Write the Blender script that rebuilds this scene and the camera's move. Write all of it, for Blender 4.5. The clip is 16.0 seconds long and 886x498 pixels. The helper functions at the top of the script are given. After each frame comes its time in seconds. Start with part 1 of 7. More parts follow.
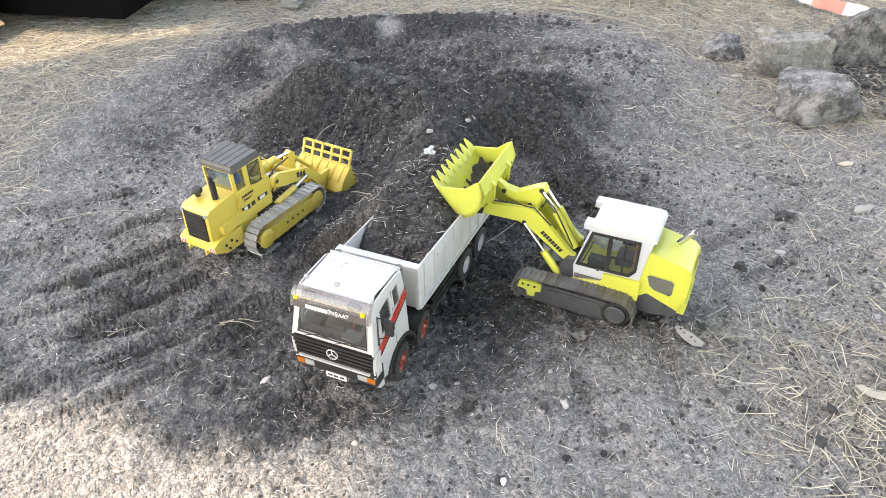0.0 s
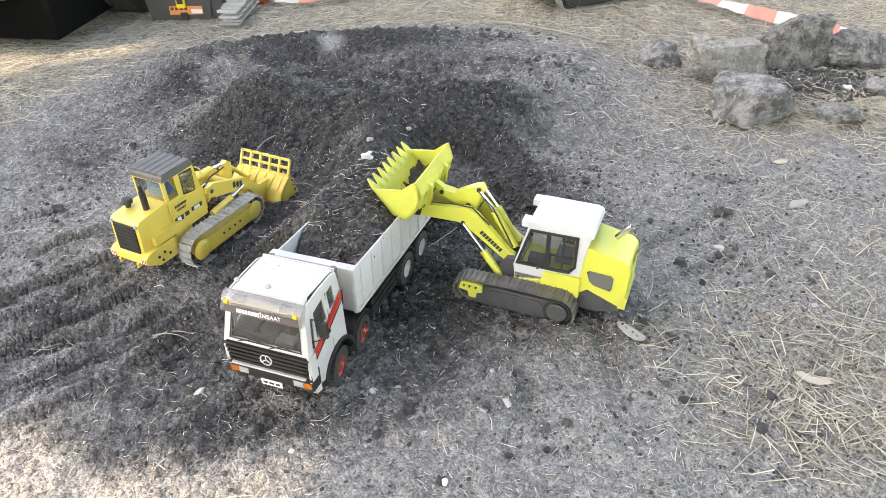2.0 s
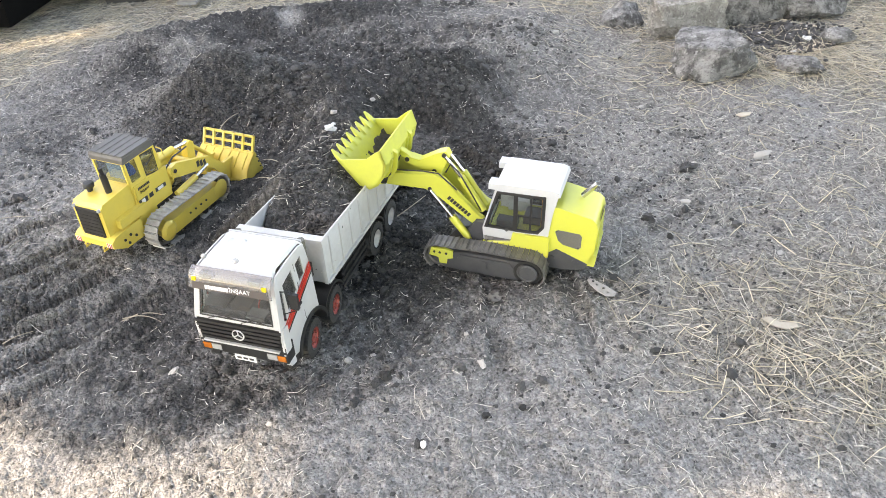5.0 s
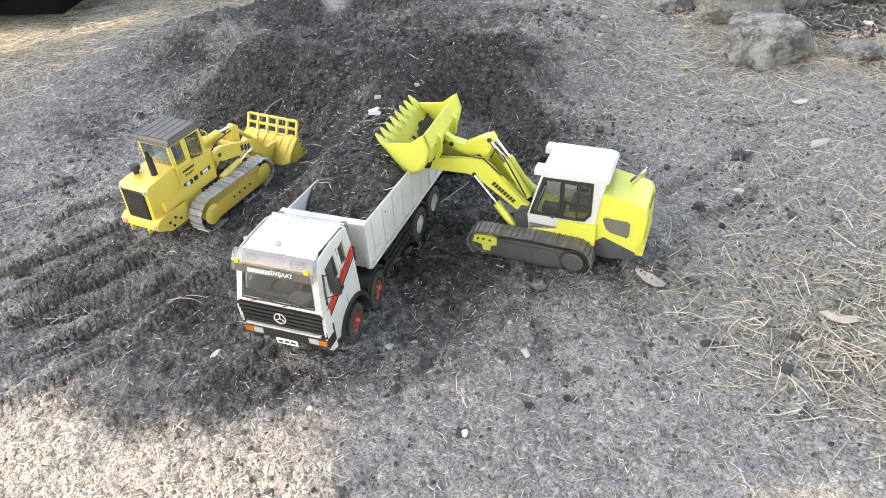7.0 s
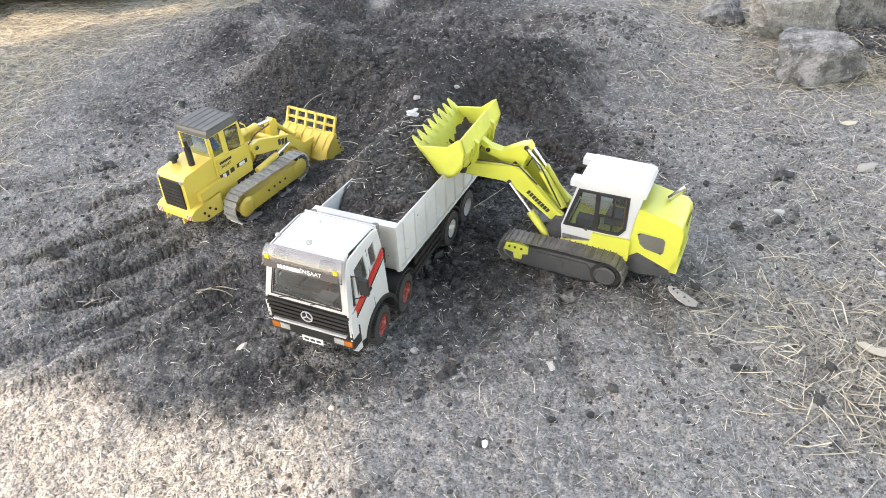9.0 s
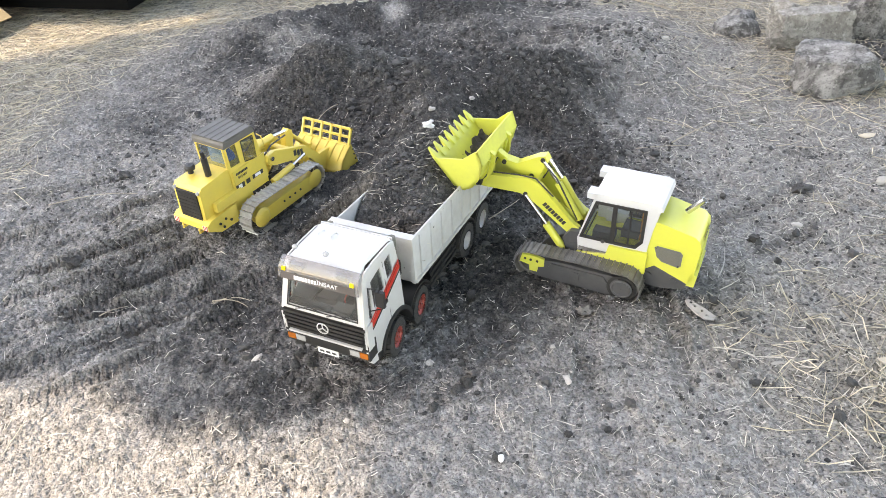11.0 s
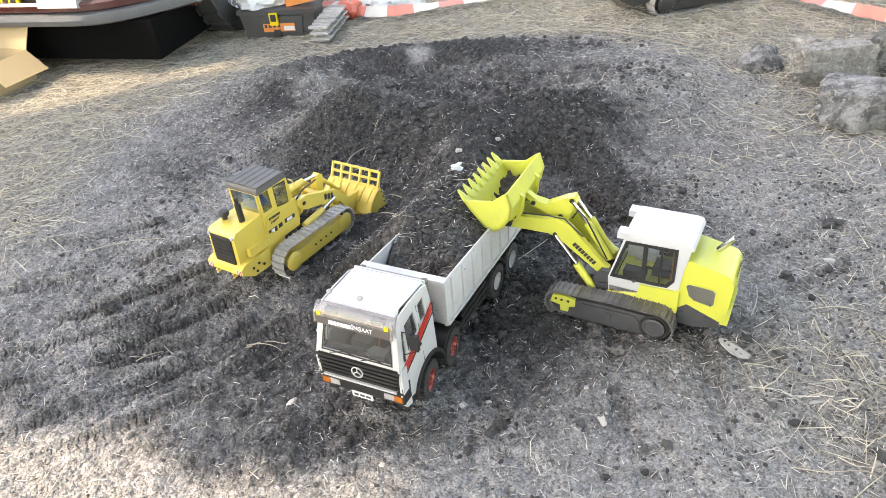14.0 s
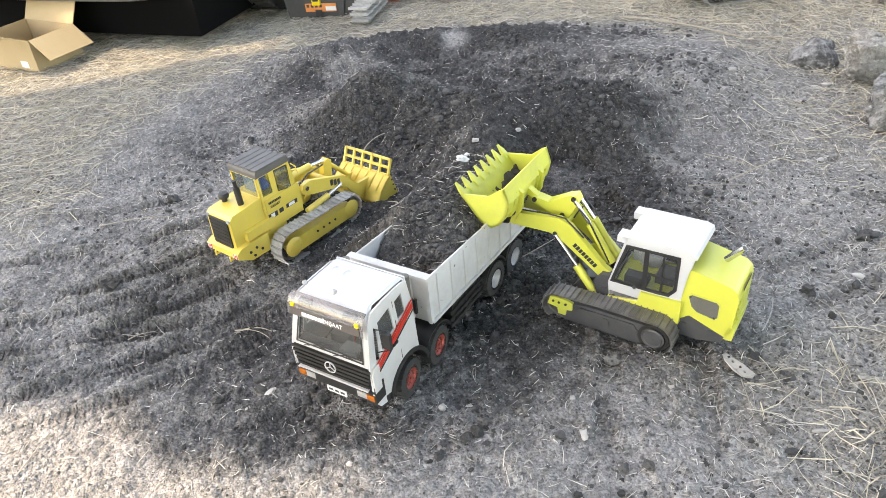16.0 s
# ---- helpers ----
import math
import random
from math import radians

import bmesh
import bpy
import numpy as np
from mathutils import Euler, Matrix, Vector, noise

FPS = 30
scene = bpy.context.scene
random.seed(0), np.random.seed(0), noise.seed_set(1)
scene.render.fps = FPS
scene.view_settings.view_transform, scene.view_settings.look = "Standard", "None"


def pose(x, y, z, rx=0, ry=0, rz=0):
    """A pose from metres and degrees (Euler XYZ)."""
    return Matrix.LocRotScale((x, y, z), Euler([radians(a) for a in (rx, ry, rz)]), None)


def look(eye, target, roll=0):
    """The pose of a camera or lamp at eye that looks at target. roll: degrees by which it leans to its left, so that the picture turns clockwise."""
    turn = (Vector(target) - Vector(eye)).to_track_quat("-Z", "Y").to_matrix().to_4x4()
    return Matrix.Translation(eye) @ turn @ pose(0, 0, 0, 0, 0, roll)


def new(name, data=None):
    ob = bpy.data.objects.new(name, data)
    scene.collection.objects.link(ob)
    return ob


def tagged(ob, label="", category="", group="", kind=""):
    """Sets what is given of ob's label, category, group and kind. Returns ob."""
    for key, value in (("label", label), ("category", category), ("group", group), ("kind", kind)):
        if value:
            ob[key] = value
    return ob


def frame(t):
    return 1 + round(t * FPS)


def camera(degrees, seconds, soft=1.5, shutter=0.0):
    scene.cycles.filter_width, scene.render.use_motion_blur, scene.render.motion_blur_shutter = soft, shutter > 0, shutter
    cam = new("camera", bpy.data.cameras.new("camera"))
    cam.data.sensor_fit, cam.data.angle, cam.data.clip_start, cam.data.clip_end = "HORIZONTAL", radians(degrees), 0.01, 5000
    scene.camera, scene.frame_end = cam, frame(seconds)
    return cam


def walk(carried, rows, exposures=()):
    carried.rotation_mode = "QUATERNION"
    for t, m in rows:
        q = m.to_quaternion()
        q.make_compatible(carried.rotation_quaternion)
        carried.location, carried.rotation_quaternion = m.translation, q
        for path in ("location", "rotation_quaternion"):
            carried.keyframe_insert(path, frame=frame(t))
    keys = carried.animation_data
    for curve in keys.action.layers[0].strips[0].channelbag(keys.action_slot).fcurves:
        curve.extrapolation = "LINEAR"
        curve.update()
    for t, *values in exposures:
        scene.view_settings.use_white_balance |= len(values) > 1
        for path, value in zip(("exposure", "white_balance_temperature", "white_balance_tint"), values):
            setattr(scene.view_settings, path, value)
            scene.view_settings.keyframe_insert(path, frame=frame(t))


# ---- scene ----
cam = camera(60.8, 16.0, soft=0.6)
METRES, EYE, TILT, LEAN, TURN = 0.47, 1.225, -36.5, 1.0, 0.0
ROWS = [
    (0.0, 0.0, 0.0, 0.0, 0.0, 0.0, -0.0),
    (0.5, 0.0107, -0.0048, -0.0173, -0.59, 0.56, 0.22),
    (1.0, 0.0448, -0.0046, -0.0555, -1.4, 1.29, 0.59),
    (1.5, 0.0919, 0.0304, -0.1093, -2.21, 1.77, 1.14),
    (2.0, 0.1131, 0.0504, -0.1244, -2.89, 1.97, 1.9),
    (2.5, 0.1186, 0.0566, -0.1422, -3.42, 1.92, 2.69),
    (3.0, 0.1381, 0.0389, -0.1372, -3.91, 1.63, 3.52),
    (3.5, 0.1522, 0.0205, -0.1526, -4.34, 1.24, 4.27),
    (4.0, 0.1506, 0.0254, -0.1495, -4.79, 0.73, 4.93),
    (6.5, 0.1591, 0.0866, -0.2267, -2.72, -0.25, 4.95),
    (7.0, 0.1389, 0.1115, -0.2004, -1.46, -0.32, 4.2),
    (7.5, 0.1542, 0.1153, -0.1842, -0.34, -0.44, 3.38),
    (8.0, 0.1549, 0.1106, -0.1762, 0.25, -0.53, 2.44),
    (8.5, 0.1416, 0.1219, -0.1713, 0.62, -0.56, 1.58),
    (9.0, 0.143, 0.1345, -0.1642, 0.92, -0.38, 0.96),
    (11.5, 0.1144, 0.1421, -0.143, 1.9, 0.52, 0.76),
    (12.0, 0.1176, 0.138, -0.132, 2.05, 0.81, 0.93),
    (12.5, 0.1061, 0.1256, -0.1394, 2.24, 1.25, 1.16),
    (13.0, 0.0946, 0.1203, -0.1281, 2.5, 1.84, 1.41),
    (13.5, 0.0843, 0.1215, -0.1199, 2.91, 2.49, 1.58),
    (14.0, 0.0779, 0.1106, -0.1157, 3.42, 2.99, 1.47),
    (14.5, 0.1008, 0.1016, -0.103, 4.26, 3.18, 0.93),
    (15.0, 0.2011, 0.1449, -0.0942, 5.46, 2.88, 0.04),
    (15.5, 0.3479, 0.23, -0.0738, 6.92, 2.24, -0.89),
    (16.0, 0.3966, 0.2773, -0.0601, 8.06, 1.79, -1.58),
]

walk(cam, [(t, pose(0, 0, EYE, TILT, LEAN, TURN) @ pose(METRES * x, METRES * y, METRES * z, 90 + pitch, roll, yaw)) for t, x, y, z, yaw, pitch, roll in ROWS],
     exposures=[(0.0, 2.82, 9500, 14), (16.0, 2.82, 9500, 14)])

# ---- world and sun ----
SUN_TO = Vector((-0.62, -0.10, 0.77)).normalized()   # towards the sun
world = bpy.data.worlds.new("sky")
scene.world = world
world.use_nodes = True
sky = world.node_tree.nodes.new("ShaderNodeTexSky")
sky.sky_type, sky.sun_disc = 'NISHITA', False
sky.sun_elevation = math.asin(SUN_TO.z)
sky.sun_rotation = math.atan2(SUN_TO.x, SUN_TO.y)
background = world.node_tree.nodes["Background"]
background.inputs["Strength"].default_value = 0.15
world.node_tree.links.new(sky.outputs[0], background.inputs["Color"])
sun_data = bpy.data.lights.new("sun", 'SUN')
sun_data.energy, sun_data.angle, sun_data.color = 1.05, radians(0.6), (1.0, 0.95, 0.88)
sun = new("sun", sun_data)
sun.matrix_basis = look(SUN_TO * 20, (0, 0, 0))

# ---- materials ----
def node(nt, kind, **values):
    n = nt.nodes.new(kind)
    for k, v in values.items():
        n.inputs[k.replace("_", " ")].default_value = v
    return n


def surf(name, c1, c2=None, scale=40.0, rough=0.5, metal=0.0, bump=0.0, bump_scale=300.0, dust=0.0, dust_col=(0.16, 0.15, 0.14),
         random_amount=0.0, island=0.0, coat=0.0, chips=None, chip_amount=0.0):
    """A painted, metal, rubber or earthy surface: two tones at a large and a fine scale, dust, chips and relief."""
    c2 = c2 or tuple(0.8 * v for v in c1)
    m = bpy.data.materials.new(name)
    m.use_nodes = True
    nt = m.node_tree
    lk = nt.links.new
    bsdf = nt.nodes["Principled BSDF"]
    co = nt.nodes.new("ShaderNodeTexCoord")
    n1 = node(nt, "ShaderNodeTexNoise", Scale=scale, Detail=5.0, Roughness=0.6)
    n2 = node(nt, "ShaderNodeTexNoise", Scale=scale * 7.3, Detail=3.0)
    lk(co.outputs["Object"], n1.inputs["Vector"])
    lk(co.outputs["Object"], n2.inputs["Vector"])
    mix = nt.nodes.new("ShaderNodeMix")
    mix.data_type = 'RGBA'
    mix.inputs[6].default_value, mix.inputs[7].default_value = (*c1, 1), (*c2, 1)
    ad = nt.nodes.new("ShaderNodeMath")
    ad.operation = 'MULTIPLY_ADD'
    ad.inputs[1].default_value, ad.inputs[2].default_value = 0.5, -0.05
    lk(n2.outputs[0], ad.inputs[0])
    ad2 = nt.nodes.new("ShaderNodeMath")
    ad2.operation, ad2.use_clamp = 'MULTIPLY_ADD', True
    ad2.inputs[1].default_value = 0.6
    lk(n1.outputs[0], ad2.inputs[0])
    lk(ad.outputs[0], ad2.inputs[2])
    lk(ad2.outputs[0], mix.inputs[0])
    col = mix.outputs[2]
    if random_amount or island:
        src = nt.nodes.new("ShaderNodeNewGeometry").outputs["Random Per Island"] if island else nt.nodes.new("ShaderNodeObjectInfo").outputs["Random"]
        amount = island or random_amount
        mr = nt.nodes.new("ShaderNodeMapRange")
        mr.inputs["To Min"].default_value, mr.inputs["To Max"].default_value = 1 - amount, 1 + amount
        lk(src, mr.inputs["Value"])
        hsv = nt.nodes.new("ShaderNodeHueSaturation")
        lk(mr.outputs[0], hsv.inputs["Value"])
        lk(col, hsv.inputs["Color"])
        col = hsv.outputs[0]
    if dust:
        n3 = node(nt, "ShaderNodeTexNoise", Scale=scale * 0.6, Detail=8.0, Roughness=0.7)
        lk(co.outputs["Object"], n3.inputs["Vector"])
        dr = nt.nodes.new("ShaderNodeMapRange")
        dr.inputs["From Min"].default_value, dr.inputs["From Max"].default_value = 0.42, 0.72
        dr.inputs["To Max"].default_value = dust
        lk(n3.outputs[0], dr.inputs["Value"])
        dm = nt.nodes.new("ShaderNodeMix")
        dm.data_type = 'RGBA'
        dm.inputs[7].default_value = (*dust_col, 1)
        lk(dr.outputs[0], dm.inputs[0])
        lk(col, dm.inputs[6])
        col = dm.outputs[2]
    if chips:
        n4 = node(nt, "ShaderNodeTexNoise", Scale=scale * 2.6, Detail=6.0, Roughness=0.75)
        lk(co.outputs["Object"], n4.inputs["Vector"])
        cr = nt.nodes.new("ShaderNodeMapRange")
        cr.inputs["From Min"].default_value, cr.inputs["From Max"].default_value = 0.74 - chip_amount, 0.76 - chip_amount
        lk(n4.outputs[0], cr.inputs["Value"])
        cm = nt.nodes.new("ShaderNodeMix")
        cm.data_type = 'RGBA'
        cm.inputs[7].default_value = (*chips, 1)
        lk(cr.outputs[0], cm.inputs[0])
        lk(col, cm.inputs[6])
        col = cm.outputs[2]
    lk(col, bsdf.inputs["Base Color"])
    rr = nt.nodes.new("ShaderNodeMapRange")
    rr.inputs["To Min"].default_value, rr.inputs["To Max"].default_value = max(0.04, rough - 0.12), min(1.0, rough + 0.15)
    lk(n1.outputs[0], rr.inputs["Value"])
    lk(rr.outputs[0], bsdf.inputs["Roughness"])
    bsdf.inputs["Metallic"].default_value = metal
    bsdf.inputs["Coat Weight"].default_value = coat
    if bump:
        nb = node(nt, "ShaderNodeTexNoise", Scale=bump_scale, Detail=4.0, Roughness=0.65)
        lk(co.outputs["Object"], nb.inputs["Vector"])
        bp = nt.nodes.new("ShaderNodeBump")
        bp.inputs["Strength"].default_value, bp.inputs["Distance"].default_value = bump, 0.004
        lk(nb.outputs[0], bp.inputs["Height"])
        lk(bp.outputs[0], bsdf.inputs["Normal"])
    return m


def glass(name, tint, rough=0.04, alpha=0.35):
    """A thin plastic pane: clear film with a glossy face."""
    m = bpy.data.materials.new(name)
    m.use_nodes = True
    nt = m.node_tree
    nt.nodes.remove(nt.nodes["Principled BSDF"])
    out = nt.nodes["Material Output"]
    tr = nt.nodes.new("ShaderNodeBsdfTransparent")
    tr.inputs[0].default_value = (*tint, 1)
    gl = nt.nodes.new("ShaderNodeBsdfGlossy")
    gl.inputs["Roughness"].default_value = rough
    df = nt.nodes.new("ShaderNodeBsdfDiffuse")
    df.inputs[0].default_value = (0.42, 0.41, 0.40, 1)
    nz = node(nt, "ShaderNodeTexNoise", Scale=60.0, Detail=5.0)
    mr = nt.nodes.new("ShaderNodeMapRange")
    mr.inputs["To Min"].default_value, mr.inputs["To Max"].default_value = alpha * 0.3, alpha
    nt.links.new(nz.outputs[0], mr.inputs["Value"])
    m1 = nt.nodes.new("ShaderNodeMixShader")
    nt.links.new(mr.outputs[0], m1.inputs[0])
    nt.links.new(tr.outputs[0], m1.inputs[1])
    nt.links.new(df.outputs[0], m1.inputs[2])
    lw = node(nt, "ShaderNodeLayerWeight", Blend=0.25)
    fr = nt.nodes.new("ShaderNodeMapRange")
    fr.inputs["To Min"].default_value, fr.inputs["To Max"].default_value = 0.03, 0.40
    nt.links.new(lw.outputs["Facing"], fr.inputs["Value"])
    m2 = nt.nodes.new("ShaderNodeMixShader")
    nt.links.new(fr.outputs[0], m2.inputs[0])
    nt.links.new(m1.outputs[0], m2.inputs[1])
    nt.links.new(gl.outputs[0], m2.inputs[2])
    nt.links.new(m2.outputs[0], out.inputs["Surface"])
    return m


WHITE = surf("white_paint", (0.54, 0.54, 0.535), (0.46, 0.456, 0.445), 14, 0.32, dust=0.22, dust_col=(0.36, 0.34, 0.31), coat=0.3)
BED_WHITE = surf("bed_paint", (0.55, 0.55, 0.545), (0.46, 0.456, 0.445), 18, 0.45, dust=0.4, dust_col=(0.25, 0.24, 0.23), chips=(0.05, 0.05, 0.05), chip_amount=0.055)
BLACK = surf("black_plastic", (0.012, 0.012, 0.013), (0.020, 0.0195, 0.019), 30, 0.5, dust=0.25, dust_col=(0.055, 0.053, 0.05))
RUBBER = surf("tyre_rubber", (0.018, 0.018, 0.018), (0.032, 0.031, 0.030), 60, 0.85, bump=0.3, dust=0.4, dust_col=(0.07, 0.068, 0.066))
RED = surf("red_paint", (0.55, 0.035, 0.02), (0.45, 0.03, 0.02), 30, 0.4)
RED_METAL = surf("red_anodised_metal", (0.55, 0.12, 0.09), (0.36, 0.06, 0.05), 90, 0.3, metal=0.5, dust=0.2)
CHROME = surf("chrome", (0.75, 0.74, 0.73), (0.55, 0.54, 0.53), 40, 0.18, metal=1.0, dust=0.15)
STEEL = surf("worn_steel", (0.60, 0.59, 0.575), (0.36, 0.35, 0.34), 60, 0.42, metal=0.35, dust=0.35, random_amount=0.18, dust_col=(0.17, 0.16, 0.15))
DARK_STEEL = surf("dark_steel", (0.24, 0.232, 0.225), (0.10, 0.096, 0.093), 60, 0.42, metal=0.35, dust=0.45, random_amount=0.2, dust_col=(0.13, 0.12, 0.11))
GREY = surf("charcoal_paint", (0.055, 0.057, 0.062), (0.045, 0.046, 0.05), 20, 0.5, dust=0.4, dust_col=(0.12, 0.115, 0.11))
YELLOW = surf("construction_yellow_paint", (0.75, 0.565, 0.10), (0.66, 0.49, 0.088), 16, 0.38, dust=0.20, dust_col=(0.30, 0.26, 0.15), coat=0.2)
LIME = surf("lime_yellow_paint", (0.60, 0.595, 0.085), (0.545, 0.54, 0.08), 14, 0.36, dust=0.16, dust_col=(0.36, 0.36, 0.16), coat=0.25)
LIME_WORN = surf("worn_lime_paint", (0.585, 0.60, 0.09), (0.51, 0.52, 0.085), 14, 0.42, dust=0.35, dust_col=(0.22, 0.22, 0.12), chips=(0.05, 0.05, 0.04), chip_amount=0.03)
LIGHT_GREY = surf("pale_grey_paint", (0.55, 0.555, 0.56), (0.49, 0.495, 0.50), 16, 0.4, dust=0.2, dust_col=(0.38, 0.36, 0.33))
ROOF_GREY = surf("dark_grey_roof_paint", (0.075, 0.072, 0.068), (0.10, 0.095, 0.09), 24, 0.55, dust=0.4, dust_col=(0.16, 0.15, 0.14))
AMBER = surf("amber_lens", (0.50, 0.15, 0.02), (0.36, 0.10, 0.02), 60, 0.2, coat=0.6)
CLEAR_LENS = surf("clear_lens", (0.42, 0.42, 0.41), (0.28, 0.28, 0.275), 80, 0.15, coat=0.6)
YELLOW_LENS = surf("yellow_lens", (0.85, 0.62, 0.02), (0.75, 0.55, 0.02), 60, 0.25, coat=0.5)
PLATE = surf("plate_white", (0.7, 0.7, 0.69), None, 60, 0.4)
DECAL_BLACK = surf("black_decal", (0.02, 0.02, 0.02), (0.05, 0.048, 0.045), 80, 0.5)
DECAL_WHITE = surf("white_decal", (0.82, 0.82, 0.82), (0.74, 0.74, 0.74), 80, 0.5)
SEAT_BLUE = surf("blue_grey_plastic", (0.30, 0.42, 0.52), (0.22, 0.33, 0.45), 40, 0.6)
SEAT_ORANGE = surf("orange_brown_plastic", (0.55, 0.25, 0.06), (0.45, 0.18, 0.05), 40, 0.6)
MESH_GREY = surf("grille_mesh", (0.16, 0.155, 0.13), (0.10, 0.10, 0.09), 400, 0.6, bump=0.6, bump_scale=700)
PANE = glass("clear_pane", (0.80, 0.83, 0.83), 0.05, 0.05)
SMOKE = glass("smoked_visor", (0.70, 0.67, 0.68), 0.10, 0.38)
RIM_SILVER = surf("dull_silver_rim", (0.55, 0.545, 0.54), (0.40, 0.395, 0.39), 40, 0.45, metal=0.35, dust=0.3)
SEAT_GREY = surf("grey_seat_plastic", (0.22, 0.215, 0.21), (0.15, 0.148, 0.145), 40, 0.7)


def stone_material(name, light, dark, stain, grain=1.0):
    """Broken stone: blotches with hard edges, speckle, pits and stains."""
    m = bpy.data.materials.new(name)
    m.use_nodes = True
    nt = m.node_tree
    lk = nt.links.new
    bsdf = nt.nodes["Principled BSDF"]
    co = nt.nodes.new("ShaderNodeTexCoord").outputs["Object"]
    col, normal = None, None
    for scale, lo, hi, a, b, depth in ((16, 0.40, 0.58, light, dark, 0.020), (46, 0.56, 0.63, None, tuple(1.35 * v for v in light), 0.008), (75, 0.44, 0.36, None, stain, 0.006), (190, 0.45, 0.36, None, tuple(0.5 * v for v in dark), 0.0025)):
        n = node(nt, "ShaderNodeTexNoise", Scale=scale * grain, Detail=7.0, Roughness=0.68)
        lk(co, n.inputs["Vector"])
        r = nt.nodes.new("ShaderNodeMapRange")
        r.inputs["From Min"].default_value, r.inputs["From Max"].default_value = lo, hi
        r.inputs["To Max"].default_value = 1.0 if a else 0.7
        lk(n.outputs[0], r.inputs["Value"])
        x = nt.nodes.new("ShaderNodeMix")
        x.data_type = 'RGBA'
        lk(r.outputs[0], x.inputs[0])
        if a:
            x.inputs[6].default_value = (*a, 1)
        else:
            lk(col, x.inputs[6])
        x.inputs[7].default_value = (*b, 1)
        col = x.outputs[2]
        bp = nt.nodes.new("ShaderNodeBump")
        bp.inputs["Strength"].default_value, bp.inputs["Distance"].default_value = 1.0, depth
        lk(n.outputs[0], bp.inputs["Height"])
        if normal:
            lk(normal, bp.inputs["Normal"])
        normal = bp.outputs[0]
    lk(col, bsdf.inputs["Base Color"])
    lk(normal, bsdf.inputs["Normal"])
    bsdf.inputs["Roughness"].default_value = 0.95
    bsdf.inputs["Specular IOR Level"].default_value = 0.2
    return m


ROCK = stone_material("grey_stone", (0.33, 0.322, 0.31), (0.115, 0.112, 0.108), (0.045, 0.044, 0.042))
CONCRETE = stone_material("weathered_concrete", (0.40, 0.38, 0.35), (0.24, 0.225, 0.205), (0.11, 0.103, 0.095), 1.2)
CHARRED = stone_material("charred_wood", (0.30, 0.29, 0.277), (0.10, 0.097, 0.093), (0.02, 0.02, 0.02), 1.3)
TWIG = surf("twig_bark", (0.40, 0.355, 0.28), (0.25, 0.215, 0.165), 60, 0.85)
# near-black colour that stands in for the deep shade under the parked car
UNDER_SHADE = surf("sooty_underside", (0.006, 0.006, 0.006), (0.004, 0.004, 0.004), 10, 0.95)
UNDER_SHADE.node_tree.nodes["Principled BSDF"].inputs["Specular IOR Level"].default_value = 0.02
PALE_STONE = surf("pale_stone", (0.46, 0.435, 0.40), (0.30, 0.285, 0.26), 60, 0.9, bump=0.5, bump_scale=200, random_amount=0.2, island=0.2)
CLOD = surf("soil_clod", (0.040, 0.039, 0.0385), (0.080, 0.078, 0.076), 50, 0.95, bump=0.9, bump_scale=260, island=0.45)
PALE_CLOD = surf("dust_crumb", (0.26, 0.252, 0.24), (0.16, 0.155, 0.148), 50, 0.95, bump=0.9, bump_scale=260, island=0.4)
GREY_CLOD = surf("grey_clod", (0.15, 0.14, 0.13), (0.10, 0.095, 0.09), 50, 0.95, bump=0.9, bump_scale=260, island=0.4)
STRAW = surf("dry_straw", (0.58, 0.52, 0.40), (0.40, 0.35, 0.26), 25, 0.8, island=0.4)
CHIP = surf("grey_chips", (0.56, 0.535, 0.485), (0.28, 0.266, 0.24), 25, 0.9, island=0.5)
STRAW_GREY = surf("weathered_straw", (0.56, 0.525, 0.455), (0.36, 0.335, 0.29), 25, 0.85, island=0.45)
BARK = surf("bark", (0.13, 0.10, 0.075), (0.08, 0.06, 0.045), 6, 0.9, bump=1.0, bump_scale=30)
LEAF = surf("leaves", (0.06, 0.09, 0.03), (0.04, 0.07, 0.025), 3, 0.7, island=0.4)
CARD = surf("cardboard", (0.42, 0.315, 0.18), (0.36, 0.265, 0.145), 12, 0.85, bump=0.15, bump_scale=120)
CAR_RED = surf("maroon_car_paint", (0.085, 0.014, 0.014), (0.065, 0.012, 0.012), 5, 0.28, coat=0.6, dust=0.3, dust_col=(0.22, 0.17, 0.15))
CAR_GREY = surf("bumper_grey_plastic", (0.12, 0.125, 0.135), (0.09, 0.094, 0.10), 9, 0.5, dust=0.35, dust_col=(0.20, 0.195, 0.19))
TAPE_WHITE = surf("tape_white", (0.60, 0.59, 0.565), (0.50, 0.49, 0.465), 20, 0.45)
TAPE_RED = surf("tape_red", (0.62, 0.22, 0.17), (0.52, 0.17, 0.13), 20, 0.45)
BAG_WHITE = surf("white_bag_film", (0.62, 0.61, 0.60), (0.48, 0.475, 0.465), 25, 0.4)
TOOL_ORANGE = surf("orange_plastic", (0.72, 0.25, 0.07), (0.62, 0.2, 0.05), 30, 0.45)
TOOLBOX = surf("toolbox_black_plastic", (0.03, 0.03, 0.032), (0.045, 0.045, 0.047), 12, 0.42, dust=0.3, dust_col=(0.10, 0.1, 0.1))


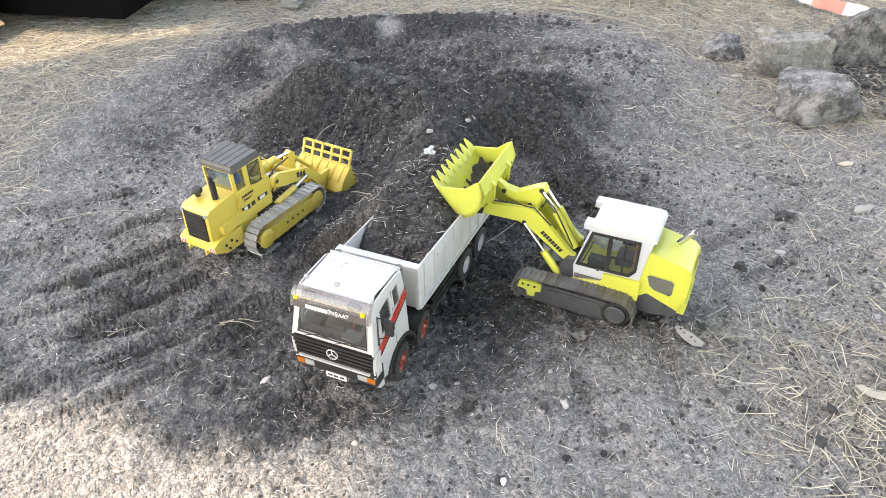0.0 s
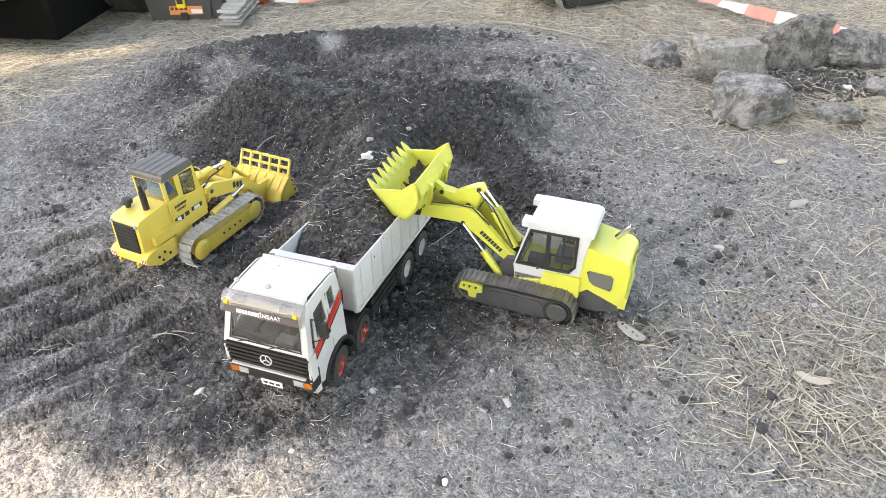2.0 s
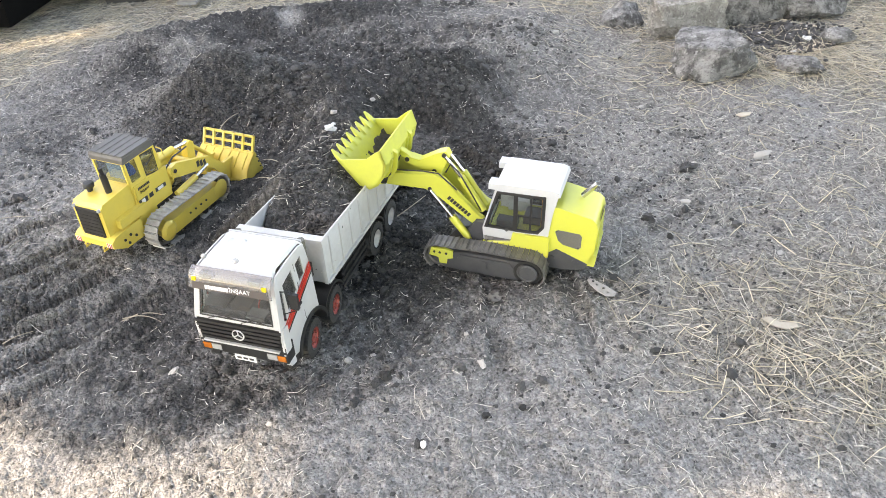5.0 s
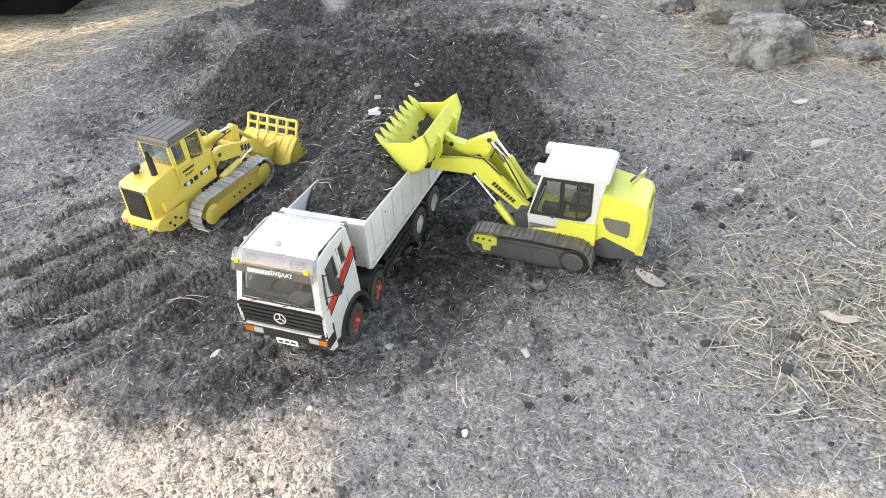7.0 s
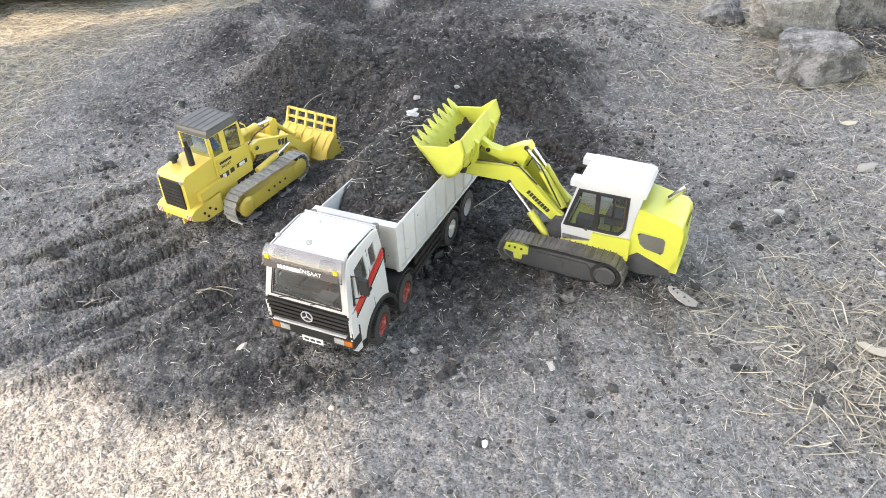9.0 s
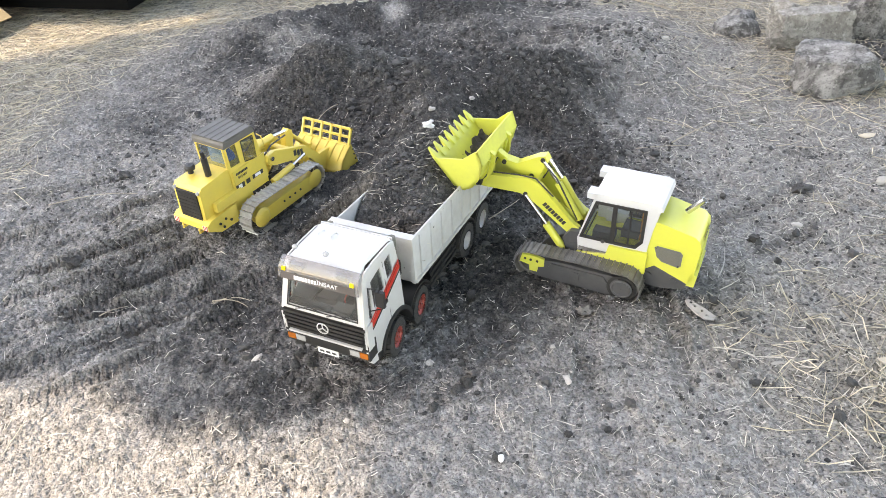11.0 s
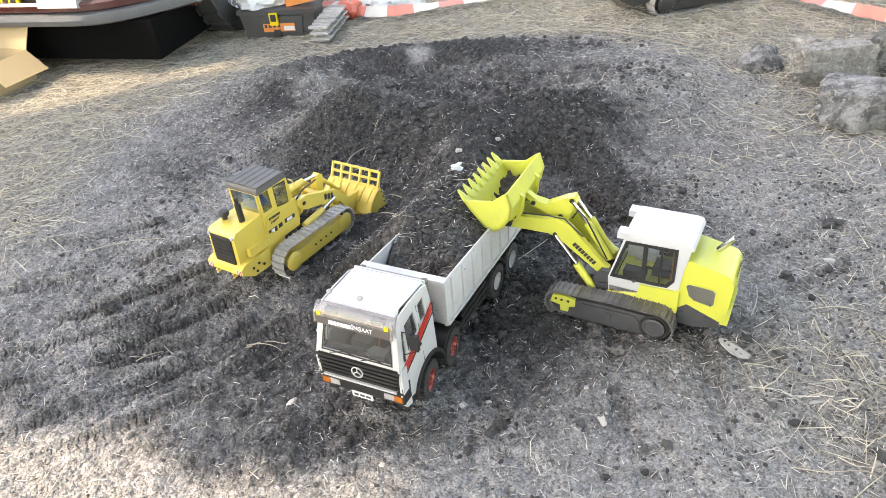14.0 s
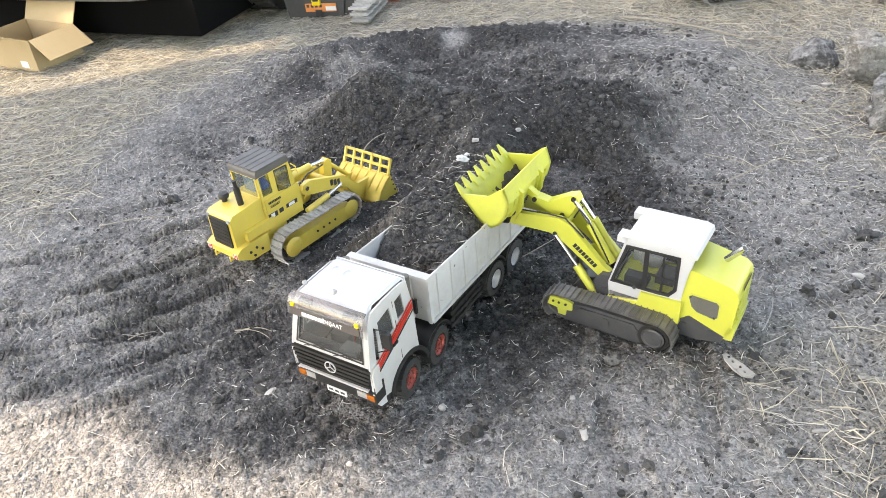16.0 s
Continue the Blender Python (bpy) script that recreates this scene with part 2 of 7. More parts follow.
def ground_material():
    """Coal-dark soil, pale dust and straw-strewn earth, by the masks that the sheet carries."""
    m = bpy.data.materials.new("ground_soil")
    m.use_nodes = True
    nt = m.node_tree
    lk = nt.links.new
    bsdf = nt.nodes["Principled BSDF"]
    co = nt.nodes.new("ShaderNodeTexCoord").outputs["Object"]

    def noise_tex(scale, detail=6.0, rough=0.65):
        n = node(nt, "ShaderNodeTexNoise", Scale=scale, Detail=detail, Roughness=rough)
        lk(co, n.inputs["Vector"])
        return n.outputs[0]

    def mixed(fac, a, b):
        x = nt.nodes.new("ShaderNodeMix")
        x.data_type = 'RGBA'
        lk(fac, x.inputs[0])
        for i, v in ((6, a), (7, b)):
            if isinstance(v, tuple):
                x.inputs[i].default_value = (*v, 1)
            else:
                lk(v, x.inputs[i])
        return x.outputs[2]

    def ranged(src, lo, hi, to0=0.0, to1=1.0):
        r = nt.nodes.new("ShaderNodeMapRange")
        for k, v in (("From Min", lo), ("From Max", hi), ("To Min", to0), ("To Max", to1)):
            r.inputs[k].default_value = v
        lk(src, r.inputs["Value"])
        return r.outputs[0]

    def mask(name):
        a = nt.nodes.new("ShaderNodeAttribute")
        a.attribute_name = name
        return a.outputs["Fac"]

    def cells(scale, feature='F1'):
        v = nt.nodes.new("ShaderNodeTexVoronoi")
        v.feature = feature
        v.inputs["Scale"].default_value = scale
        warp = nt.nodes.new("ShaderNodeMix")
        warp.data_type = 'VECTOR'
        warp.inputs[0].default_value = 0.0022
        lk(co, warp.inputs[4])
        wn = node(nt, "ShaderNodeTexNoise", Scale=70.0, Detail=3.0)
        lk(co, wn.inputs["Vector"])
        lk(wn.outputs[1], warp.inputs[5])
        lk(warp.outputs[1], v.inputs["Vector"])
        return v

    fine, mid, big = noise_tex(210, 1.5, 0.5), noise_tex(58, 3.0, 0.62), noise_tex(9)
    crust = noise_tex(34, 3.0, 0.6)
    clod, grain = cells(95), cells(260)
    dust = mixed(ranged(mid, 0.36, 0.64), (0.295, 0.286, 0.273), (0.225, 0.218, 0.209))
    dust = mixed(ranged(crust, 0.42, 0.34, 0, 0.5), dust, (0.13, 0.126, 0.121))
    dust = mixed(ranged(fine, 0.58, 0.70, 0, 0.5), dust, (0.42, 0.408, 0.388))
    dust = mixed(ranged(fine, 0.41, 0.34, 0, 0.55), dust, (0.07, 0.068, 0.066))
    coal = mixed(ranged(mid, 0.36, 0.64), (0.062, 0.0605, 0.0595), (0.031, 0.0305, 0.030))
    coal = mixed(ranged(crust, 0.57, 0.68, 0, 0.4), coal, (0.12, 0.117, 0.113))
    coal = mixed(ranged(fine, 0.58, 0.70, 0, 0.5), coal, (0.14, 0.136, 0.132))
    coal = mixed(ranged(fine, 0.42, 0.35, 0, 0.7), coal, (0.014, 0.014, 0.014))
    earth = mixed(ranged(mid, 0.36, 0.64), (0.37, 0.346, 0.300), (0.18, 0.167, 0.145))
    earth = mixed(ranged(fine, 0.45, 0.34, 0, 0.8), earth, (0.06, 0.055, 0.048))

    chunk = nt.nodes.new("ShaderNodeSeparateColor")
    lk(cells(48).outputs["Color"], chunk.inputs[0])
    patch = ranged(chunk.outputs[2], 0, 1, 0.32, 0.68)

    def add_noise(src, amount):
        x = nt.nodes.new("ShaderNodeMath")
        x.operation = 'MULTIPLY_ADD'
        lk(big, x.inputs[0])
        x.inputs[1].default_value = amount
        lk(src, x.inputs[2])
        y = nt.nodes.new("ShaderNodeMath")
        y.operation = 'MULTIPLY_ADD'
        lk(patch, y.inputs[0])
        y.inputs[1].default_value = amount * 0.7
        lk(x.outputs[0], y.inputs[2])
        return ranged(y.outputs[0], 0.08 + amount * 0.85, 0.88 + amount * 0.85)

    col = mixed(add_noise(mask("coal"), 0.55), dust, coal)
    # darker tone for the bitten faces of the heaps
    scoop_dark = mixed(ranged(mid, 0.38, 0.62), (0.068, 0.065, 0.063), (0.026, 0.026, 0.026))
    scoop_dark = mixed(ranged(fine, 0.58, 0.72, 0, 0.5), scoop_dark, (0.11, 0.105, 0.10))
    col = mixed(mask("fresh"), col, scoop_dark)
    rolled = mixed(ranged(mid, 0.38, 0.62), (0.100, 0.097, 0.094), (0.060, 0.058, 0.056))
    col = mixed(ranged(mask("pressed"), 0, 1, 0, 0.5), col, rolled)
    col = mixed(add_noise(mask("straw"), 0.5), col, earth)
    tone = nt.nodes.new("ShaderNodeSeparateColor")
    lk(clod.outputs["Color"], tone.inputs[0])
    tone2 = nt.nodes.new("ShaderNodeSeparateColor")
    lk(grain.outputs["Color"], tone2.inputs[0])
    both = nt.nodes.new("ShaderNodeMath")
    both.operation = 'MULTIPLY'
    lk(ranged(tone.outputs[0], 0, 1, 0.80, 1.20), both.inputs[0])
    lk(ranged(tone2.outputs[1], 0, 1, 0.78, 1.22), both.inputs[1])
    hsv = nt.nodes.new("ShaderNodeHueSaturation")                   # each crumb has its own tone
    lk(both.outputs[0], hsv.inputs["Value"])
    lk(col, hsv.inputs["Color"])
    lk(hsv.outputs[0], bsdf.inputs["Base Color"])
    bsdf.inputs["Roughness"].default_value = 0.95
    bsdf.inputs["Specular IOR Level"].default_value = 0.15
    turn = nt.nodes.new("ShaderNodeMath")                           # ribs that the shoes have printed
    turn.operation = 'MULTIPLY'
    turn.inputs[1].default_value = 2 * math.pi
    lk(mask("tread"), turn.inputs[0])
    wave = nt.nodes.new("ShaderNodeMath")
    wave.operation = 'SINE'
    lk(turn.outputs[0], wave.inputs[0])
    print_ = nt.nodes.new("ShaderNodeMath")
    print_.operation = 'MULTIPLY'
    lk(ranged(wave.outputs[0], -0.5, 0.6), print_.inputs[0])
    lk(mask("pressed"), print_.inputs[1])
    normal = None
    for src, lo, hi, depth in ((print_.outputs[0], 0.0, 1.0, 0.0125), (mid, 0.0, 1.0, 0.008), (clod.outputs["Distance"], 0.75, 0.0, 0.0050), (grain.outputs["Distance"], 0.75, 0.0, 0.0017), (fine, 0.0, 1.0, 0.0012)):
        b = nt.nodes.new("ShaderNodeBump")
        b.inputs["Strength"].default_value, b.inputs["Distance"].default_value = 1.0, depth
        lk(ranged(src, lo, hi), b.inputs["Height"])
        if normal:
            lk(normal, b.inputs["Normal"])
        normal = b.outputs[0]
    lk(normal, bsdf.inputs["Normal"])
    return m


GROUND = ground_material()


# ---- mesh helpers ----
def thing(name, m, label, category, group="", kind=""):
    ob = new(name)
    ob.empty_display_size = 0.05
    ob.matrix_basis = m
    return tagged(ob, label, category, group, kind)


def finish(name, bm, material, bevel=0.0, angle=35, segments=2):
    if bevel:
        edges = [e for e in bm.edges if e.is_manifold and e.calc_face_angle(0) > 0.5]
        bmesh.ops.bevel(bm, geom=edges, offset=bevel, segments=segments, affect='EDGES', profile=0.6, clamp_overlap=True)
    bmesh.ops.recalc_face_normals(bm, faces=bm.faces)
    me = bpy.data.meshes.new(name)
    bm.to_mesh(me)
    bm.free()
    me.materials.append(material)
    me.polygons.foreach_set("use_smooth", [True] * len(me.polygons))
    me.set_sharp_from_angle(angle=radians(angle))
    return me


def part(name, bm, material, parent, label="", bevel=0.0, angle=35, segments=2):
    """One mesh object under a thing or a part."""
    ob = new(name, finish(name, bm, material, bevel, angle, segments))
    ob.parent = parent
    return tagged(ob, label)


def again(ob, m, parent):
    """Another piece on the same mesh."""
    o = new(ob.name.split(".")[0], ob.data)
    o.parent = parent
    o.matrix_basis = m
    if ob.get("label"):
        o["label"] = ob["label"]
    return o


def solid(name, bm, material, m, label, category, group="", kind="", bevel=0.0, angle=35):
    """A thing of one mesh."""
    ob = new(name, finish(name, bm, material, bevel, angle))
    ob.matrix_basis = m
    return tagged(ob, label, category, group, kind)


def box(x, y, z, bm=None, m=None):
    bm = bm or bmesh.new()
    v = [bm.verts.new((x[i], y[j], z[k])) for i in (0, 1) for j in (0, 1) for k in (0, 1)]
    for f in ((0, 1, 3, 2), (4, 6, 7, 5), (0, 4, 5, 1), (2, 3, 7, 6), (0, 2, 6, 4), (1, 5, 7, 3)):
        bm.faces.new([v[i] for i in f])
    if m is not None:
        bmesh.ops.transform(bm, matrix=m, verts=v)
    return bm


def prism(pts, y0, y1, bm=None, m=None):
    """An outline in x and z, drawn out from y0 to y1."""
    bm = bm or bmesh.new()
    a = [bm.verts.new((p[0], y0, p[1])) for p in pts]
    b = [bm.verts.new((p[0], y1, p[1])) for p in pts]
    n = len(pts)
    bm.faces.new(a)
    bm.faces.new(b[::-1])
    for i in range(n):
        bm.faces.new((a[i], b[i], b[(i + 1) % n], a[(i + 1) % n]))
    if m is not None:
        bmesh.ops.transform(bm, matrix=m, verts=a + b)
    return bm


def plate(outer, holes, thick, m, bm=None):
    """A flat plate with openings, in u and v, thick along w, set by the matrix m."""
    bm = bm or bmesh.new()
    edges = []
    verts = []
    for loop in [outer] + list(holes):
        vs = [bm.verts.new((p[0], p[1], 0)) for p in loop]
        verts += vs
        edges += [bm.edges.new((vs[i], vs[(i + 1) % len(vs)])) for i in range(len(vs))]
    got = bmesh.ops.triangle_fill(bm, use_beauty=True, use_dissolve=True, edges=edges, normal=(0, 0, 1))
    faces = [g for g in got["geom"] if isinstance(g, bmesh.types.BMFace)]
    ext = bmesh.ops.extrude_face_region(bm, geom=faces, use_keep_orig=True)
    up = [g for g in ext["geom"] if isinstance(g, bmesh.types.BMVert)]
    bmesh.ops.translate(bm, vec=(0, 0, thick), verts=up)
    bmesh.ops.transform(bm, matrix=m, verts=verts + up)
    return bm


def uvw(o, u, v):
    """The matrix that takes u, v, w to a place o with the ways u and v."""
    u, v = Vector(u).normalized(), Vector(v).normalized()
    w = u.cross(v)
    return Matrix(((u.x, v.x, w.x, o[0]), (u.y, v.y, w.y, o[1]), (u.z, v.z, w.z, o[2]), (0, 0, 0, 1)))


SIDE = uvw((0, 0, 0), (1, 0, 0), (0, 0, 1))   # u along x, v up, w towards -y


def rod(p, q, r, r2=None, n=14, bm=None):
    bm = bm or bmesh.new()
    p, q = Vector(p), Vector(q)
    r2 = r if r2 is None else r2
    way = (q - p).to_track_quat('Z', 'Y').to_matrix()
    rings = []
    for c, rad in ((p, r), (q, r2)):
        rings.append([bm.verts.new(c + way @ Vector((rad * math.cos(2 * math.pi * i / n), rad * math.sin(2 * math.pi * i / n), 0))) for i in range(n)])
    for i in range(n):
        bm.faces.new((rings[0][i], rings[0][(i + 1) % n], rings[1][(i + 1) % n], rings[1][i]))
    bm.faces.new(rings[0][::-1])
    bm.faces.new(rings[1])
    return bm


def tube(pts, r, n=8, bm=None, taper=1.0):
    """A bent pipe, cable or twig through points."""
    bm = bm or bmesh.new()
    pts = [Vector(p) for p in pts]
    rings = []
    for k, c in enumerate(pts):
        way = (pts[min(k + 1, len(pts) - 1)] - pts[max(k - 1, 0)]).to_track_quat('Z', 'Y').to_matrix()
        rad = r * (1 + (taper - 1) * k / (len(pts) - 1))
        rings.append([bm.verts.new(c + way @ Vector((rad * math.cos(2 * math.pi * i / n), rad * math.sin(2 * math.pi * i / n), 0))) for i in range(n)])
    for a, b in zip(rings, rings[1:]):
        for i in range(n):
            bm.faces.new((a[i], a[(i + 1) % n], b[(i + 1) % n], b[i]))
    bm.faces.new(rings[0][::-1])
    bm.faces.new(rings[-1])
    return bm


def lathe(profile, n=32, bm=None, m=None):
    """Turns a profile of (radius, y) round the y axis; closed."""
    bm = bm or bmesh.new()
    rings = []
    for r, y in profile:
        rings.append([bm.verts.new((r * math.cos(2 * math.pi * i / n), y, r * math.sin(2 * math.pi * i / n))) for i in range(n)])
    for a, b in zip(rings, rings[1:] + rings[:1]):
        for i in range(n):
            bm.faces.new((a[i], a[(i + 1) % n], b[(i + 1) % n], b[i]))
    if m is not None:
        bmesh.ops.transform(bm, matrix=m, verts=[v for r in rings for v in r])
    return bm


def lump(size, rough=0.25, seed=0, sub=2, flat=0.0, boxy=0.0):
    """An uneven stone or clod."""
    bm = bmesh.new()
    bmesh.ops.create_icosphere(bm, subdivisions=sub, radius=1.0)
    off = Vector((seed * 7.13, seed * 3.7, seed * 1.9))
    for v in bm.verts:
        p = v.co.copy()
        if boxy:
            q = p / max(abs(p.x), abs(p.y), abs(p.z))
            p = p.lerp(q, boxy)
        k = 1 + rough * noise.noise(p * 1.4 + off) + rough * 0.6 * noise.noise(p * 3.3 + off) + rough * 0.35 * noise.noise(p * 8 + off)
        p = p * k
        if flat and p.z < -flat:
            p.z = -flat
        v.co = Vector((p.x * size[0], p.y * size[1], p.z * size[2]))
    return bm


def bars(spec, m, material, parent, name="lettering_bar", label=""):
    """Plain bars in place of writing: (u, v, width, height) on a face set by m."""
    made = None
    for u, v, w, h in spec:
        bm = plate([(u, v), (u + w, v), (u + w, v + h), (u, v + h)], [], 0.0006, m)
        made = part(name, bm, material, parent, label)
    return made


def lettering(text, size, m, material, parent, label):
    cu = bpy.data.curves.new("lettering", 'FONT')
    cu.body, cu.size, cu.extrude, cu.align_x = text, size, 0.0004, 'CENTER'
    tmp = bpy.data.objects.new("lettering", cu)
    scene.collection.objects.link(tmp)
    me = bpy.data.meshes.new_from_object(tmp.evaluated_get(bpy.context.evaluated_depsgraph_get()))
    bpy.data.objects.remove(tmp)
    me.materials.clear()
    me.materials.append(material)
    ob = new("lettering", me)
    ob.parent = parent
    ob.matrix_basis = m
    return tagged(ob, label)


# ---- ground ----
def lattice(ix, iy, seed):
    h = (ix.astype(np.int64) * 374761393 + iy.astype(np.int64) * 668265263 + seed * 974711) & 0x7FFFFFFF
    h = ((h ^ (h >> 13)) * 1274126177) & 0x7FFFFFFF
    return ((h ^ (h >> 16)) & 0xFFFF) / 65535.0


def vnoise(x, y, seed=0):
    ix, iy = np.floor(x), np.floor(y)
    fx, fy = x - ix, y - iy
    fx, fy = fx * fx * (3 - 2 * fx), fy * fy * (3 - 2 * fy)
    a, b = lattice(ix, iy, seed), lattice(ix + 1, iy, seed)
    c, d = lattice(ix, iy + 1, seed), lattice(ix + 1, iy + 1, seed)
    return (a + (b - a) * fx) * (1 - fy) + (c + (d - c) * fx) * fy


def fbm(x, y, scale, octaves=4, seed=0, gain=0.5):
    s, k, t = 0.0, 1.0, 0.0
    for o in range(octaves):
        s = s + k * (vnoise(x * scale, y * scale, seed + o) - 0.5)
        t += k
        scale, k = scale * 2.03, k * gain
    return s / t


def hill(x, y, cx, cy, sx, sy, h, turn=0.0, power=1.0):
    c, s = math.cos(radians(turn)), math.sin(radians(turn))
    u, v = ((x - cx) * c + (y - cy) * s) / sx, (-(x - cx) * s + (y - cy) * c) / sy
    return h * np.exp(-(u * u + v * v) ** power)


def soft(v, lo, hi):
    t = np.clip((v - lo) / (hi - lo), 0, 1)
    return t * t * (3 - 2 * t)


HILLS = ((-0.02, 2.10, 0.13, 0.22, 0.105, 0, 1.0), (-0.43, 2.53, 0.24, 0.21, 0.165, 10, 1.1), (-0.13, 2.40, 0.16, 0.22, 0.085, 0, 1.1), (0.20, 2.40, 0.25, 0.23, 0.125, -5, 1.3),
         (0.52, 2.62, 0.28, 0.25, 0.08, 0, 1.0), (-0.75, 3.06, 0.34, 0.16, 0.075, 6, 1.0), (-0.25, 3.22, 0.5, 0.14, 0.075, 0, 1.0),
         (0.30, 3.02, 0.4, 0.20, 0.06, -4, 1.0), (0.72, 2.85, 0.25, 0.25, 0.05, 0, 1.0))
SCOOPS = ((0.21, 2.05, 0.12, 0.015, 1.15), (-0.42, 2.10, 0.12, 0.02, 0.80), (0.62, 2.18, 0.16, 0.02, 0.6), (-0.02, 2.90, 0.14, 0.05, 0.5))


def worley(x, y, scale, seed=0):
    """Rounded lumps of uneven size, one a cell: 0 in the joints, up to 1 on top."""
    u, v = x * scale, y * scale
    iu, iv = np.floor(u), np.floor(v)
    best = 0.0 * u
    for a in (-1, 0, 1):
        for b in (-1, 0, 1):
            cx, cy = iu + a, iv + b
            px, py = cx + lattice(cx, cy, seed), cy + lattice(cx, cy, seed + 17)
            size = 0.25 + 0.60 * lattice(cx, cy, seed + 31) ** 2
            d2 = ((u - px) ** 2 + (v - py) ** 2) / (size * size)
            best = np.maximum(best, size * np.sqrt(np.clip(1 - d2, 0, 1)))
    return best


# paths that tracks and tyres have pressed into the soil: three points of a bend, width, depth, pitch of the ribs
TRAILS = ((-0.70, 1.70, -0.92, 1.50, -1.32, 1.40, 0.050, 1.0, 0.017), (-0.60, 1.55, -0.86, 1.32, -1.26, 1.20, 0.050, 1.0, 0.017), (-0.50, 1.50, -0.72, 1.24, -1.08, 1.08, 0.046, 0.9, 0.017),
          (-0.45, 1.38, -0.62, 1.18, -0.92, 1.03, 0.046, 0.7, 0.017), (-0.78, 1.82, -1.02, 1.66, -1.42, 1.60, 0.050, 0.8, 0.017), (-0.66, 1.62, -0.98, 1.36, -1.36, 1.32, 0.040, 0.7, 0.017),
          (-0.55, 1.44, -0.80, 1.30, -1.18, 1.30, 0.046, 0.8, 0.017), (-0.40, 1.46, -0.60, 1.36, -0.86, 1.14, 0.046, 0.8, 0.017), (-0.92, 1.98, -1.15, 1.86, -1.45, 1.84, 0.046, 0.5, 0.017),
          (0.15, 1.96, 0.25, 1.70, 0.42, 1.52, 0.046, 0.9, 0.016), (0.30, 2.06, 0.37, 1.82, 0.54, 1.60, 0.046, 0.9, 0.016), (0.30, 1.45, 0.31, 1.25, 0.26, 1.02, 0.046, 0.6, 0.016),
          (0.47, 1.42, 0.50, 1.25, 0.46, 1.02, 0.046, 0.5, 0.016), (-0.36, 2.02, -0.33, 2.2, -0.28, 2.36, 0.050, 0.7, 0.017), (-0.24, 2.0, -0.18, 2.2, -0.14, 2.34, 0.045, 0.6, 0.017),
          (0.02, 1.90, 0.06, 2.04, 0.12, 2.18, 0.045, 0.5, 0.016), (0.60, 1.45, 0.78, 1.50, 1.05, 1.68, 0.045, 0.4, 0.016), (0.62, 1.62, 0.80, 1.68, 1.02, 1.86, 0.045, 0.4, 0.016))


def pressed(x, y):
    """Relief of the ruts with their ribs and raised rims, and the share of pressed soil."""
    z, share, run_on = 0.0 * x, 0.0 * x, 0.0 * x
    for x0, y0, x1, y1, x2, y2, width, depth, pitch in TRAILS:
        near = np.nonzero((x > min(x0, x2) - 0.12) & (x < max(x0, x2) + 0.12) & (y > min(y0, y2) - 0.12) & (y < max(y0, y2) + 0.12))
        if not near[0].size:
            continue
        px, py = x[near], y[near]
        t = np.linspace(0, 1, 25)
        qx, qy = (1 - t) ** 2 * x0 + 2 * t * (1 - t) * x1 + t * t * x2, (1 - t) ** 2 * y0 + 2 * t * (1 - t) * y1 + t * t * y2
        run = np.concatenate(([0], np.cumsum(np.hypot(np.diff(qx), np.diff(qy)))))
        across, along = np.full(px.shape, 9.0), np.zeros(px.shape)
        for k in range(24):
            dx, dy = qx[k + 1] - qx[k], qy[k + 1] - qy[k]
            n = math.hypot(dx, dy)
            a = np.clip(((px - qx[k]) * dx + (py - qy[k]) * dy) / n, 0, n)
            ex, ey = px - qx[k] - a * dx / n, py - qy[k] - a * dy / n
            d = np.hypot(ex, ey) * np.sign(dx * ey - dy * ex)
            closer = np.abs(d) < np.abs(across)
            across, along = np.where(closer, d, across), np.where(closer, run[k] + a, along)
        ends = soft(along, 0, 0.08) * soft(run[-1] - along, 0, 0.12) * depth * soft(fbm(px, py, 6, 3, 91), -0.30, 0.02)
        inside = soft(width / 2 - np.abs(across), -0.004, 0.008) * ends
        ribs = soft(np.sin((along + 0.25 * np.abs(across)) * 2 * math.pi / pitch), -0.5, 0.5)
        rim = np.exp(-((np.abs(across) - width / 2 - 0.008) / 0.009) ** 2) * ends
        z[near] += inside * (0.004 * ribs - 0.014) + 0.012 * rim
        run_on[near] = np.where(inside > share[near], (along + 0.3 * np.abs(across)) / pitch, run_on[near])
        share[near] = np.maximum(share[near], inside)
    return z, share, run_on


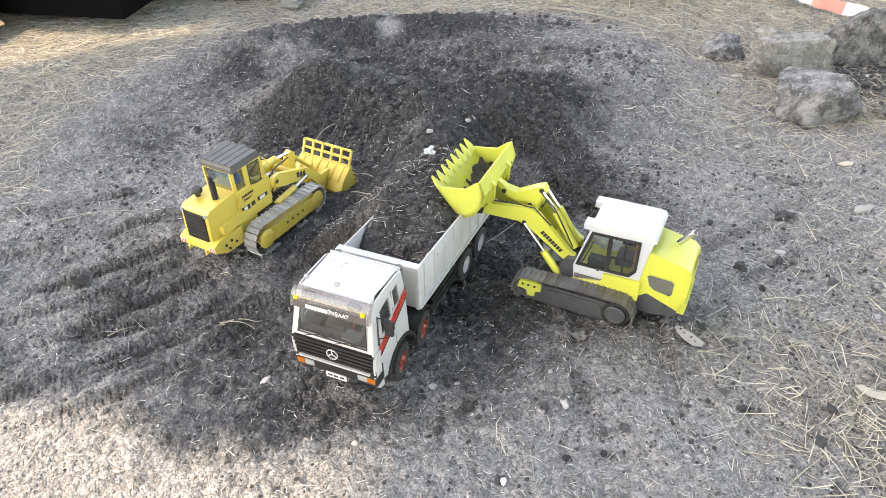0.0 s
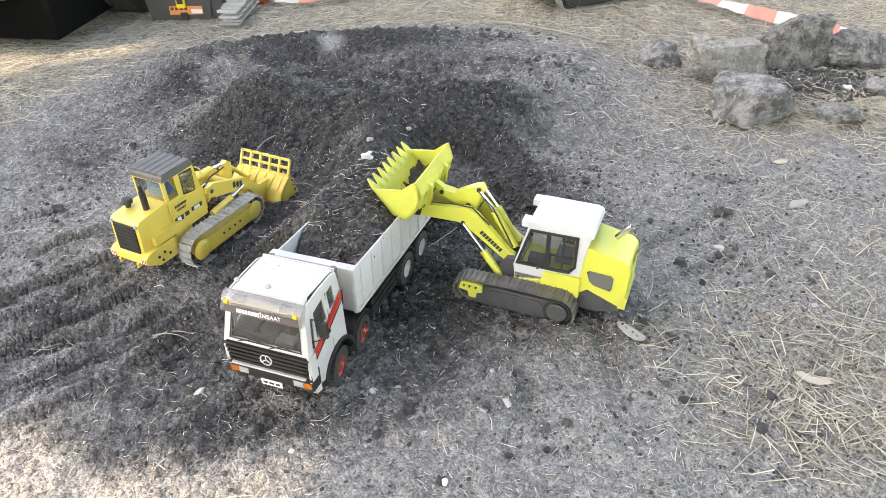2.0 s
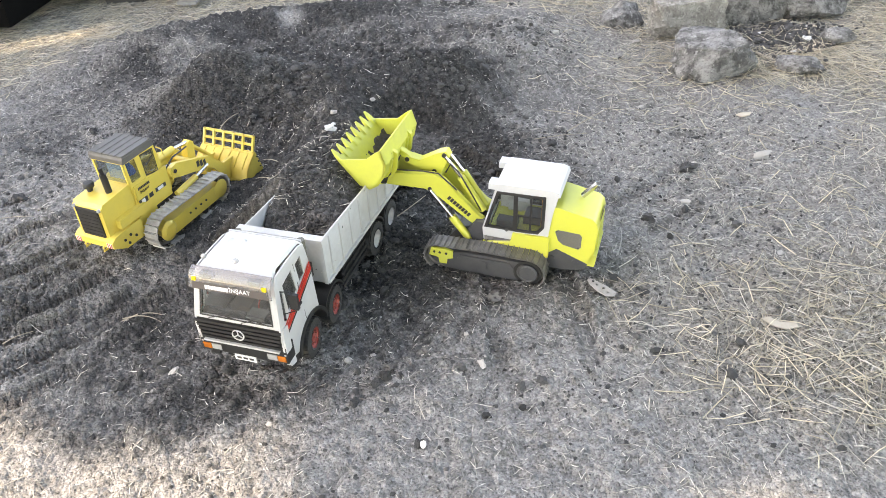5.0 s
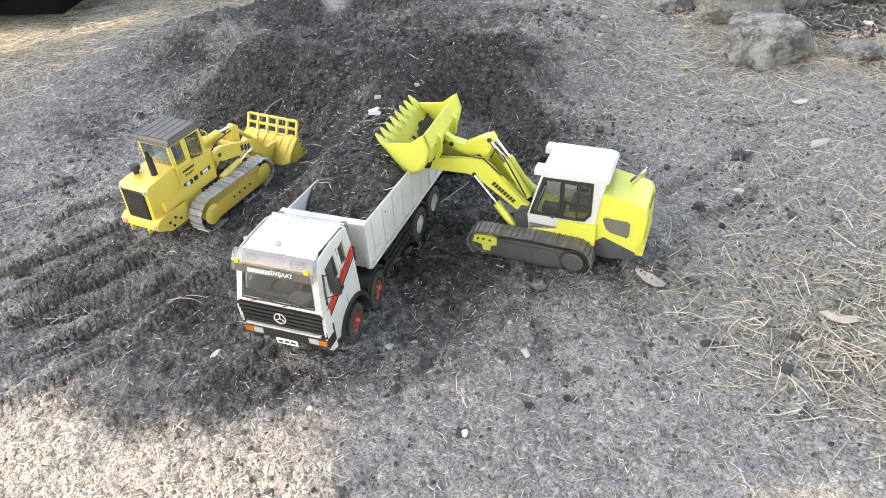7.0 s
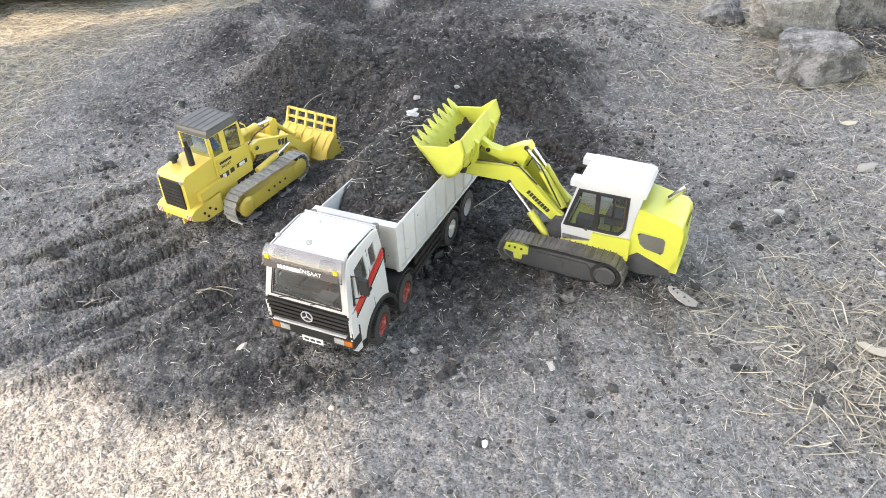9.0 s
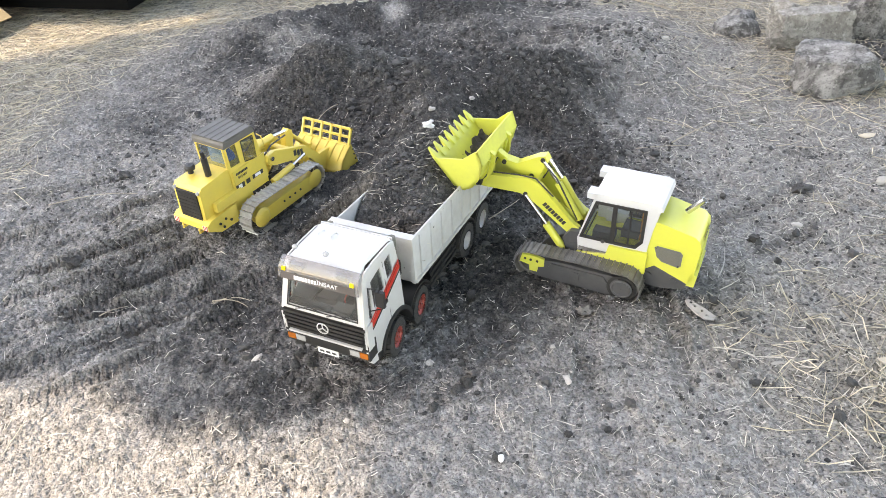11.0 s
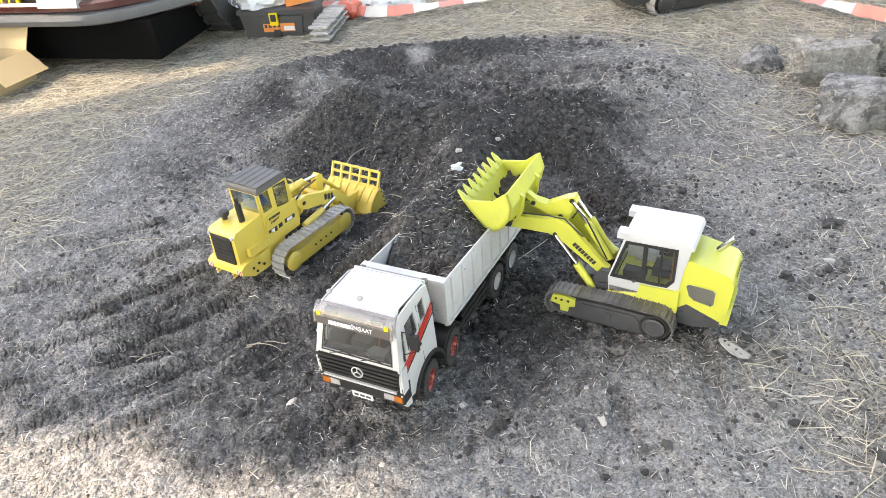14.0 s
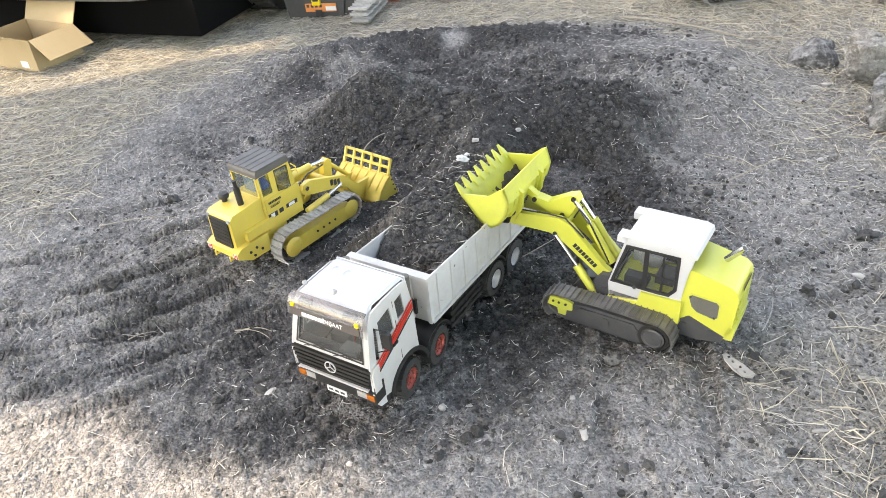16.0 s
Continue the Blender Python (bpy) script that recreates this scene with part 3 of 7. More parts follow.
def raw_height(x, y):
    x, y = np.asarray(x, float), np.asarray(y, float)
    near = soft(6.0 - np.hypot(x, y - 2), 0, 3)
    z = 0.0 * x
    for cx, cy, sx, sy, h, turn, power in HILLS:
        z = z + hill(x, y, cx, cy, sx, sy, h, turn, power)
    lift = soft(z, 0.01, 0.09)
    for cx, cy, r, floor_z, slope in SCOOPS:                        # bites that the buckets have taken
        d = np.hypot(x - cx, (y - cy) * 0.9)
        z = np.minimum(z, floor_z + slope * np.clip(d - r, 0, None) + 0.02 * fbm(x, y, 12, 3, 41))
    z = z + hill(x, y, -0.55, 1.78, 0.34, 0.30, 0.032)              # the rise under the yellow machine
    z = z + hill(x, y, -0.10, 1.85, 0.16, 0.2, 0.10, 20)            # soil heaped behind the lorry
    z = z + near * (0.022 * fbm(x, y, 1.6, 4, 3) + 0.018 * fbm(x, y, 7, 3, 11) + (0.016 + 0.026 * lift) * fbm(x, y, 24, 4, 21))
    rut, flat, _ = pressed(x, y)
    loose = (0.35 + 0.65 * soft(fbm(x, y, 2.6, 3, 77), -0.12, 0.16)) * (1 - 0.75 * flat) * near
    dark = coal_mask(x, y)
    z = z + near * (1 - 0.6 * flat) * 0.014 * fbm(x, y, 50, 3, 31)
    z = z + loose * (0.35 + 0.65 * dark) * (0.011 * worley(x, y, 42, 3) + 0.0075 * worley(x, y, 85, 7)) + rut
    ridge = 1 - 2 * np.abs(fbm(x, y, 11, 3, 63))
    z = z + near * dark * 0.020 * (ridge - 0.75) * (1 - 0.7 * flat)
    far = np.hypot(x, y - 2)
    return z + 0.06 * soft(y, 2.9, 4.0) * soft(x, -1.2, 0.5) * near + 0.4 * soft(far, 20, 200) * fbm(x, y, 0.03, 3, 5)


def scooped_mask(x, y):
    """Darker soil tone on the faces where buckets have bitten into the heaps."""
    x, y = np.asarray(x, float), np.asarray(y, float)
    m = 0.0 * x
    for cx, cy, r, floor_z, slope in SCOOPS[:2]:
        d = np.hypot(x - cx, (y - cy) * 0.9) + 0.05 * fbm(x, y, 9, 3, 44)
        m = np.maximum(m, soft(r + 0.155 - d, 0, 0.03) * soft(d, r * 0.3, r * 0.9))
    return 0.9 * np.clip(m, 0, 1)


def coal_mask(x, y):
    """Where coal-black soil covers the paler dust."""
    x, y = np.asarray(x, float), np.asarray(y, float)
    m = 0.0 * x
    for cx, cy, sx, sy, h, turn in ((-0.3, 1.75, 1.05, 0.85, 0.45, 0), (-0.47, 2.38, 0.34, 0.26, 1.3, 0), (-0.16, 1.70, 0.36, 0.30, 1.3, 0), (-0.05, 2.03, 0.25, 0.20, 1.3, 0), (-1.0, 1.9, 0.6, 0.6, 0.30, 0), (0.0, 2.36, 0.66, 0.30, 1.4, 0), (-0.15, 2.85, 0.90, 0.40, 0.88, 0), (-0.25, 3.20, 0.78, 0.20, 1.25, 0), (-0.85, 2.80, 0.50, 0.40, 0.75, 0), (-1.05, 2.3, 0.4, 0.4, 0.48, 0), (-0.45, 1.08, 0.30, 0.16, 0.75, 0), (-0.85, 1.40, 0.50, 0.16, 0.50, 25), (-0.15, 1.85, 0.60, 0.40, 1.1, 0), (-0.42, 1.32, 0.40, 0.24, 0.80, 35), (-0.78, 1.45, 0.42, 0.16, 0.60, 40),
                                    (0.10, 1.45, 0.28, 0.35, 0.9, 0), (0.42, 1.42, 0.30, 0.22, 0.9, -30), (-0.32, 1.05, 0.32, 0.12, 0.75, 10), (0.40, 1.95, 0.3, 0.35, 0.8, 0),
                                    (-0.45, 3.08, 0.65, 0.22, 0.85, 0), (-1.0, 2.6, 0.5, 0.3, 0.45, 0), (0.2, 1.15, 0.3, 0.12, 0.35, 0)):
        m = np.maximum(m, hill(x, y, cx, cy, sx, sy, h, turn))
    m = m - hill(x, y, -0.25, 3.15, 0.055, 0.05, 1.3) - hill(x, y, -0.30, 3.19, 0.12, 0.04, 0.5)   # pale patch on the far bank
    m = m * 0.95 + 0.62 * fbm(x, y, 5, 5, 9, 0.65) + 0.5 * fbm(x, y, 22, 3, 14, 0.6)
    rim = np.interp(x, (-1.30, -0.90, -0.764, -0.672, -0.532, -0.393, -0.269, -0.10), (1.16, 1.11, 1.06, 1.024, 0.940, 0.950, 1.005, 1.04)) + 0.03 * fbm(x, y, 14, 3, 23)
    edge = soft(y - rim, -0.02, 0.025)                               # dark soil ends at pale dust; this colour step also sharpens the tree's shadow edge
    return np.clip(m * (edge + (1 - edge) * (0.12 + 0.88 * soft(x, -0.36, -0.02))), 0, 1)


def straw_mask(x, y):
    """How thickly dry straw lies."""
    x, y = np.asarray(x, float), np.asarray(y, float)
    m = soft(y + 0.10 * np.abs(x + 0.1) ** 1.5 + 0.12 * fbm(x, y, 6, 3, 29), 3.34, 3.52)
    m = np.maximum(m, soft(x * 0.75 + y * 0.62, 2.28, 2.75) * 0.85 * soft(y, 1.6, 2.3))
    m = np.maximum(m, soft(-x * 0.75 + y * 0.62, 2.55, 2.95))
    m = np.maximum(m, soft(-x, 1.15, 1.6) * soft(y, 1.5, 2.0) * 0.75)
    m = np.maximum(m, hill(x, y, 1.00, 1.06, 0.42, 0.30, 1.15, -20))
    m = np.maximum(m, 0.22 * soft(x, 0.60, 1.0))
    m = np.maximum(m, hill(x, y, -0.80, 0.95, 0.26, 0.10, 0.25, -20))
    return np.clip(m + 0.45 * fbm(x, y, 3.1, 4, 19), 0, 1)


def axis_steps(lo, hi, step, end):
    inner = list(np.arange(lo, hi + 1e-9, step))
    a, s = [hi], step
    while a[-1] < end:
        s *= 1.14
        a.append(a[-1] + s)
    b, s = [lo], step
    while b[-1] > -end:
        s *= 1.14
        b.append(b[-1] - s)
    return np.array(b[:0:-1] + inner + a[1:])


def sheet(name, X, Y, Z, material):
    ny, nx = X.shape
    idx = np.arange(nx * ny).reshape(ny, nx)
    quads = np.stack([idx[:-1, :-1], idx[:-1, 1:], idx[1:, 1:], idx[1:, :-1]], -1).reshape(-1, 4)
    me = bpy.data.meshes.new(name)
    me.from_pydata(np.stack([X, Y, Z], -1).reshape(-1, 3).tolist(), [], quads.tolist())
    me.polygons.foreach_set("use_smooth", [True] * len(me.polygons))
    me.materials.append(material)
    for key, fn in (("coal", coal_mask), ("straw", straw_mask), ("fresh", scooped_mask), ("pressed", lambda x, y: pressed(x, y)[1]), ("tread", lambda x, y: pressed(x, y)[2])):
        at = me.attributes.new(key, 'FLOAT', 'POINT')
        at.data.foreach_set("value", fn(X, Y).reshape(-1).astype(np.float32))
    return me


AX, AY = axis_steps(-1.30, 1.30, 0.0046, 900), axis_steps(0.80, 2.90, 0.0046, 900)
GX, GY = np.meshgrid(AX, AY)
GZ = raw_height(GX, GY)


def height(x, y):
    """The ground's level, from the sheet itself."""
    x, y = np.asarray(x, float), np.asarray(y, float)
    u, v = np.interp(x, AX, np.arange(len(AX))), np.interp(y, AY, np.arange(len(AY)))
    i, j = np.minimum(u.astype(int), len(AX) - 2), np.minimum(v.astype(int), len(AY) - 2)
    u, v = u - i, v - j
    return (GZ[j, i] * (1 - u) + GZ[j, i + 1] * u) * (1 - v) + (GZ[j + 1, i] * (1 - u) + GZ[j + 1, i + 1] * u) * v


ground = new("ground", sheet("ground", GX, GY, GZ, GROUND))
tagged(ground, "dark coal-like soil and pale grey dust with heaps and track marks", "ground", kind="structure")


def gz(x, y):
    return float(height(np.array([x]), np.array([y]))[0])


# ---- parts that machines share ----
def hull_path(circles, count):
    """Evenly spaced (x, z, angle) round a belt that runs over circles (x, z, r)."""
    ang = np.linspace(0, 2 * math.pi, 720, endpoint=False)
    pts = []
    for a in ang:
        d = np.array((math.cos(a), math.sin(a)))
        best = max(circles, key=lambda c: c[0] * d[0] + c[1] * d[1] + c[2])
        pts.append((best[0] + best[2] * d[0], best[1] + best[2] * d[1]))
    pts = np.array(pts + pts[:1])
    seg = np.hypot(*np.diff(pts, axis=0).T)
    s = np.concatenate(([0], np.cumsum(seg)))
    out = []
    for k in range(count):
        q = s[-1] * (k + 0.5) / count
        e = s[-1] * 0.25 / count
        x, z = np.interp(q, s, pts[:, 0]), np.interp(q, s, pts[:, 1])
        x1, z1 = np.interp((q + e) % s[-1], s, pts[:, 0]), np.interp((q + e) % s[-1], s, pts[:, 1])
        x0, z0 = np.interp((q - e) % s[-1], s, pts[:, 0]), np.interp((q - e) % s[-1], s, pts[:, 1])
        out.append((x, z, math.degrees(math.atan2(z1 - z0, x1 - x0))))
    return out, s[-1] / count


def track(parent, circles, y0, y1, count, material, label):
    """A crawler track: a chain with one shoe a link."""
    path, pitch = hull_path(circles, count)
    bm = bmesh.new()
    ym, half = (y0 + y1) / 2, abs(y1 - y0) * 0.18
    rings = []
    for x, z, a in path:
        n = Vector((math.sin(radians(a)), 0, -math.cos(radians(a))))
        c = Vector((x, ym, z)) - n * 0.003
        rings.append([bm.verts.new(c + Vector((0, s * half, 0)) - n * d) for s, d in ((-1, 0), (1, 0), (1, 0.006), (-1, 0.006))])
    for a, b in zip(rings, rings[1:] + rings[:1]):
        for i in range(4):
            bm.faces.new((a[i], a[(i + 1) % 4], b[(i + 1) % 4], b[i]))
    chain = part("track", bm, DARK_STEEL, parent, label)
    bm = box((-pitch * 0.46, pitch * 0.46), (-abs(y1 - y0) / 2, abs(y1 - y0) / 2), (-0.0012, 0.0012))
    box((-pitch * 0.40, -pitch * 0.22), (-abs(y1 - y0) / 2, abs(y1 - y0) / 2), (-0.0045, -0.0010), bm)
    first = None
    for x, z, a in path:
        m = pose(x, ym, z, 0, -a, 0)
        if first is None:
            first = part("shoe", bm, material, chain)
            first.matrix_basis = m
        else:
            again(first, m, chain)
    return chain


def tyre_mesh(r, w, rim):
    bm = lathe([(rim, -w / 2), (rim + (r - rim) * 0.5, -w * 0.54), (r * 0.95, -w * 0.46), (r * 0.97, -w * 0.3), (r * 0.97, w * 0.3), (r * 0.95, w * 0.46),
                (rim + (r - rim) * 0.5, w * 0.54), (rim, w / 2)], 40)
    n = 22
    for k in range(n):
        for side in (-1, 1):
            a = 360 * (k + 0.25 * side) / n
            ya, yb = sorted((side * w * 0.04, side * w * 0.50))
            box((r * 0.955, r * 1.005), (ya, yb), (-r * 0.085, r * 0.085), bm, pose(0, 0, 0, 0, a, 0) @ pose(0, 0, 0, side * 8, 0, 0))
    return bm


# ---- white tipper lorry ----
truck = thing("tipper_lorry", pose(-0.197, 1.222, 0.0, 0, 0, 246.7), "white model tipper lorry with red stripes, loaded with black soil", "model lorry")
HW = 0.091
ARCH = [(0.064 * math.cos(radians(a)), 0.045 + 0.064 * math.sin(radians(a))) for a in range(18, 140, 12)]
side_outline = [(0.100, 0.076), (0.117, 0.100), (0.117, 0.166), (0.102, 0.262), (0.088, 0.280), (0.040, 0.283), (-0.020, 0.282), (-0.036, 0.275), (-0.041, 0.220), (-0.041, 0.098)] + ARCH[::-1]
windows = ([(0.096, 0.172), (0.083, 0.166), (0.078, 0.236), (0.088, 0.246)], [(0.073, 0.178), (0.026, 0.200), (0.028, 0.256), (0.074, 0.248)], [(0.010, 0.208), (-0.014, 0.212), (-0.014, 0.260), (0.010, 0.256)])
for s in (1, -1):
    side = part("cab_side", plate(side_outline, windows, 0.004, Matrix.Translation((0, s * HW + (0.004 if s > 0 else 0.0), 0)) @ SIDE), WHITE, truck, bevel=0.0012)
    for w in windows:
        part("side_window", plate(w, [], 0.001, Matrix.Translation((0, s * (HW + 0.001), 0)) @ SIDE), PANE, side, "clear side pane").visible_shadow = False
    m = Matrix.Translation((0, s * (HW + 0.0056), 0)) @ uvw((0, 0, 0), (s, 0, 0), (0, 0, 1))
    # stripes that rise towards the rear
    for lo, hi, mat_, nm in ((0.0, 0.013, RED, "red_stripe"), (0.016, 0.021, RED, "red_stripe"), (-0.007, -0.003, DECAL_BLACK, "black_stripe")):
        pts = [(s * 0.104, 0.142 + lo), (s * 0.0526, 0.165 + lo), (s * -0.039, 0.206 + lo), (s * -0.039, 0.206 + hi), (s * 0.0526, 0.165 + hi), (s * 0.104, 0.142 + hi)]
        part(nm, plate(pts if s > 0 else pts[::-1], [], 0.0006, m), mat_, side, nm.replace("_", " ") + " along the cab")
    part("door_handle", box((0.028, 0.044), (s * (HW + 0.004), s * (HW + 0.008)), (0.166, 0.171)), BLACK, side, bevel=0.001)
    part("door_seam", box((0.0165, 0.0178), (s * (HW + 0.0035), s * (HW + 0.0046)), (0.115, 0.262)), DECAL_BLACK, side)
    # mud guard over the front wheel
    bm = bmesh.new()
    rim_pts = [(0.070 * math.cos(radians(a)), 0.045 + 0.070 * math.sin(radians(a))) for a in range(5, 176, 9)]
    rim_in = [(0.062 * math.cos(radians(a)), 0.045 + 0.062 * math.sin(radians(a))) for a in range(175, 4, -9)]
    ya, yb = sorted((s * 0.066, s * (HW + 0.008)))
    part("mudguard", prism(rim_pts + rim_in, ya, yb, bm), BLACK, truck, bevel=0.001)
    # mirror on its arm
    mirror = part("mirror", box((0.074, 0.082), sorted((s * 0.104, s * 0.122)), (0.196, 0.232)), BLACK, truck, bevel=0.002)
    part("mirror_glass", box((0.0725, 0.0738), sorted((s * 0.106, s * 0.120)), (0.199, 0.229)), CHROME, mirror)
    part("mirror_arm", tube([(0.084, s * HW, 0.238), (0.080, s * 0.112, 0.240), (0.078, s * 0.112, 0.190), (0.086, s * HW, 0.184)], 0.0012), BLACK, mirror)
    part("step", box((0.066, 0.100), sorted((s * 0.074, s * 0.094)), (0.050, 0.078)), BLACK, truck, bevel=0.002)
    part("air_intake", rod((-0.053, s * 0.072, 0.11), (-0.053, s * 0.072, 0.262), 0.0085), MESH_GREY, truck, "perforated grey intake stack")
# windscreen frame
SL = math.hypot(0.015, 0.096)
WS = uvw((0.117, 0, 0.166), (0, 1, 0), (-0.015, 0, 0.096))
front = part("windscreen_frame", plate([(-HW, 0), (HW, 0), (HW, SL), (-HW, SL)], [[(-0.080, 0.010), (0.080, 0.010), (0.078, 0.090), (-0.078, 0.090)]], 0.004, Matrix.Translation((-0.004, 0, 0)) @ WS), WHITE, truck, bevel=0.001)
part("windscreen", plate([(-0.081, 0.008), (0.081, 0.008), (0.079, 0.092), (-0.079, 0.092)], [], 0.001, Matrix.Translation((-0.003, 0, 0)) @ WS), PANE, front, "clear windscreen").visible_shadow = False
part("windscreen_seal", plate([(-0.0815, 0.0085), (0.0815, 0.0085), (0.0795, 0.0915), (-0.0795, 0.0915)], [[(-0.079, 0.011), (0.079, 0.011), (0.077, 0.089), (-0.077, 0.089)]], 0.0012, Matrix.Translation((0.0008, 0, 0)) @ WS), BLACK, front)
for y0, y1 in ((-0.060, 0.004), (0.012, 0.066)):
    part("wiper", tube([WS @ Vector((y0, 0.006, 0.004)), WS @ Vector(((y0 + y1) / 2, 0.017, 0.005)), WS @ Vector((y1, 0.018, 0.0045))], 0.0011), BLACK, front)
    part("wiper", tube([WS @ Vector(((y0 + y1) / 2 - 0.024, 0.022, 0.0045)), WS @ Vector(((y0 + y1) / 2 + 0.03, 0.012, 0.0045))], 0.0010), BLACK, front)
# roof with rolled edges
roof_pts = [(0.102, 0.262), (0.094, 0.281), (0.078, 0.286), (0.040, 0.289), (-0.020, 0.288), (-0.034, 0.283), (-0.041, 0.270), (-0.037, 0.266), (-0.03, 0.280), (0.07, 0.283), (0.097, 0.262)]
part("roof", prism(roof_pts, -HW - 0.001, HW + 0.001), WHITE, truck, bevel=0.006, segments=3)
for y in (-0.035, 0.035):
    part("roof_lamp", lump((0.006, 0.006, 0.005), 0.02, 1, 2), CLEAR_LENS, truck).matrix_basis = pose(0.072, y - 0.035, 0.287)
for y in (-0.055, -0.025):
    part("roof_rail", tube([(0.012, y, 0.287), (0.012, y, 0.294), (0.000, y + 0.004, 0.295), (-0.006, y + 0.004, 0.287)], 0.0012), LIGHT_GREY, truck)
part("rear_wall", box((-0.041, -0.037), (-HW + 0.001, HW - 0.001), (0.090, 0.282)), WHITE, truck)
part("cab_floor", box((-0.036, 0.110), (-0.084, 0.084), (0.112, 0.118)), BLACK, truck)
dash = part("dashboard", prism([(0.110, 0.118), (0.110, 0.170), (0.090, 0.176), (0.074, 0.160), (0.074, 0.118)], -0.084, 0.084), GREY, truck, bevel=0.003)
wheel_ring = lathe([(0.0165, -0.001), (0.0185, -0.001), (0.0185, 0.001), (0.0165, 0.001)], 20, m=pose(0.064, 0.040, 0.178, 0, 0, 90) @ pose(0, 0, 0, -35, 0, 0))
part("steering_wheel", wheel_ring, RED, dash, "red steering wheel")
for y in (-0.042, 0.042):
    seat = part("seat", box((0.000, 0.040), (y - 0.022, y + 0.022), (0.118, 0.140)), SEAT_GREY, truck, bevel=0.005)
    part("seat_back", box((-0.016, 0.000), (y - 0.022, y + 0.022), (0.118, 0.215)), SEAT_GREY, seat, bevel=0.005)
part("dashboard_box", box((0.078, 0.106), (0.016, 0.056), (0.170, 0.180)), SEAT_GREY, dash, "grey box on the dashboard", bevel=0.003)
# grille
grille = part("grille", box((0.106, 0.1140), (-0.092, 0.092), (0.112, 0.1655)), BLACK, truck)
for k in range(5):
    part("grille_slat", box((0.1135, 0.1205), (-0.0945 + 0.0022 * k, 0.0945 - 0.0022 * k), (0.1565 - k * 0.0100, 0.1625 - k * 0.0100)), BLACK, grille, bevel=0.0012)
part("emblem", lathe([(0.0115, 0.0), (0.0135, 0.0), (0.0135, 0.002), (0.0115, 0.002)], 28, m=pose(0.1212, 0.0, 0.140, 0, 0, -90)), LIGHT_GREY, grille, "chrome ring emblem")
part("emblem_bar", box((0.1212, 0.1228), (-0.001, 0.001), (0.140, 0.152)), LIGHT_GREY, grille)
for a in (60, -60):
    part("emblem_bar", box((-0.0008, 0.0008), (-0.001, 0.001), (-0.012, 0.0), m=pose(0.1221, 0, 0.140, a, 0, 0)), LIGHT_GREY, grille)
part("grille_trim", box((0.112, 0.1225), (-0.084, 0.084), (0.1085, 0.1125)), WHITE, grille, "thin white strip under the grille", bevel=0.001)
for s in (1, -1):
    part("corner_panel", prism([(0.1155, 0.106), (0.1165, 0.150), (0.110, 0.165), (0.094, 0.165), (0.094, 0.106)], *sorted((s * 0.0925, s * 0.0985))), WHITE, truck, bevel=0.002)
# bumper
bumper = part("bumper", box((0.094, 0.124), (-0.097, 0.097), (0.062, 0.104)), BLACK, truck, bevel=0.004)
part("bumper_groove", box((0.1235, 0.1255), (-0.095, 0.095), (0.088, 0.094)), BLACK, bumper, bevel=0.001)
part("skirt", prism([(0.094, 0.046), (0.112, 0.050), (0.118, 0.064), (0.094, 0.064)], -0.080, 0.080), BLACK, bumper, bevel=0.002)
for s in (1, -1):
    lamp = part("headlamp", box((0.120, 0.1252), sorted((s * 0.052, s * 0.074)), (0.067, 0.081)), CLEAR_LENS, bumper, "clear headlamp", bevel=0.0015)
    part("indicator", box((0.118, 0.1254), sorted((s * 0.075, s * 0.093)), (0.067, 0.081)), AMBER, lamp, "orange indicator lamp", bevel=0.002)
    part("bumper_end", prism([(0.092, 0.040), (0.112, 0.046), (0.120, 0.064), (0.094, 0.064)], *sorted((s * 0.086, s * 0.096))), LIGHT_GREY if s > 0 else BLACK, bumper, bevel=0.002)
number = part("number_plate", box((0.1245, 0.1262), (-0.024, 0.024), (0.050, 0.064)), PLATE, bumper, "white number plate with dark bars")
for k in range(3):
    part("plate_bar", box((0.1262, 0.1267), (-0.019 + k * 0.014, -0.009 + k * 0.014), (0.0545, 0.0595)), DECAL_BLACK, number)
for o in (bumper, *bumper.children_recursive):
    for v in o.data.vertices:
        v.co.z += 0.016
        v.co.x -= 0.008
# sun visor of smoked plastic
visor_pts = [(0.100, 0.289), (0.110, 0.285), (0.117, 0.272), (0.1205, 0.247), (0.1192, 0.247), (0.1157, 0.271), (0.109, 0.2835), (0.100, 0.287)]
visor = part("sun_visor", prism(visor_pts, -0.096, 0.096), SMOKE, truck, "smoked plastic sun visor with white lettering")
VIS = uvw((0.1214, 0, 0.2475), (0, 1, 0), (-0.0035, 0, 0.025))
part("visor_band", plate([(-0.088, 0.0), (0.088, 0.0), (0.087, 0.016), (-0.087, 0.016)], [], 0.0008, VIS @ Matrix.Translation((0, 0, -0.0008))), surf("dark_visor_band", (0.10, 0.085, 0.08), None, 40, 0.35), visor, "dark band on the visor")
bars([(-0.052 + 0.0064 * k, 0.0035, 0.0050, 0.0085) for k in range(8)], VIS, DECAL_WHITE, visor, label="white letter bar")
lettering("\u0130N\u015eAAT", 0.0122, VIS @ pose(0.027, 0.0036, 0.0006), DECAL_WHITE, visor, "white lettering on the visor")
for s in (1, -1):
    part("marker_lamp", box((0.1165, 0.1200), sorted((s * 0.078, s * 0.087)), (0.266, 0.274)), YELLOW_LENS, visor, "yellow marker lamp", bevel=0.001)
    part("visor_bracket", box((0.100, 0.112), sorted((s * 0.042, s * 0.072)), (0.268, 0.280)), GREY, visor, bevel=0.001)
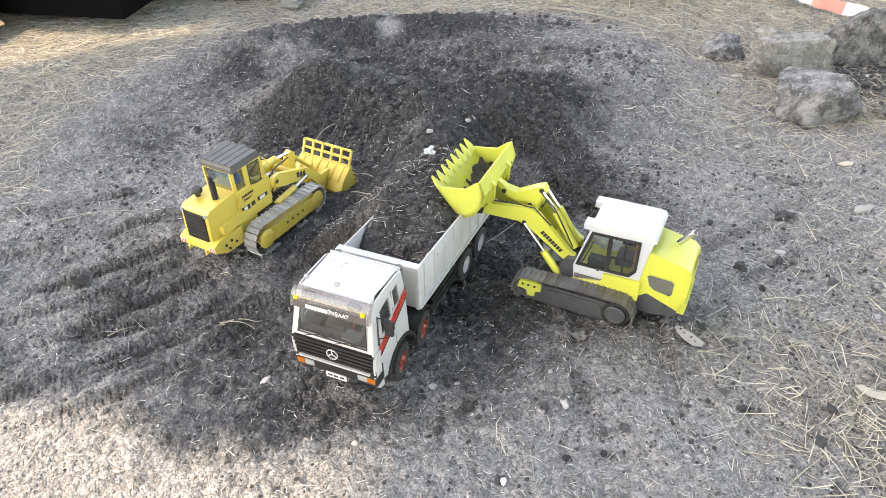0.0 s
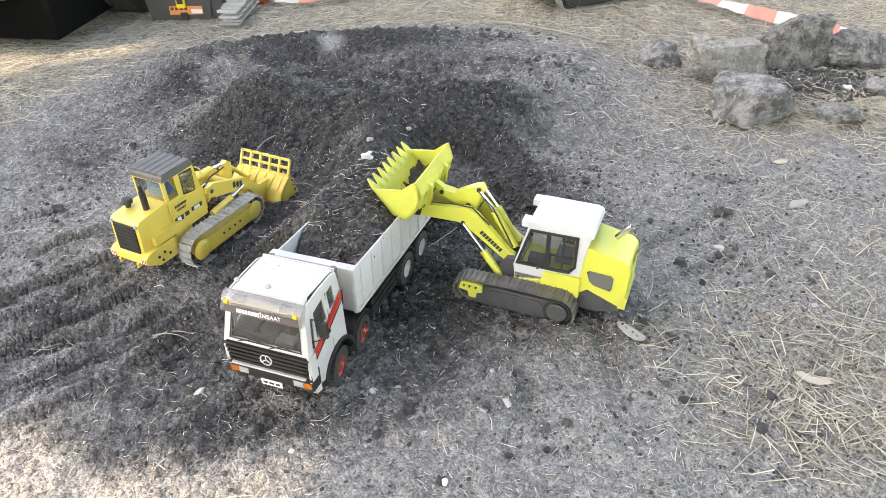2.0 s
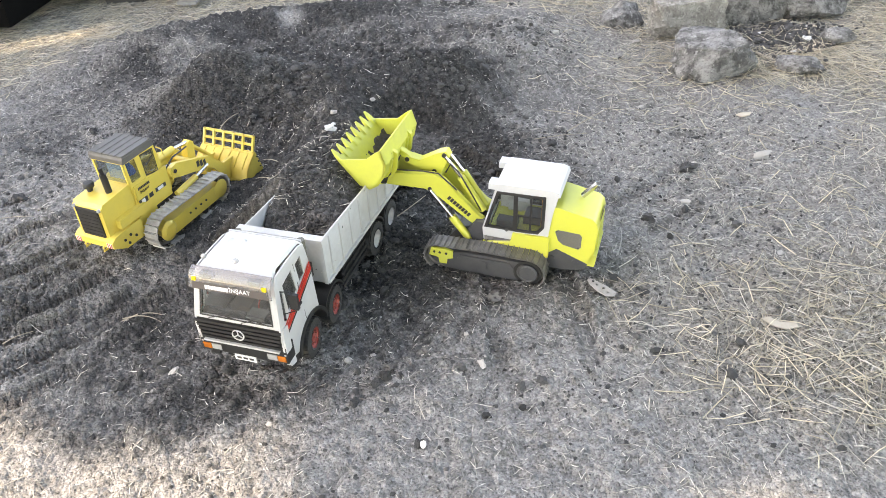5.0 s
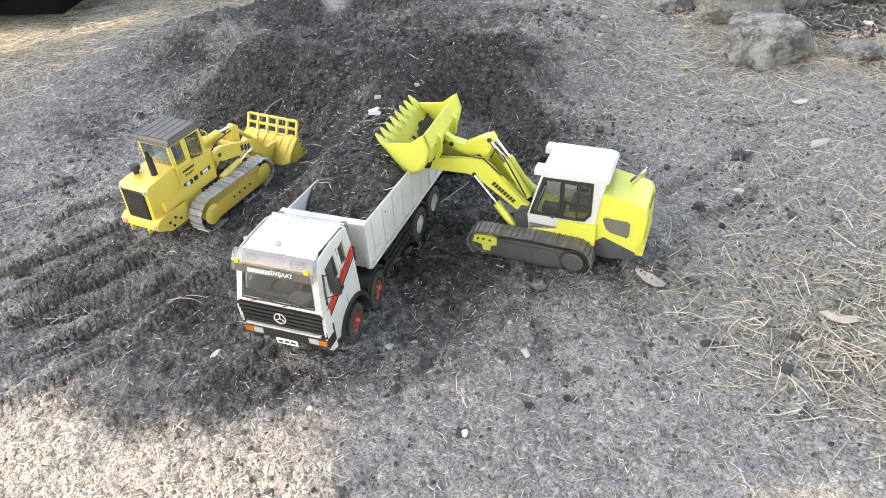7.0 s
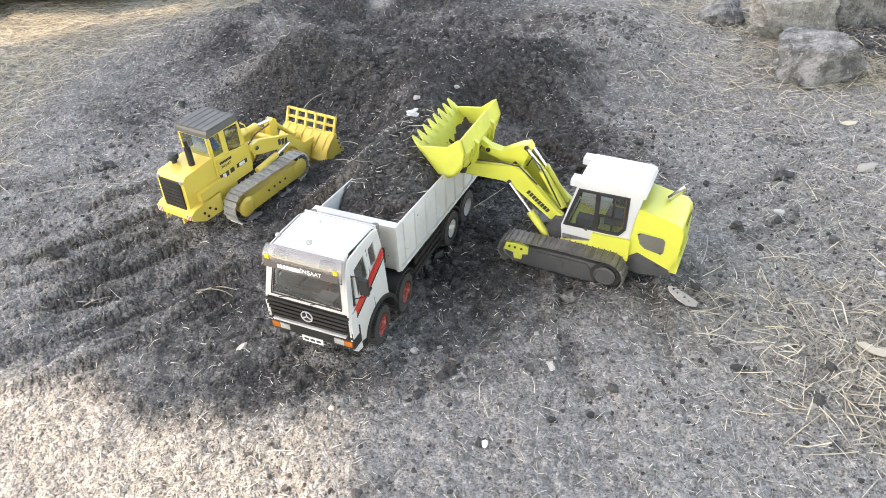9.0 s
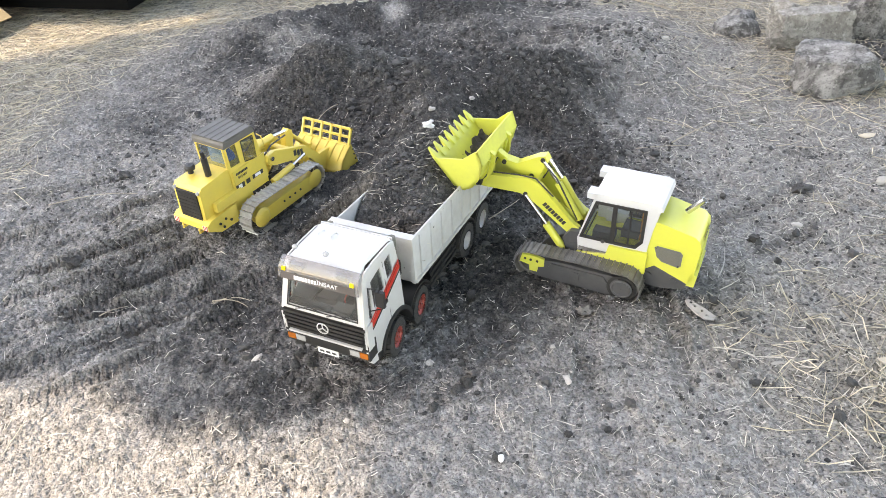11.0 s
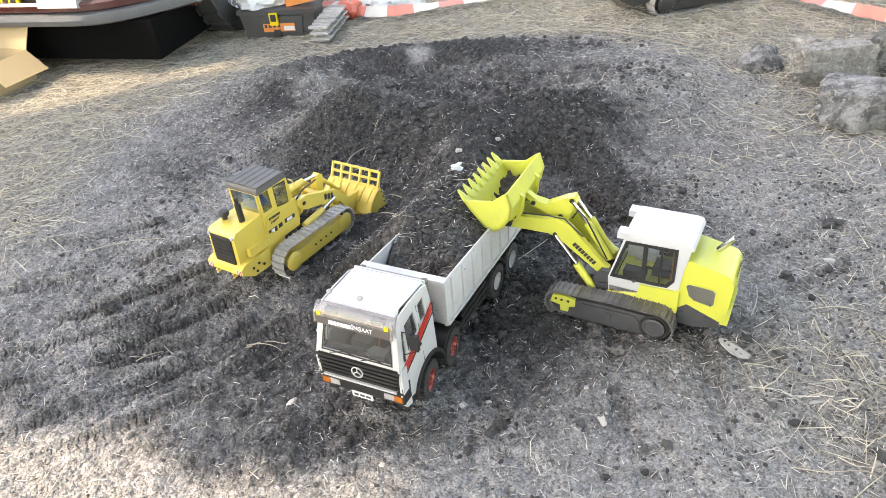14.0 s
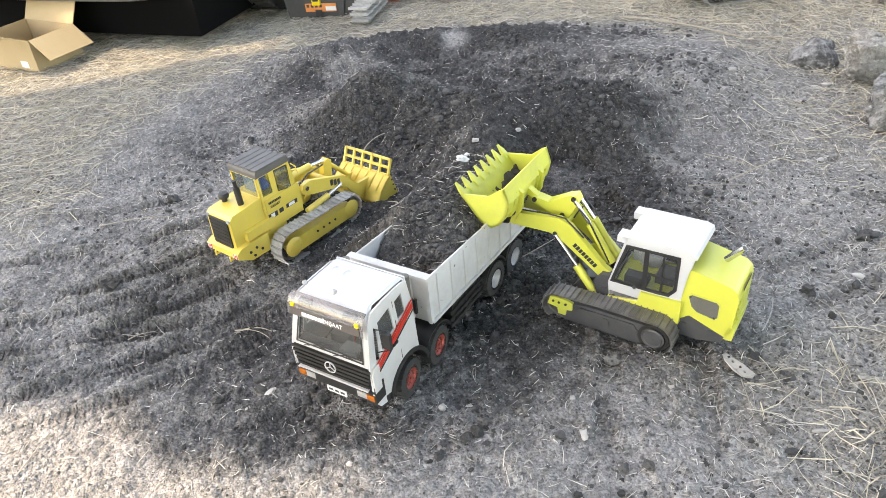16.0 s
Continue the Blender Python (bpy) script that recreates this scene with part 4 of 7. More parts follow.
# the cab narrows towards its low roof
LOW_CAB = ("cab_side", "side_window", "red_stripe", "black_stripe", "windscreen_frame", "windscreen", "windscreen_seal", "wiper", "roof", "rear_wall", "sun_visor", "visor_band", "visor_bracket",
           "marker_lamp", "door_seam", "roof_rail", "lettering_bar")
for o in [c for c in truck.children_recursive if c.name.split(".")[0] in ("cab_side", "side_window", "red_stripe", "black_stripe", "windscreen_frame", "windscreen", "windscreen_seal", "wiper", "roof", "rear_wall", "sun_visor", "visor_band", "visor_bracket", "marker_lamp", "door_seam", "seat_back")]:
    top = o.name.split(".")[0] == "roof"
    for v in o.data.vertices:
        v.co.y *= 1 - 0.85 * max(0.0, v.co.z - 0.165) - (0.10 * soft(v.co.z, 0.272, 0.290) if top else 0.0)
for o in truck.children_recursive:
    if o.name.split(".")[0] in LOW_CAB:
        for v in o.data.vertices:
            over = max(0.0, v.co.z - 0.165)
            v.co.z -= 0.085 * over
            v.co.x -= 0.07 * over if v.co.x > 0.05 else 0.0
# chassis
for s in (1, -1):
    part("chassis_rail", box((-0.600, 0.090), sorted((s * 0.030, s * 0.040)), (0.068, 0.096)), BLACK, truck, bevel=0.001)
    part("side_tank", box((-0.318, -0.190), sorted((s * 0.052, s * 0.084)), (0.050, 0.098)), BLACK, truck, bevel=0.008)
    guard = part("side_guard", box((-0.320, -0.175), sorted((s * 0.086, s * 0.090)), (0.058, 0.066)), BLACK, truck, bevel=0.001)
    part("guard_bar", box((-0.320, -0.175), sorted((s * 0.086, s * 0.090)), (0.042, 0.050)), BLACK, guard, bevel=0.001)
    part("guard_bar", box((-0.320, -0.175), sorted((s * 0.086, s * 0.090)), (0.076, 0.084)), BLACK, guard, bevel=0.001)
    for x in (-0.310, -0.250, -0.190):
        part("guard_post", box((x - 0.004, x + 0.004), sorted((s * 0.082, s * 0.087)), (0.042, 0.098)), BLACK, guard)
    for x in (-0.113, -0.375, -0.477):
        rp = [(x + 0.056 * math.cos(radians(a)), 0.046 + 0.056 * math.sin(radians(a))) for a in range(20, 161, 10)]
        ri = [(x + 0.052 * math.cos(radians(a)), 0.046 + 0.052 * math.sin(radians(a))) for a in range(160, 19, -10)]
        part("mudguard", prism(rp + ri, *sorted((s * 0.046, s * 0.096))), BLACK, truck, bevel=0.0008)
part("rear_beam", box((-0.615, -0.596), (-0.085, 0.085), (0.060, 0.090)), BLACK, truck, bevel=0.002)
for x in (0.0, -0.113, -0.375, -0.477):
    part("axle", rod((x, -0.07, 0.045), (x, 0.07, 0.045), 0.009), RED_METAL, truck)
# wheels
R_T, W_T = 0.0445, 0.026
proto = {}
for x, steer in ((0.0, 6), (-0.113, 5), (-0.375, 0), (-0.477, 0)):
    for s in (1, -1):
        ys = (0.083,) if x > -0.2 else (0.083, 0.055)
        for k, y in enumerate(ys):
            m = pose(x, s * y, R_T, 0, 0, steer + (180 if s < 0 else 0)) @ pose(0, 0, 0, 0, 17 * k + 31 * x * 10, 0)
            if "tyre" not in proto:
                proto["tyre"] = part("wheel", tyre_mesh(R_T, W_T, 0.0265), RUBBER, truck, "black rubber tyre with block tread", angle=40)
                proto["tyre"].matrix_basis = m
                tyre = proto["tyre"]
            else:
                tyre = again(proto["tyre"], m, truck)
            kind = "front" if x > -0.2 else "rear"
            if kind not in proto:
                dish = 0.010 if kind == "front" else -0.004
                prof = [(0.004, dish), (0.010, dish), (0.011, dish - 0.004), (0.019, dish - 0.006 if kind == "front" else -0.002), (0.023, 0.006), (0.0262, 0.0125), (0.0275, 0.0125), (0.0275, -0.012), (0.004, -0.012)]
                proto[kind] = part("rim", lathe(prof, 28), RED_METAL if kind == "front" else RIM_SILVER, tyre, "red metal rim" if kind == "front" else "silver rim")
                proto[kind + "nut"] = part("wheel_nut", rod((0.0145, dish - 0.006, 0), (0.0145, dish + 0.001, 0), 0.0017, n=6), CHROME, tyre)
                proto[kind + "ring"] = part("rim_ring", lathe([(0.0235, 0.011), (0.0272, 0.0125), (0.0272, 0.0138), (0.0235, 0.0135)], 28), CHROME, tyre)
                nut = proto[kind + "nut"]
            else:
                again(proto[kind], Matrix(), tyre)
                again(proto[kind + "ring"], Matrix(), tyre)
                nut = again(proto[kind + "nut"], Matrix(), tyre)
            for j in range(1, 8):
                again(nut, pose(0, 0, 0, 0, 45 * j, 0), tyre)
# tipping body
BED_F, BED_R = -0.097, -0.590
for s in (1, -1):
    pts = [(BED_F, 0.124), (BED_R + 0.02, 0.106), (BED_R, 0.112), (BED_R - 0.004, 0.190), (BED_R + 0.012, 0.200), (BED_F, 0.233)]
    wall = part("bed_side", plate(pts[::-1], [], 0.004, Matrix.Translation((0, s * 0.093 + 0.002, 0)) @ SIDE), BED_WHITE, truck, "dusty white bed side, scuffed along the rim", bevel=0.001)
    for k in range(9):
        x = BED_F - 0.028 - k * 0.055
        top = 0.233 - (BED_F - x) * 0.072
        bm = prism([(x, 0.122 - (BED_F - x) * 0.035), (x - 0.005, 0.122 - (BED_F - x) * 0.035), (x - 0.005, top - 0.006), (x, top - 0.006)], *sorted((s * 0.0945, s * 0.0985)))
        part("rib", bm, BED_WHITE, wall, bevel=0.001)
    part("bottom_rail", prism([(BED_F, 0.118), (BED_R + 0.02, 0.100), (BED_R + 0.02, 0.108), (BED_F, 0.126)], *sorted((s * 0.090, s * 0.100))), BED_WHITE, wall, bevel=0.001)
    part("corner_post", box((BED_R - 0.008, BED_R + 0.006), sorted((s * 0.088, s * 0.098)), (0.105, 0.236)), BED_WHITE, truck, bevel=0.0015)
part("bed_front", box((BED_F - 0.004, BED_F), (-0.098, 0.098), (0.118, 0.237)), BED_WHITE, truck, bevel=0.001)
part("bed_front_rim", box((BED_F - 0.007, BED_F + 0.012), (-0.100, 0.100), (0.231, 0.239)), BED_WHITE, truck, bevel=0.0015)
for y in (-0.094, -0.05, 0.05, 0.094):
    part("front_rib", box((BED_F, BED_F + 0.006), (y - 0.004, y + 0.004), (0.12, 0.233)), BED_WHITE, truck, bevel=0.001)
part("bed_floor", prism([(BED_F, 0.118), (BED_R, 0.100), (BED_R, 0.106), (BED_F, 0.124)], -0.092, 0.092), BED_WHITE, truck)
for y in (0.050, 0.060):
    part("latch", box((BED_F + 0.006, BED_F + 0.012), (y, y + 0.006), (0.140, 0.176)), BLACK, truck, bevel=0.001)
part("hydraulic_ram", rod((-0.075, 0, 0.09), (-0.085, 0, 0.20), 0.012), BLACK, truck)


# soil heaped in the bed and spilling over its far side
def soil_load():
    m = truck.matrix_basis
    us, vs = np.linspace(-0.102, -0.70, 130), np.linspace(-0.34, 0.0905, 96)
    U, V = np.meshgrid(us, vs)
    rim = 0.233 - 0.07 * (-U - 0.1)
    crown = 0.058 * soft(-U, 0.20, 0.38) + 0.012
    Z = rim - 0.012 + crown * np.clip(1 - ((V + 0.065) / 0.15) ** 2, 0, 1) - 0.085 * (1 - soft(-U + 0.25 * np.abs(V), 0.12, 0.26))
    over = soft(-U, 0.235, 0.29)                                    # buried far side of the bed
    bank = rim + 0.040 - 0.92 * np.clip(-V - 0.085, 0, 1)
    fall = np.minimum(Z + 0.008 * soft(-V, -0.02, 0.07), bank)
    Z = np.where(V < -0.088, bank * over - 0.10 * (1 - over), Z * (1 - over) + fall * over)
    tail = soft(-U, 0.575, 0.70)
    Z = Z - 0.20 * tail
    X = m[0][0] * U + m[0][1] * V + m[0][3]
    Y = m[1][0] * U + m[1][1] * V + m[1][3]
    Z = Z + 0.020 * fbm(X, Y, 16, 4, 51) + 0.014 * fbm(X, Y, 60, 3, 61)
    return X, Y, Z


LX, LY, LZ = soil_load()
tagged(new("soil_load", sheet("soil_load", LX, LY, LZ, GROUND)), "heap of black crumbly soil filling and spilling from the lorry bed", "soil heap", kind="stuff")


# ---- yellow track loader ----
def yellow_loader():
    t = thing("track_loader", pose(-0.540, 1.728, 0.023, 0, 0, 60), "yellow model track loader with dark roof, bucket raised off black soil", "model loader")
    body = part("engine_body", prism([(-0.194, 0.084), (-0.193, 0.172), (-0.184, 0.181), (-0.090, 0.188), (-0.030, 0.188), (-0.030, 0.054), (-0.176, 0.054)], -0.045, 0.045), YELLOW, t, bevel=0.004)
    part("radiator_grille", box((-0.1975, -0.1935), (-0.034, 0.034), (0.092, 0.169)), BLACK, body, "black radiator grille", bevel=0.002)
    for k in range(7):
        part("grille_slat", box((-0.1990, -0.1975), (-0.032, 0.032), (0.097 + k * 0.0105, 0.0995 + k * 0.0105)), BLACK, body)
    for y in (-0.041, 0.041):
        part("rear_lamp", rod((-0.1975, y * 0.95, 0.170), (-0.191, y * 0.95, 0.170), 0.0045), CLEAR_LENS, body)
        part("hook", tube([(-0.198, y * 0.7, 0.078), (-0.210, y * 0.7, 0.070), (-0.210, y * 0.7, 0.062), (-0.198, y * 0.7, 0.062)], 0.003), YELLOW, body)
    part("side_step", box((-0.165, -0.075), (-0.060, -0.046), (0.104, 0.128)), YELLOW, body, bevel=0.002)
    part("side_step", box((-0.165, -0.075), (0.046, 0.060), (0.104, 0.128)), YELLOW, body, bevel=0.002)
    bumper = part("counterweight", prism([(-0.206, 0.072), (-0.206, 0.088), (-0.192, 0.096), (-0.105, 0.099), (-0.105, 0.048), (-0.168, 0.050)], -0.060, 0.060), YELLOW, t, bevel=0.004)
    for y in (-0.057, 0.041):
        st = part("hazard_plate", box((-0.2072, -0.2055), (y, y + 0.016), (0.073, 0.086)), PLATE, bumper, "red and white hazard plate")
        for k in range(3):
            part("hazard_stripe", box((-0.2076, -0.2070), (y + k * 0.0055, y + k * 0.0055 + 0.0025), (0.073, 0.086)), RED, st)
    for x, z in ((-0.168, 0.074), (-0.148, 0.078), (-0.132, 0.066), (-0.158, 0.060)):
        part("bolt", rod((x, -0.0625, z), (x, -0.058, z), 0.0035), BLACK, bumper)
    # exhaust and air cleaner
    stack = part("exhaust_stack", rod((-0.134, -0.020, 0.182), (-0.136, -0.020, 0.234), 0.0080), BLACK, t, "black exhaust stack")
    part("exhaust_pipe", rod((-0.136, -0.020, 0.234), (-0.138, -0.020, 0.252), 0.0048), BLACK, stack)
    pot = part("air_cleaner", rod((-0.144, 0.030, 0.182), (-0.144, 0.030, 0.196), 0.007), BLACK, t)
    part("air_cleaner_cap", lathe([(0.001, 0), (0.013, 0), (0.014, 0.006), (0.011, 0.012), (0.001, 0.013)], 20, m=pose(-0.144, 0.030, 0.195, 90, 0, 0)), BLACK, pot)
    # cab of posts, panels and panes
    HWc = 0.050
    cab_out = [(-0.088, 0.105), (0.030, 0.105), (0.034, 0.216), (-0.092, 0.216)]
    rear_win = [(-0.082, 0.168), (-0.047, 0.168), (-0.047, 0.210), (-0.085, 0.210)]
    door_win = [(-0.030, 0.164), (0.014, 0.158), (0.026, 0.208), (-0.026, 0.210)]
    low_win = [(-0.012, 0.118), (0.016, 0.118), (0.018, 0.150), (-0.016, 0.154)]
    for s in (1, -1):
        side = part("cab_side", plate(cab_out, [rear_win, door_win, low_win], 0.003, Matrix.Translation((0, s * HWc + 0.0015, 0)) @ SIDE), YELLOW, t, bevel=0.0008)
        for w in (rear_win, door_win, low_win):
            part("side_pane", plate(w, [], 0.0008, Matrix.Translation((0, s * HWc, 0)) @ SIDE), PANE, side, "clear cab pane").visible_shadow = False
        part("door_seal", plate(door_win, [[(x * 0.93 - 0.0002, 0.185 + (z - 0.185) * 0.92) for x, z in door_win]], 0.0008, Matrix.Translation((0, s * (HWc + 0.002), 0)) @ SIDE), BLACK, side)
        part("grab_rail", tube([(0.038, s * 0.058, 0.120), (0.046, s * 0.062, 0.130), (0.046, s * 0.062, 0.200), (0.036, s * 0.058, 0.208)], 0.0018), YELLOW, t)
    rw = uvw((-0.090, 0, 0.166), (0, -1, 0), (-0.004, 0, 0.050))
    rear = part("cab_rear", plate([(-0.050, 0), (0.050, 0), (0.050, 0.050), (-0.050, 0.050)], [[(-0.045, 0.004), (0.045, 0.004), (0.045, 0.046), (-0.045, 0.046)]], 0.003, rw), YELLOW, t, bevel=0.0008)
    part("rear_pane", plate([(-0.045, 0.004), (0.045, 0.004), (0.045, 0.046), (-0.045, 0.046)], [], 0.0008, rw @ Matrix.Translation((0, 0, 0.001))), PANE, rear, "clear rear pane").visible_shadow = False
    fw = uvw((0.031, 0, 0.105), (0, 1, 0), (0.003, 0, 0.111))
    frt = part("cab_front", plate([(-0.050, 0), (0.050, 0), (0.050, 0.111), (-0.050, 0.111)], [[(-0.045, 0.035), (0.045, 0.035), (0.045, 0.105), (-0.045, 0.105)]], 0.003, fw), YELLOW, t)
    part("front_pane", plate([(-0.045, 0.035), (0.045, 0.035), (0.045, 0.105), (-0.045, 0.105)], [], 0.0008, fw @ Matrix.Translation((0, 0, 0.001))), PANE, frt, "clear front pane").visible_shadow = False
    part("cab_base", box((-0.090, 0.030), (-0.048, 0.048), (0.090, 0.120)), YELLOW, t)
    roof = part("roof", prism([(-0.097, 0.213), (-0.097, 0.221), (-0.093, 0.225), (0.028, 0.227), (0.034, 0.222), (0.034, 0.214)], -0.056, 0.056), ROOF_GREY, t, "dark grey ribbed cab roof", bevel=0.002)
    for k in range(5):
        y = -0.044 + k * 0.022
        part("roof_rib", box((-0.092, 0.029), (y - 0.0098, y + 0.0098), (0.2245, 0.2285)), ROOF_GREY, roof, bevel=0.002)
    seat = part("operator_seat", box((-0.060, -0.020), (-0.022, 0.022), (0.120, 0.142)), SEAT_BLUE, t, "blue-grey seat", bevel=0.004)
    part("seat_back", box((-0.076, -0.062), (-0.026, 0.026), (0.120, 0.200)), SEAT_BLUE, seat, bevel=0.005)
    for y in (-0.03, 0.03):
        part("control_lever", rod((0.005, y, 0.12), (0.000, y, 0.165), 0.002), BLACK, seat)
    # a tall cab, its front leaning back
    for o in [c for c in t.children_recursive if c.name.split(".")[0] in ("cab_side", "side_pane", "door_seal", "cab_rear", "rear_pane", "cab_front", "front_pane", "roof", "roof_rib", "grab_rail", "seat_back")]:
        for v in o.data.vertices:
            v.co.z = 0.105 + (v.co.z - 0.105) * 1.29
            v.co.x = -0.094 + (v.co.x + 0.092) * (0.80 + 1.4 * max(0.0, 0.26 - v.co.z))
            v.co.y *= 0.95
    # crawler tracks
    wheels = [(-0.066, 0.046, 0.044), (0.150, 0.048, 0.036), (0.04, 0.044, 0.042), (-0.02, 0.010, 0.009), (0.13, 0.018, 0.012)]
    for s in (1, -1):
        y0, y1 = s * 0.064, s * 0.104
        tr = track(t, wheels, y0, y1, 40, STEEL, "worn silver-grey crawler track")
        fr = part("track_frame", prism([(-0.070, 0.022), (0.140, 0.022), (0.156, 0.030), (0.160, 0.056), (0.120, 0.064), (-0.040, 0.062), (-0.060, 0.070), (-0.090, 0.060)], *sorted((s * 0.070, s * 0.100))), YELLOW, t, "scuffed yellow track frame", bevel=0.003)
        hub = part("final_drive", lathe([(0.001, 0), (0.026, 0), (0.027, 0.004), (0.022, 0.009), (0.012, 0.011), (0.001, 0.011)], 28, m=pose(-0.066, s * 0.099, 0.046, 0, 0, 0 if s > 0 else 180)), YELLOW, fr, bevel=0.0)
        for j in range(6):
            a = radians(60 * j)
            part("hub_bolt", rod((-0.066 + 0.018 * math.cos(a), s * 0.107, 0.046 + 0.018 * math.sin(a)), (-0.066 + 0.018 * math.cos(a), s * 0.110, 0.046 + 0.018 * math.sin(a)), 0.002, n=6), YELLOW, fr)
        part("idler", lathe([(0.001, 0), (0.024, 0), (0.026, 0.003), (0.020, 0.006), (0.001, 0.007)], 28, m=pose(0.150, s * 0.098, 0.046, 0, 0, 0 if s > 0 else 180)), YELLOW, fr)
        for k in range(5):
            x = -0.03 + 0.036 * k
            part("roller", rod((x, s * 0.072, 0.016), (x, s * 0.098, 0.016), 0.009), BLACK, fr)
        for k in range(4):
            part("frame_bolt", rod((0.02 + 0.022 * k, s * 0.0995, 0.046), (0.02 + 0.022 * k, s * 0.102, 0.046), 0.003), BLACK, fr)
        # lift arm
        arm_pts = [(0.030, 0.148), (0.036, 0.162), (0.060, 0.166), (0.180, 0.124), (0.236, 0.066), (0.240, 0.040), (0.222, 0.036), (0.190, 0.080), (0.165, 0.096), (0.062, 0.124), (0.036, 0.134)]
        arm = part("lift_arm", prism(arm_pts, *sorted((s * 0.046, s * 0.058))), YELLOW, t, bevel=0.002)
        if s < 0:
            bars([(0.128, 0.116, 0.010, 0.017), (0.141, 0.111, 0.010, 0.017), (0.154, 0.107, 0.009, 0.017)], uvw((0, -0.0582, 0), (1, 0, 0), (0, 0, 1)), DECAL_BLACK, arm, label="black letter bar")
        part("arm_pin", rod((0.046, s * 0.042, 0.150), (0.046, s * 0.062, 0.150), 0.006), CHROME, arm)
        lift = part("lift_cylinder", rod((0.030, s * 0.062, 0.090), (0.110, s * 0.062, 0.098), 0.0085), YELLOW, t)
        part("piston_rod", rod((0.110, s * 0.062, 0.098), (0.165, s * 0.060, 0.106), 0.0045), CHROME, lift)
    # tilt linkage in the middle
    tilt = part("tilt_cylinder", rod((0.050, 0.010, 0.160), (0.125, 0.010, 0.160), 0.0105), YELLOW, t)
    part("piston_rod", rod((0.125, 0.010, 0.160), (0.178, 0.010, 0.154), 0.005), CHROME, tilt)
    part("tilt_lever", prism([(0.160, 0.100), (0.168, 0.152), (0.184, 0.160), (0.196, 0.150), (0.190, 0.100)], 0.000, 0.020), YELLOW, t, bevel=0.002)
    part("tilt_link", rod((0.180, 0.010, 0.152), (0.256, 0.010, 0.072), 0.006), YELLOW, t)
    part("cross_tube", rod((0.150, -0.05, 0.112), (0.150, 0.05, 0.112), 0.011), YELLOW, t)
    for y in (-0.03, 0.035):
        part("hose", tube([(0.046, y, 0.15), (0.08, y, 0.168), (0.12, y * 0.8, 0.165), (0.15, y * 0.5, 0.16)], 0.0022), BLACK, t)
    # bucket, open to the front
    BW, yc = 0.093, -0.020
    outer = [(0.306, 0.080), (0.282, 0.066), (0.258, 0.044), (0.246, 0.016), (0.252, -0.010), (0.270, -0.022), (0.330, -0.022)]
    inner = [(0.330, -0.016), (0.273, -0.016), (0.258, -0.006), (0.252, 0.016), (0.263, 0.040), (0.285, 0.061), (0.306, 0.074)]
    bucket = part("bucket", prism(outer + inner, yc - BW, yc + BW), YELLOW, t, "yellow bucket with a barred rock guard", bevel=0.001)
    for s in (1, -1):
        y = yc + s * BW
        part("side_plate", prism(outer[:-1] + [(0.334, -0.024), (0.326, 0.020)], *sorted((y, y - s * 0.004))), YELLOW, bucket, bevel=0.001)
        for k in range(5):
            q = Vector((0.328, 0, -0.014)).lerp(Vector((0.308, 0, 0.072)), (k + 0.5) / 5)
            part("edge_bolt", rod((q.x - 0.002, y, q.z), (q.x - 0.002, y + s * 0.003, q.z), 0.0025), BLACK, bucket)
    # rock guard: a lattice that rises from the upper rim
    g0, g1 = Vector((0.302, 0, 0.076)), Vector((0.322, 0, 0.118))
    for k in range(3):
        q = g0.lerp(g1, k / 2)
        part("guard_bar", box((q.x - 0.003, q.x + 0.003), (yc - BW + 0.004, yc + BW - 0.004), (q.z - 0.003, q.z + 0.003)), YELLOW, bucket, bevel=0.001)
    for k in range(6):
        y = yc - BW + 0.007 + (2 * BW - 0.014) * k / 5
        part("guard_bar", prism([(0.298, 0.074), (0.318, 0.121), (0.325, 0.121), (0.306, 0.074)], y - 0.003, y + 0.003), YELLOW, bucket, bevel=0.001)
    for k in range(6):
        y = yc - BW + 0.02 + (2 * BW - 0.04) * k / 5
        part("back_rib", prism([(0.302, 0.079), (0.278, 0.067), (0.255, 0.046), (0.259, 0.043), (0.283, 0.065), (0.306, 0.079)], y - 0.0025, y + 0.0025), YELLOW, bucket)
    for y in (-0.052, 0.012):
        part("bucket_ear", prism([(0.276, 0.072), (0.256, 0.048), (0.245, 0.016), (0.228, 0.034), (0.232, 0.074)], y - 0.005, y + 0.005), YELLOW, bucket, bevel=0.001)
    # writing on the flank
    fl = uvw((0, -0.0528, 0), (1, 0, 0), (0, 0, 1))
    bars([(-0.078 + 0.0052 * k, 0.162, 0.004, 0.0062) for k in range(8)], fl, DECAL_BLACK, t, label="small black letter bar")
    lettering("\u0130N\u015eAAT", 0.0085, fl @ pose(-0.058, 0.1505, 0.0003), DECAL_BLACK, t, "small black lettering on the flank")
    part("flank_panel", box((-0.086, 0.028), (-0.0520, -0.049), (0.106, 0.176)), YELLOW, t, bevel=0.001)
    bars([(-0.086, 0.122, 0.030, 0.014), (-0.050, 0.124, 0.014, 0.012), (-0.026, 0.126, 0.038, 0.011)], uvw((0, -0.0524, 0), (1, 0, 0), (0, 0, 1)), DECAL_BLACK, t, "decal_bar", "black decal bar")
    bars([(-0.078, 0.1235, 0.012, 0.011), (-0.018, 0.1275, 0.020, 0.008)], uvw((0, -0.0532, 0), (1, 0, 0), (0, 0, 1)), DECAL_WHITE, t, "decal_bar", "white decal bar")
    return t


yellow_loader()


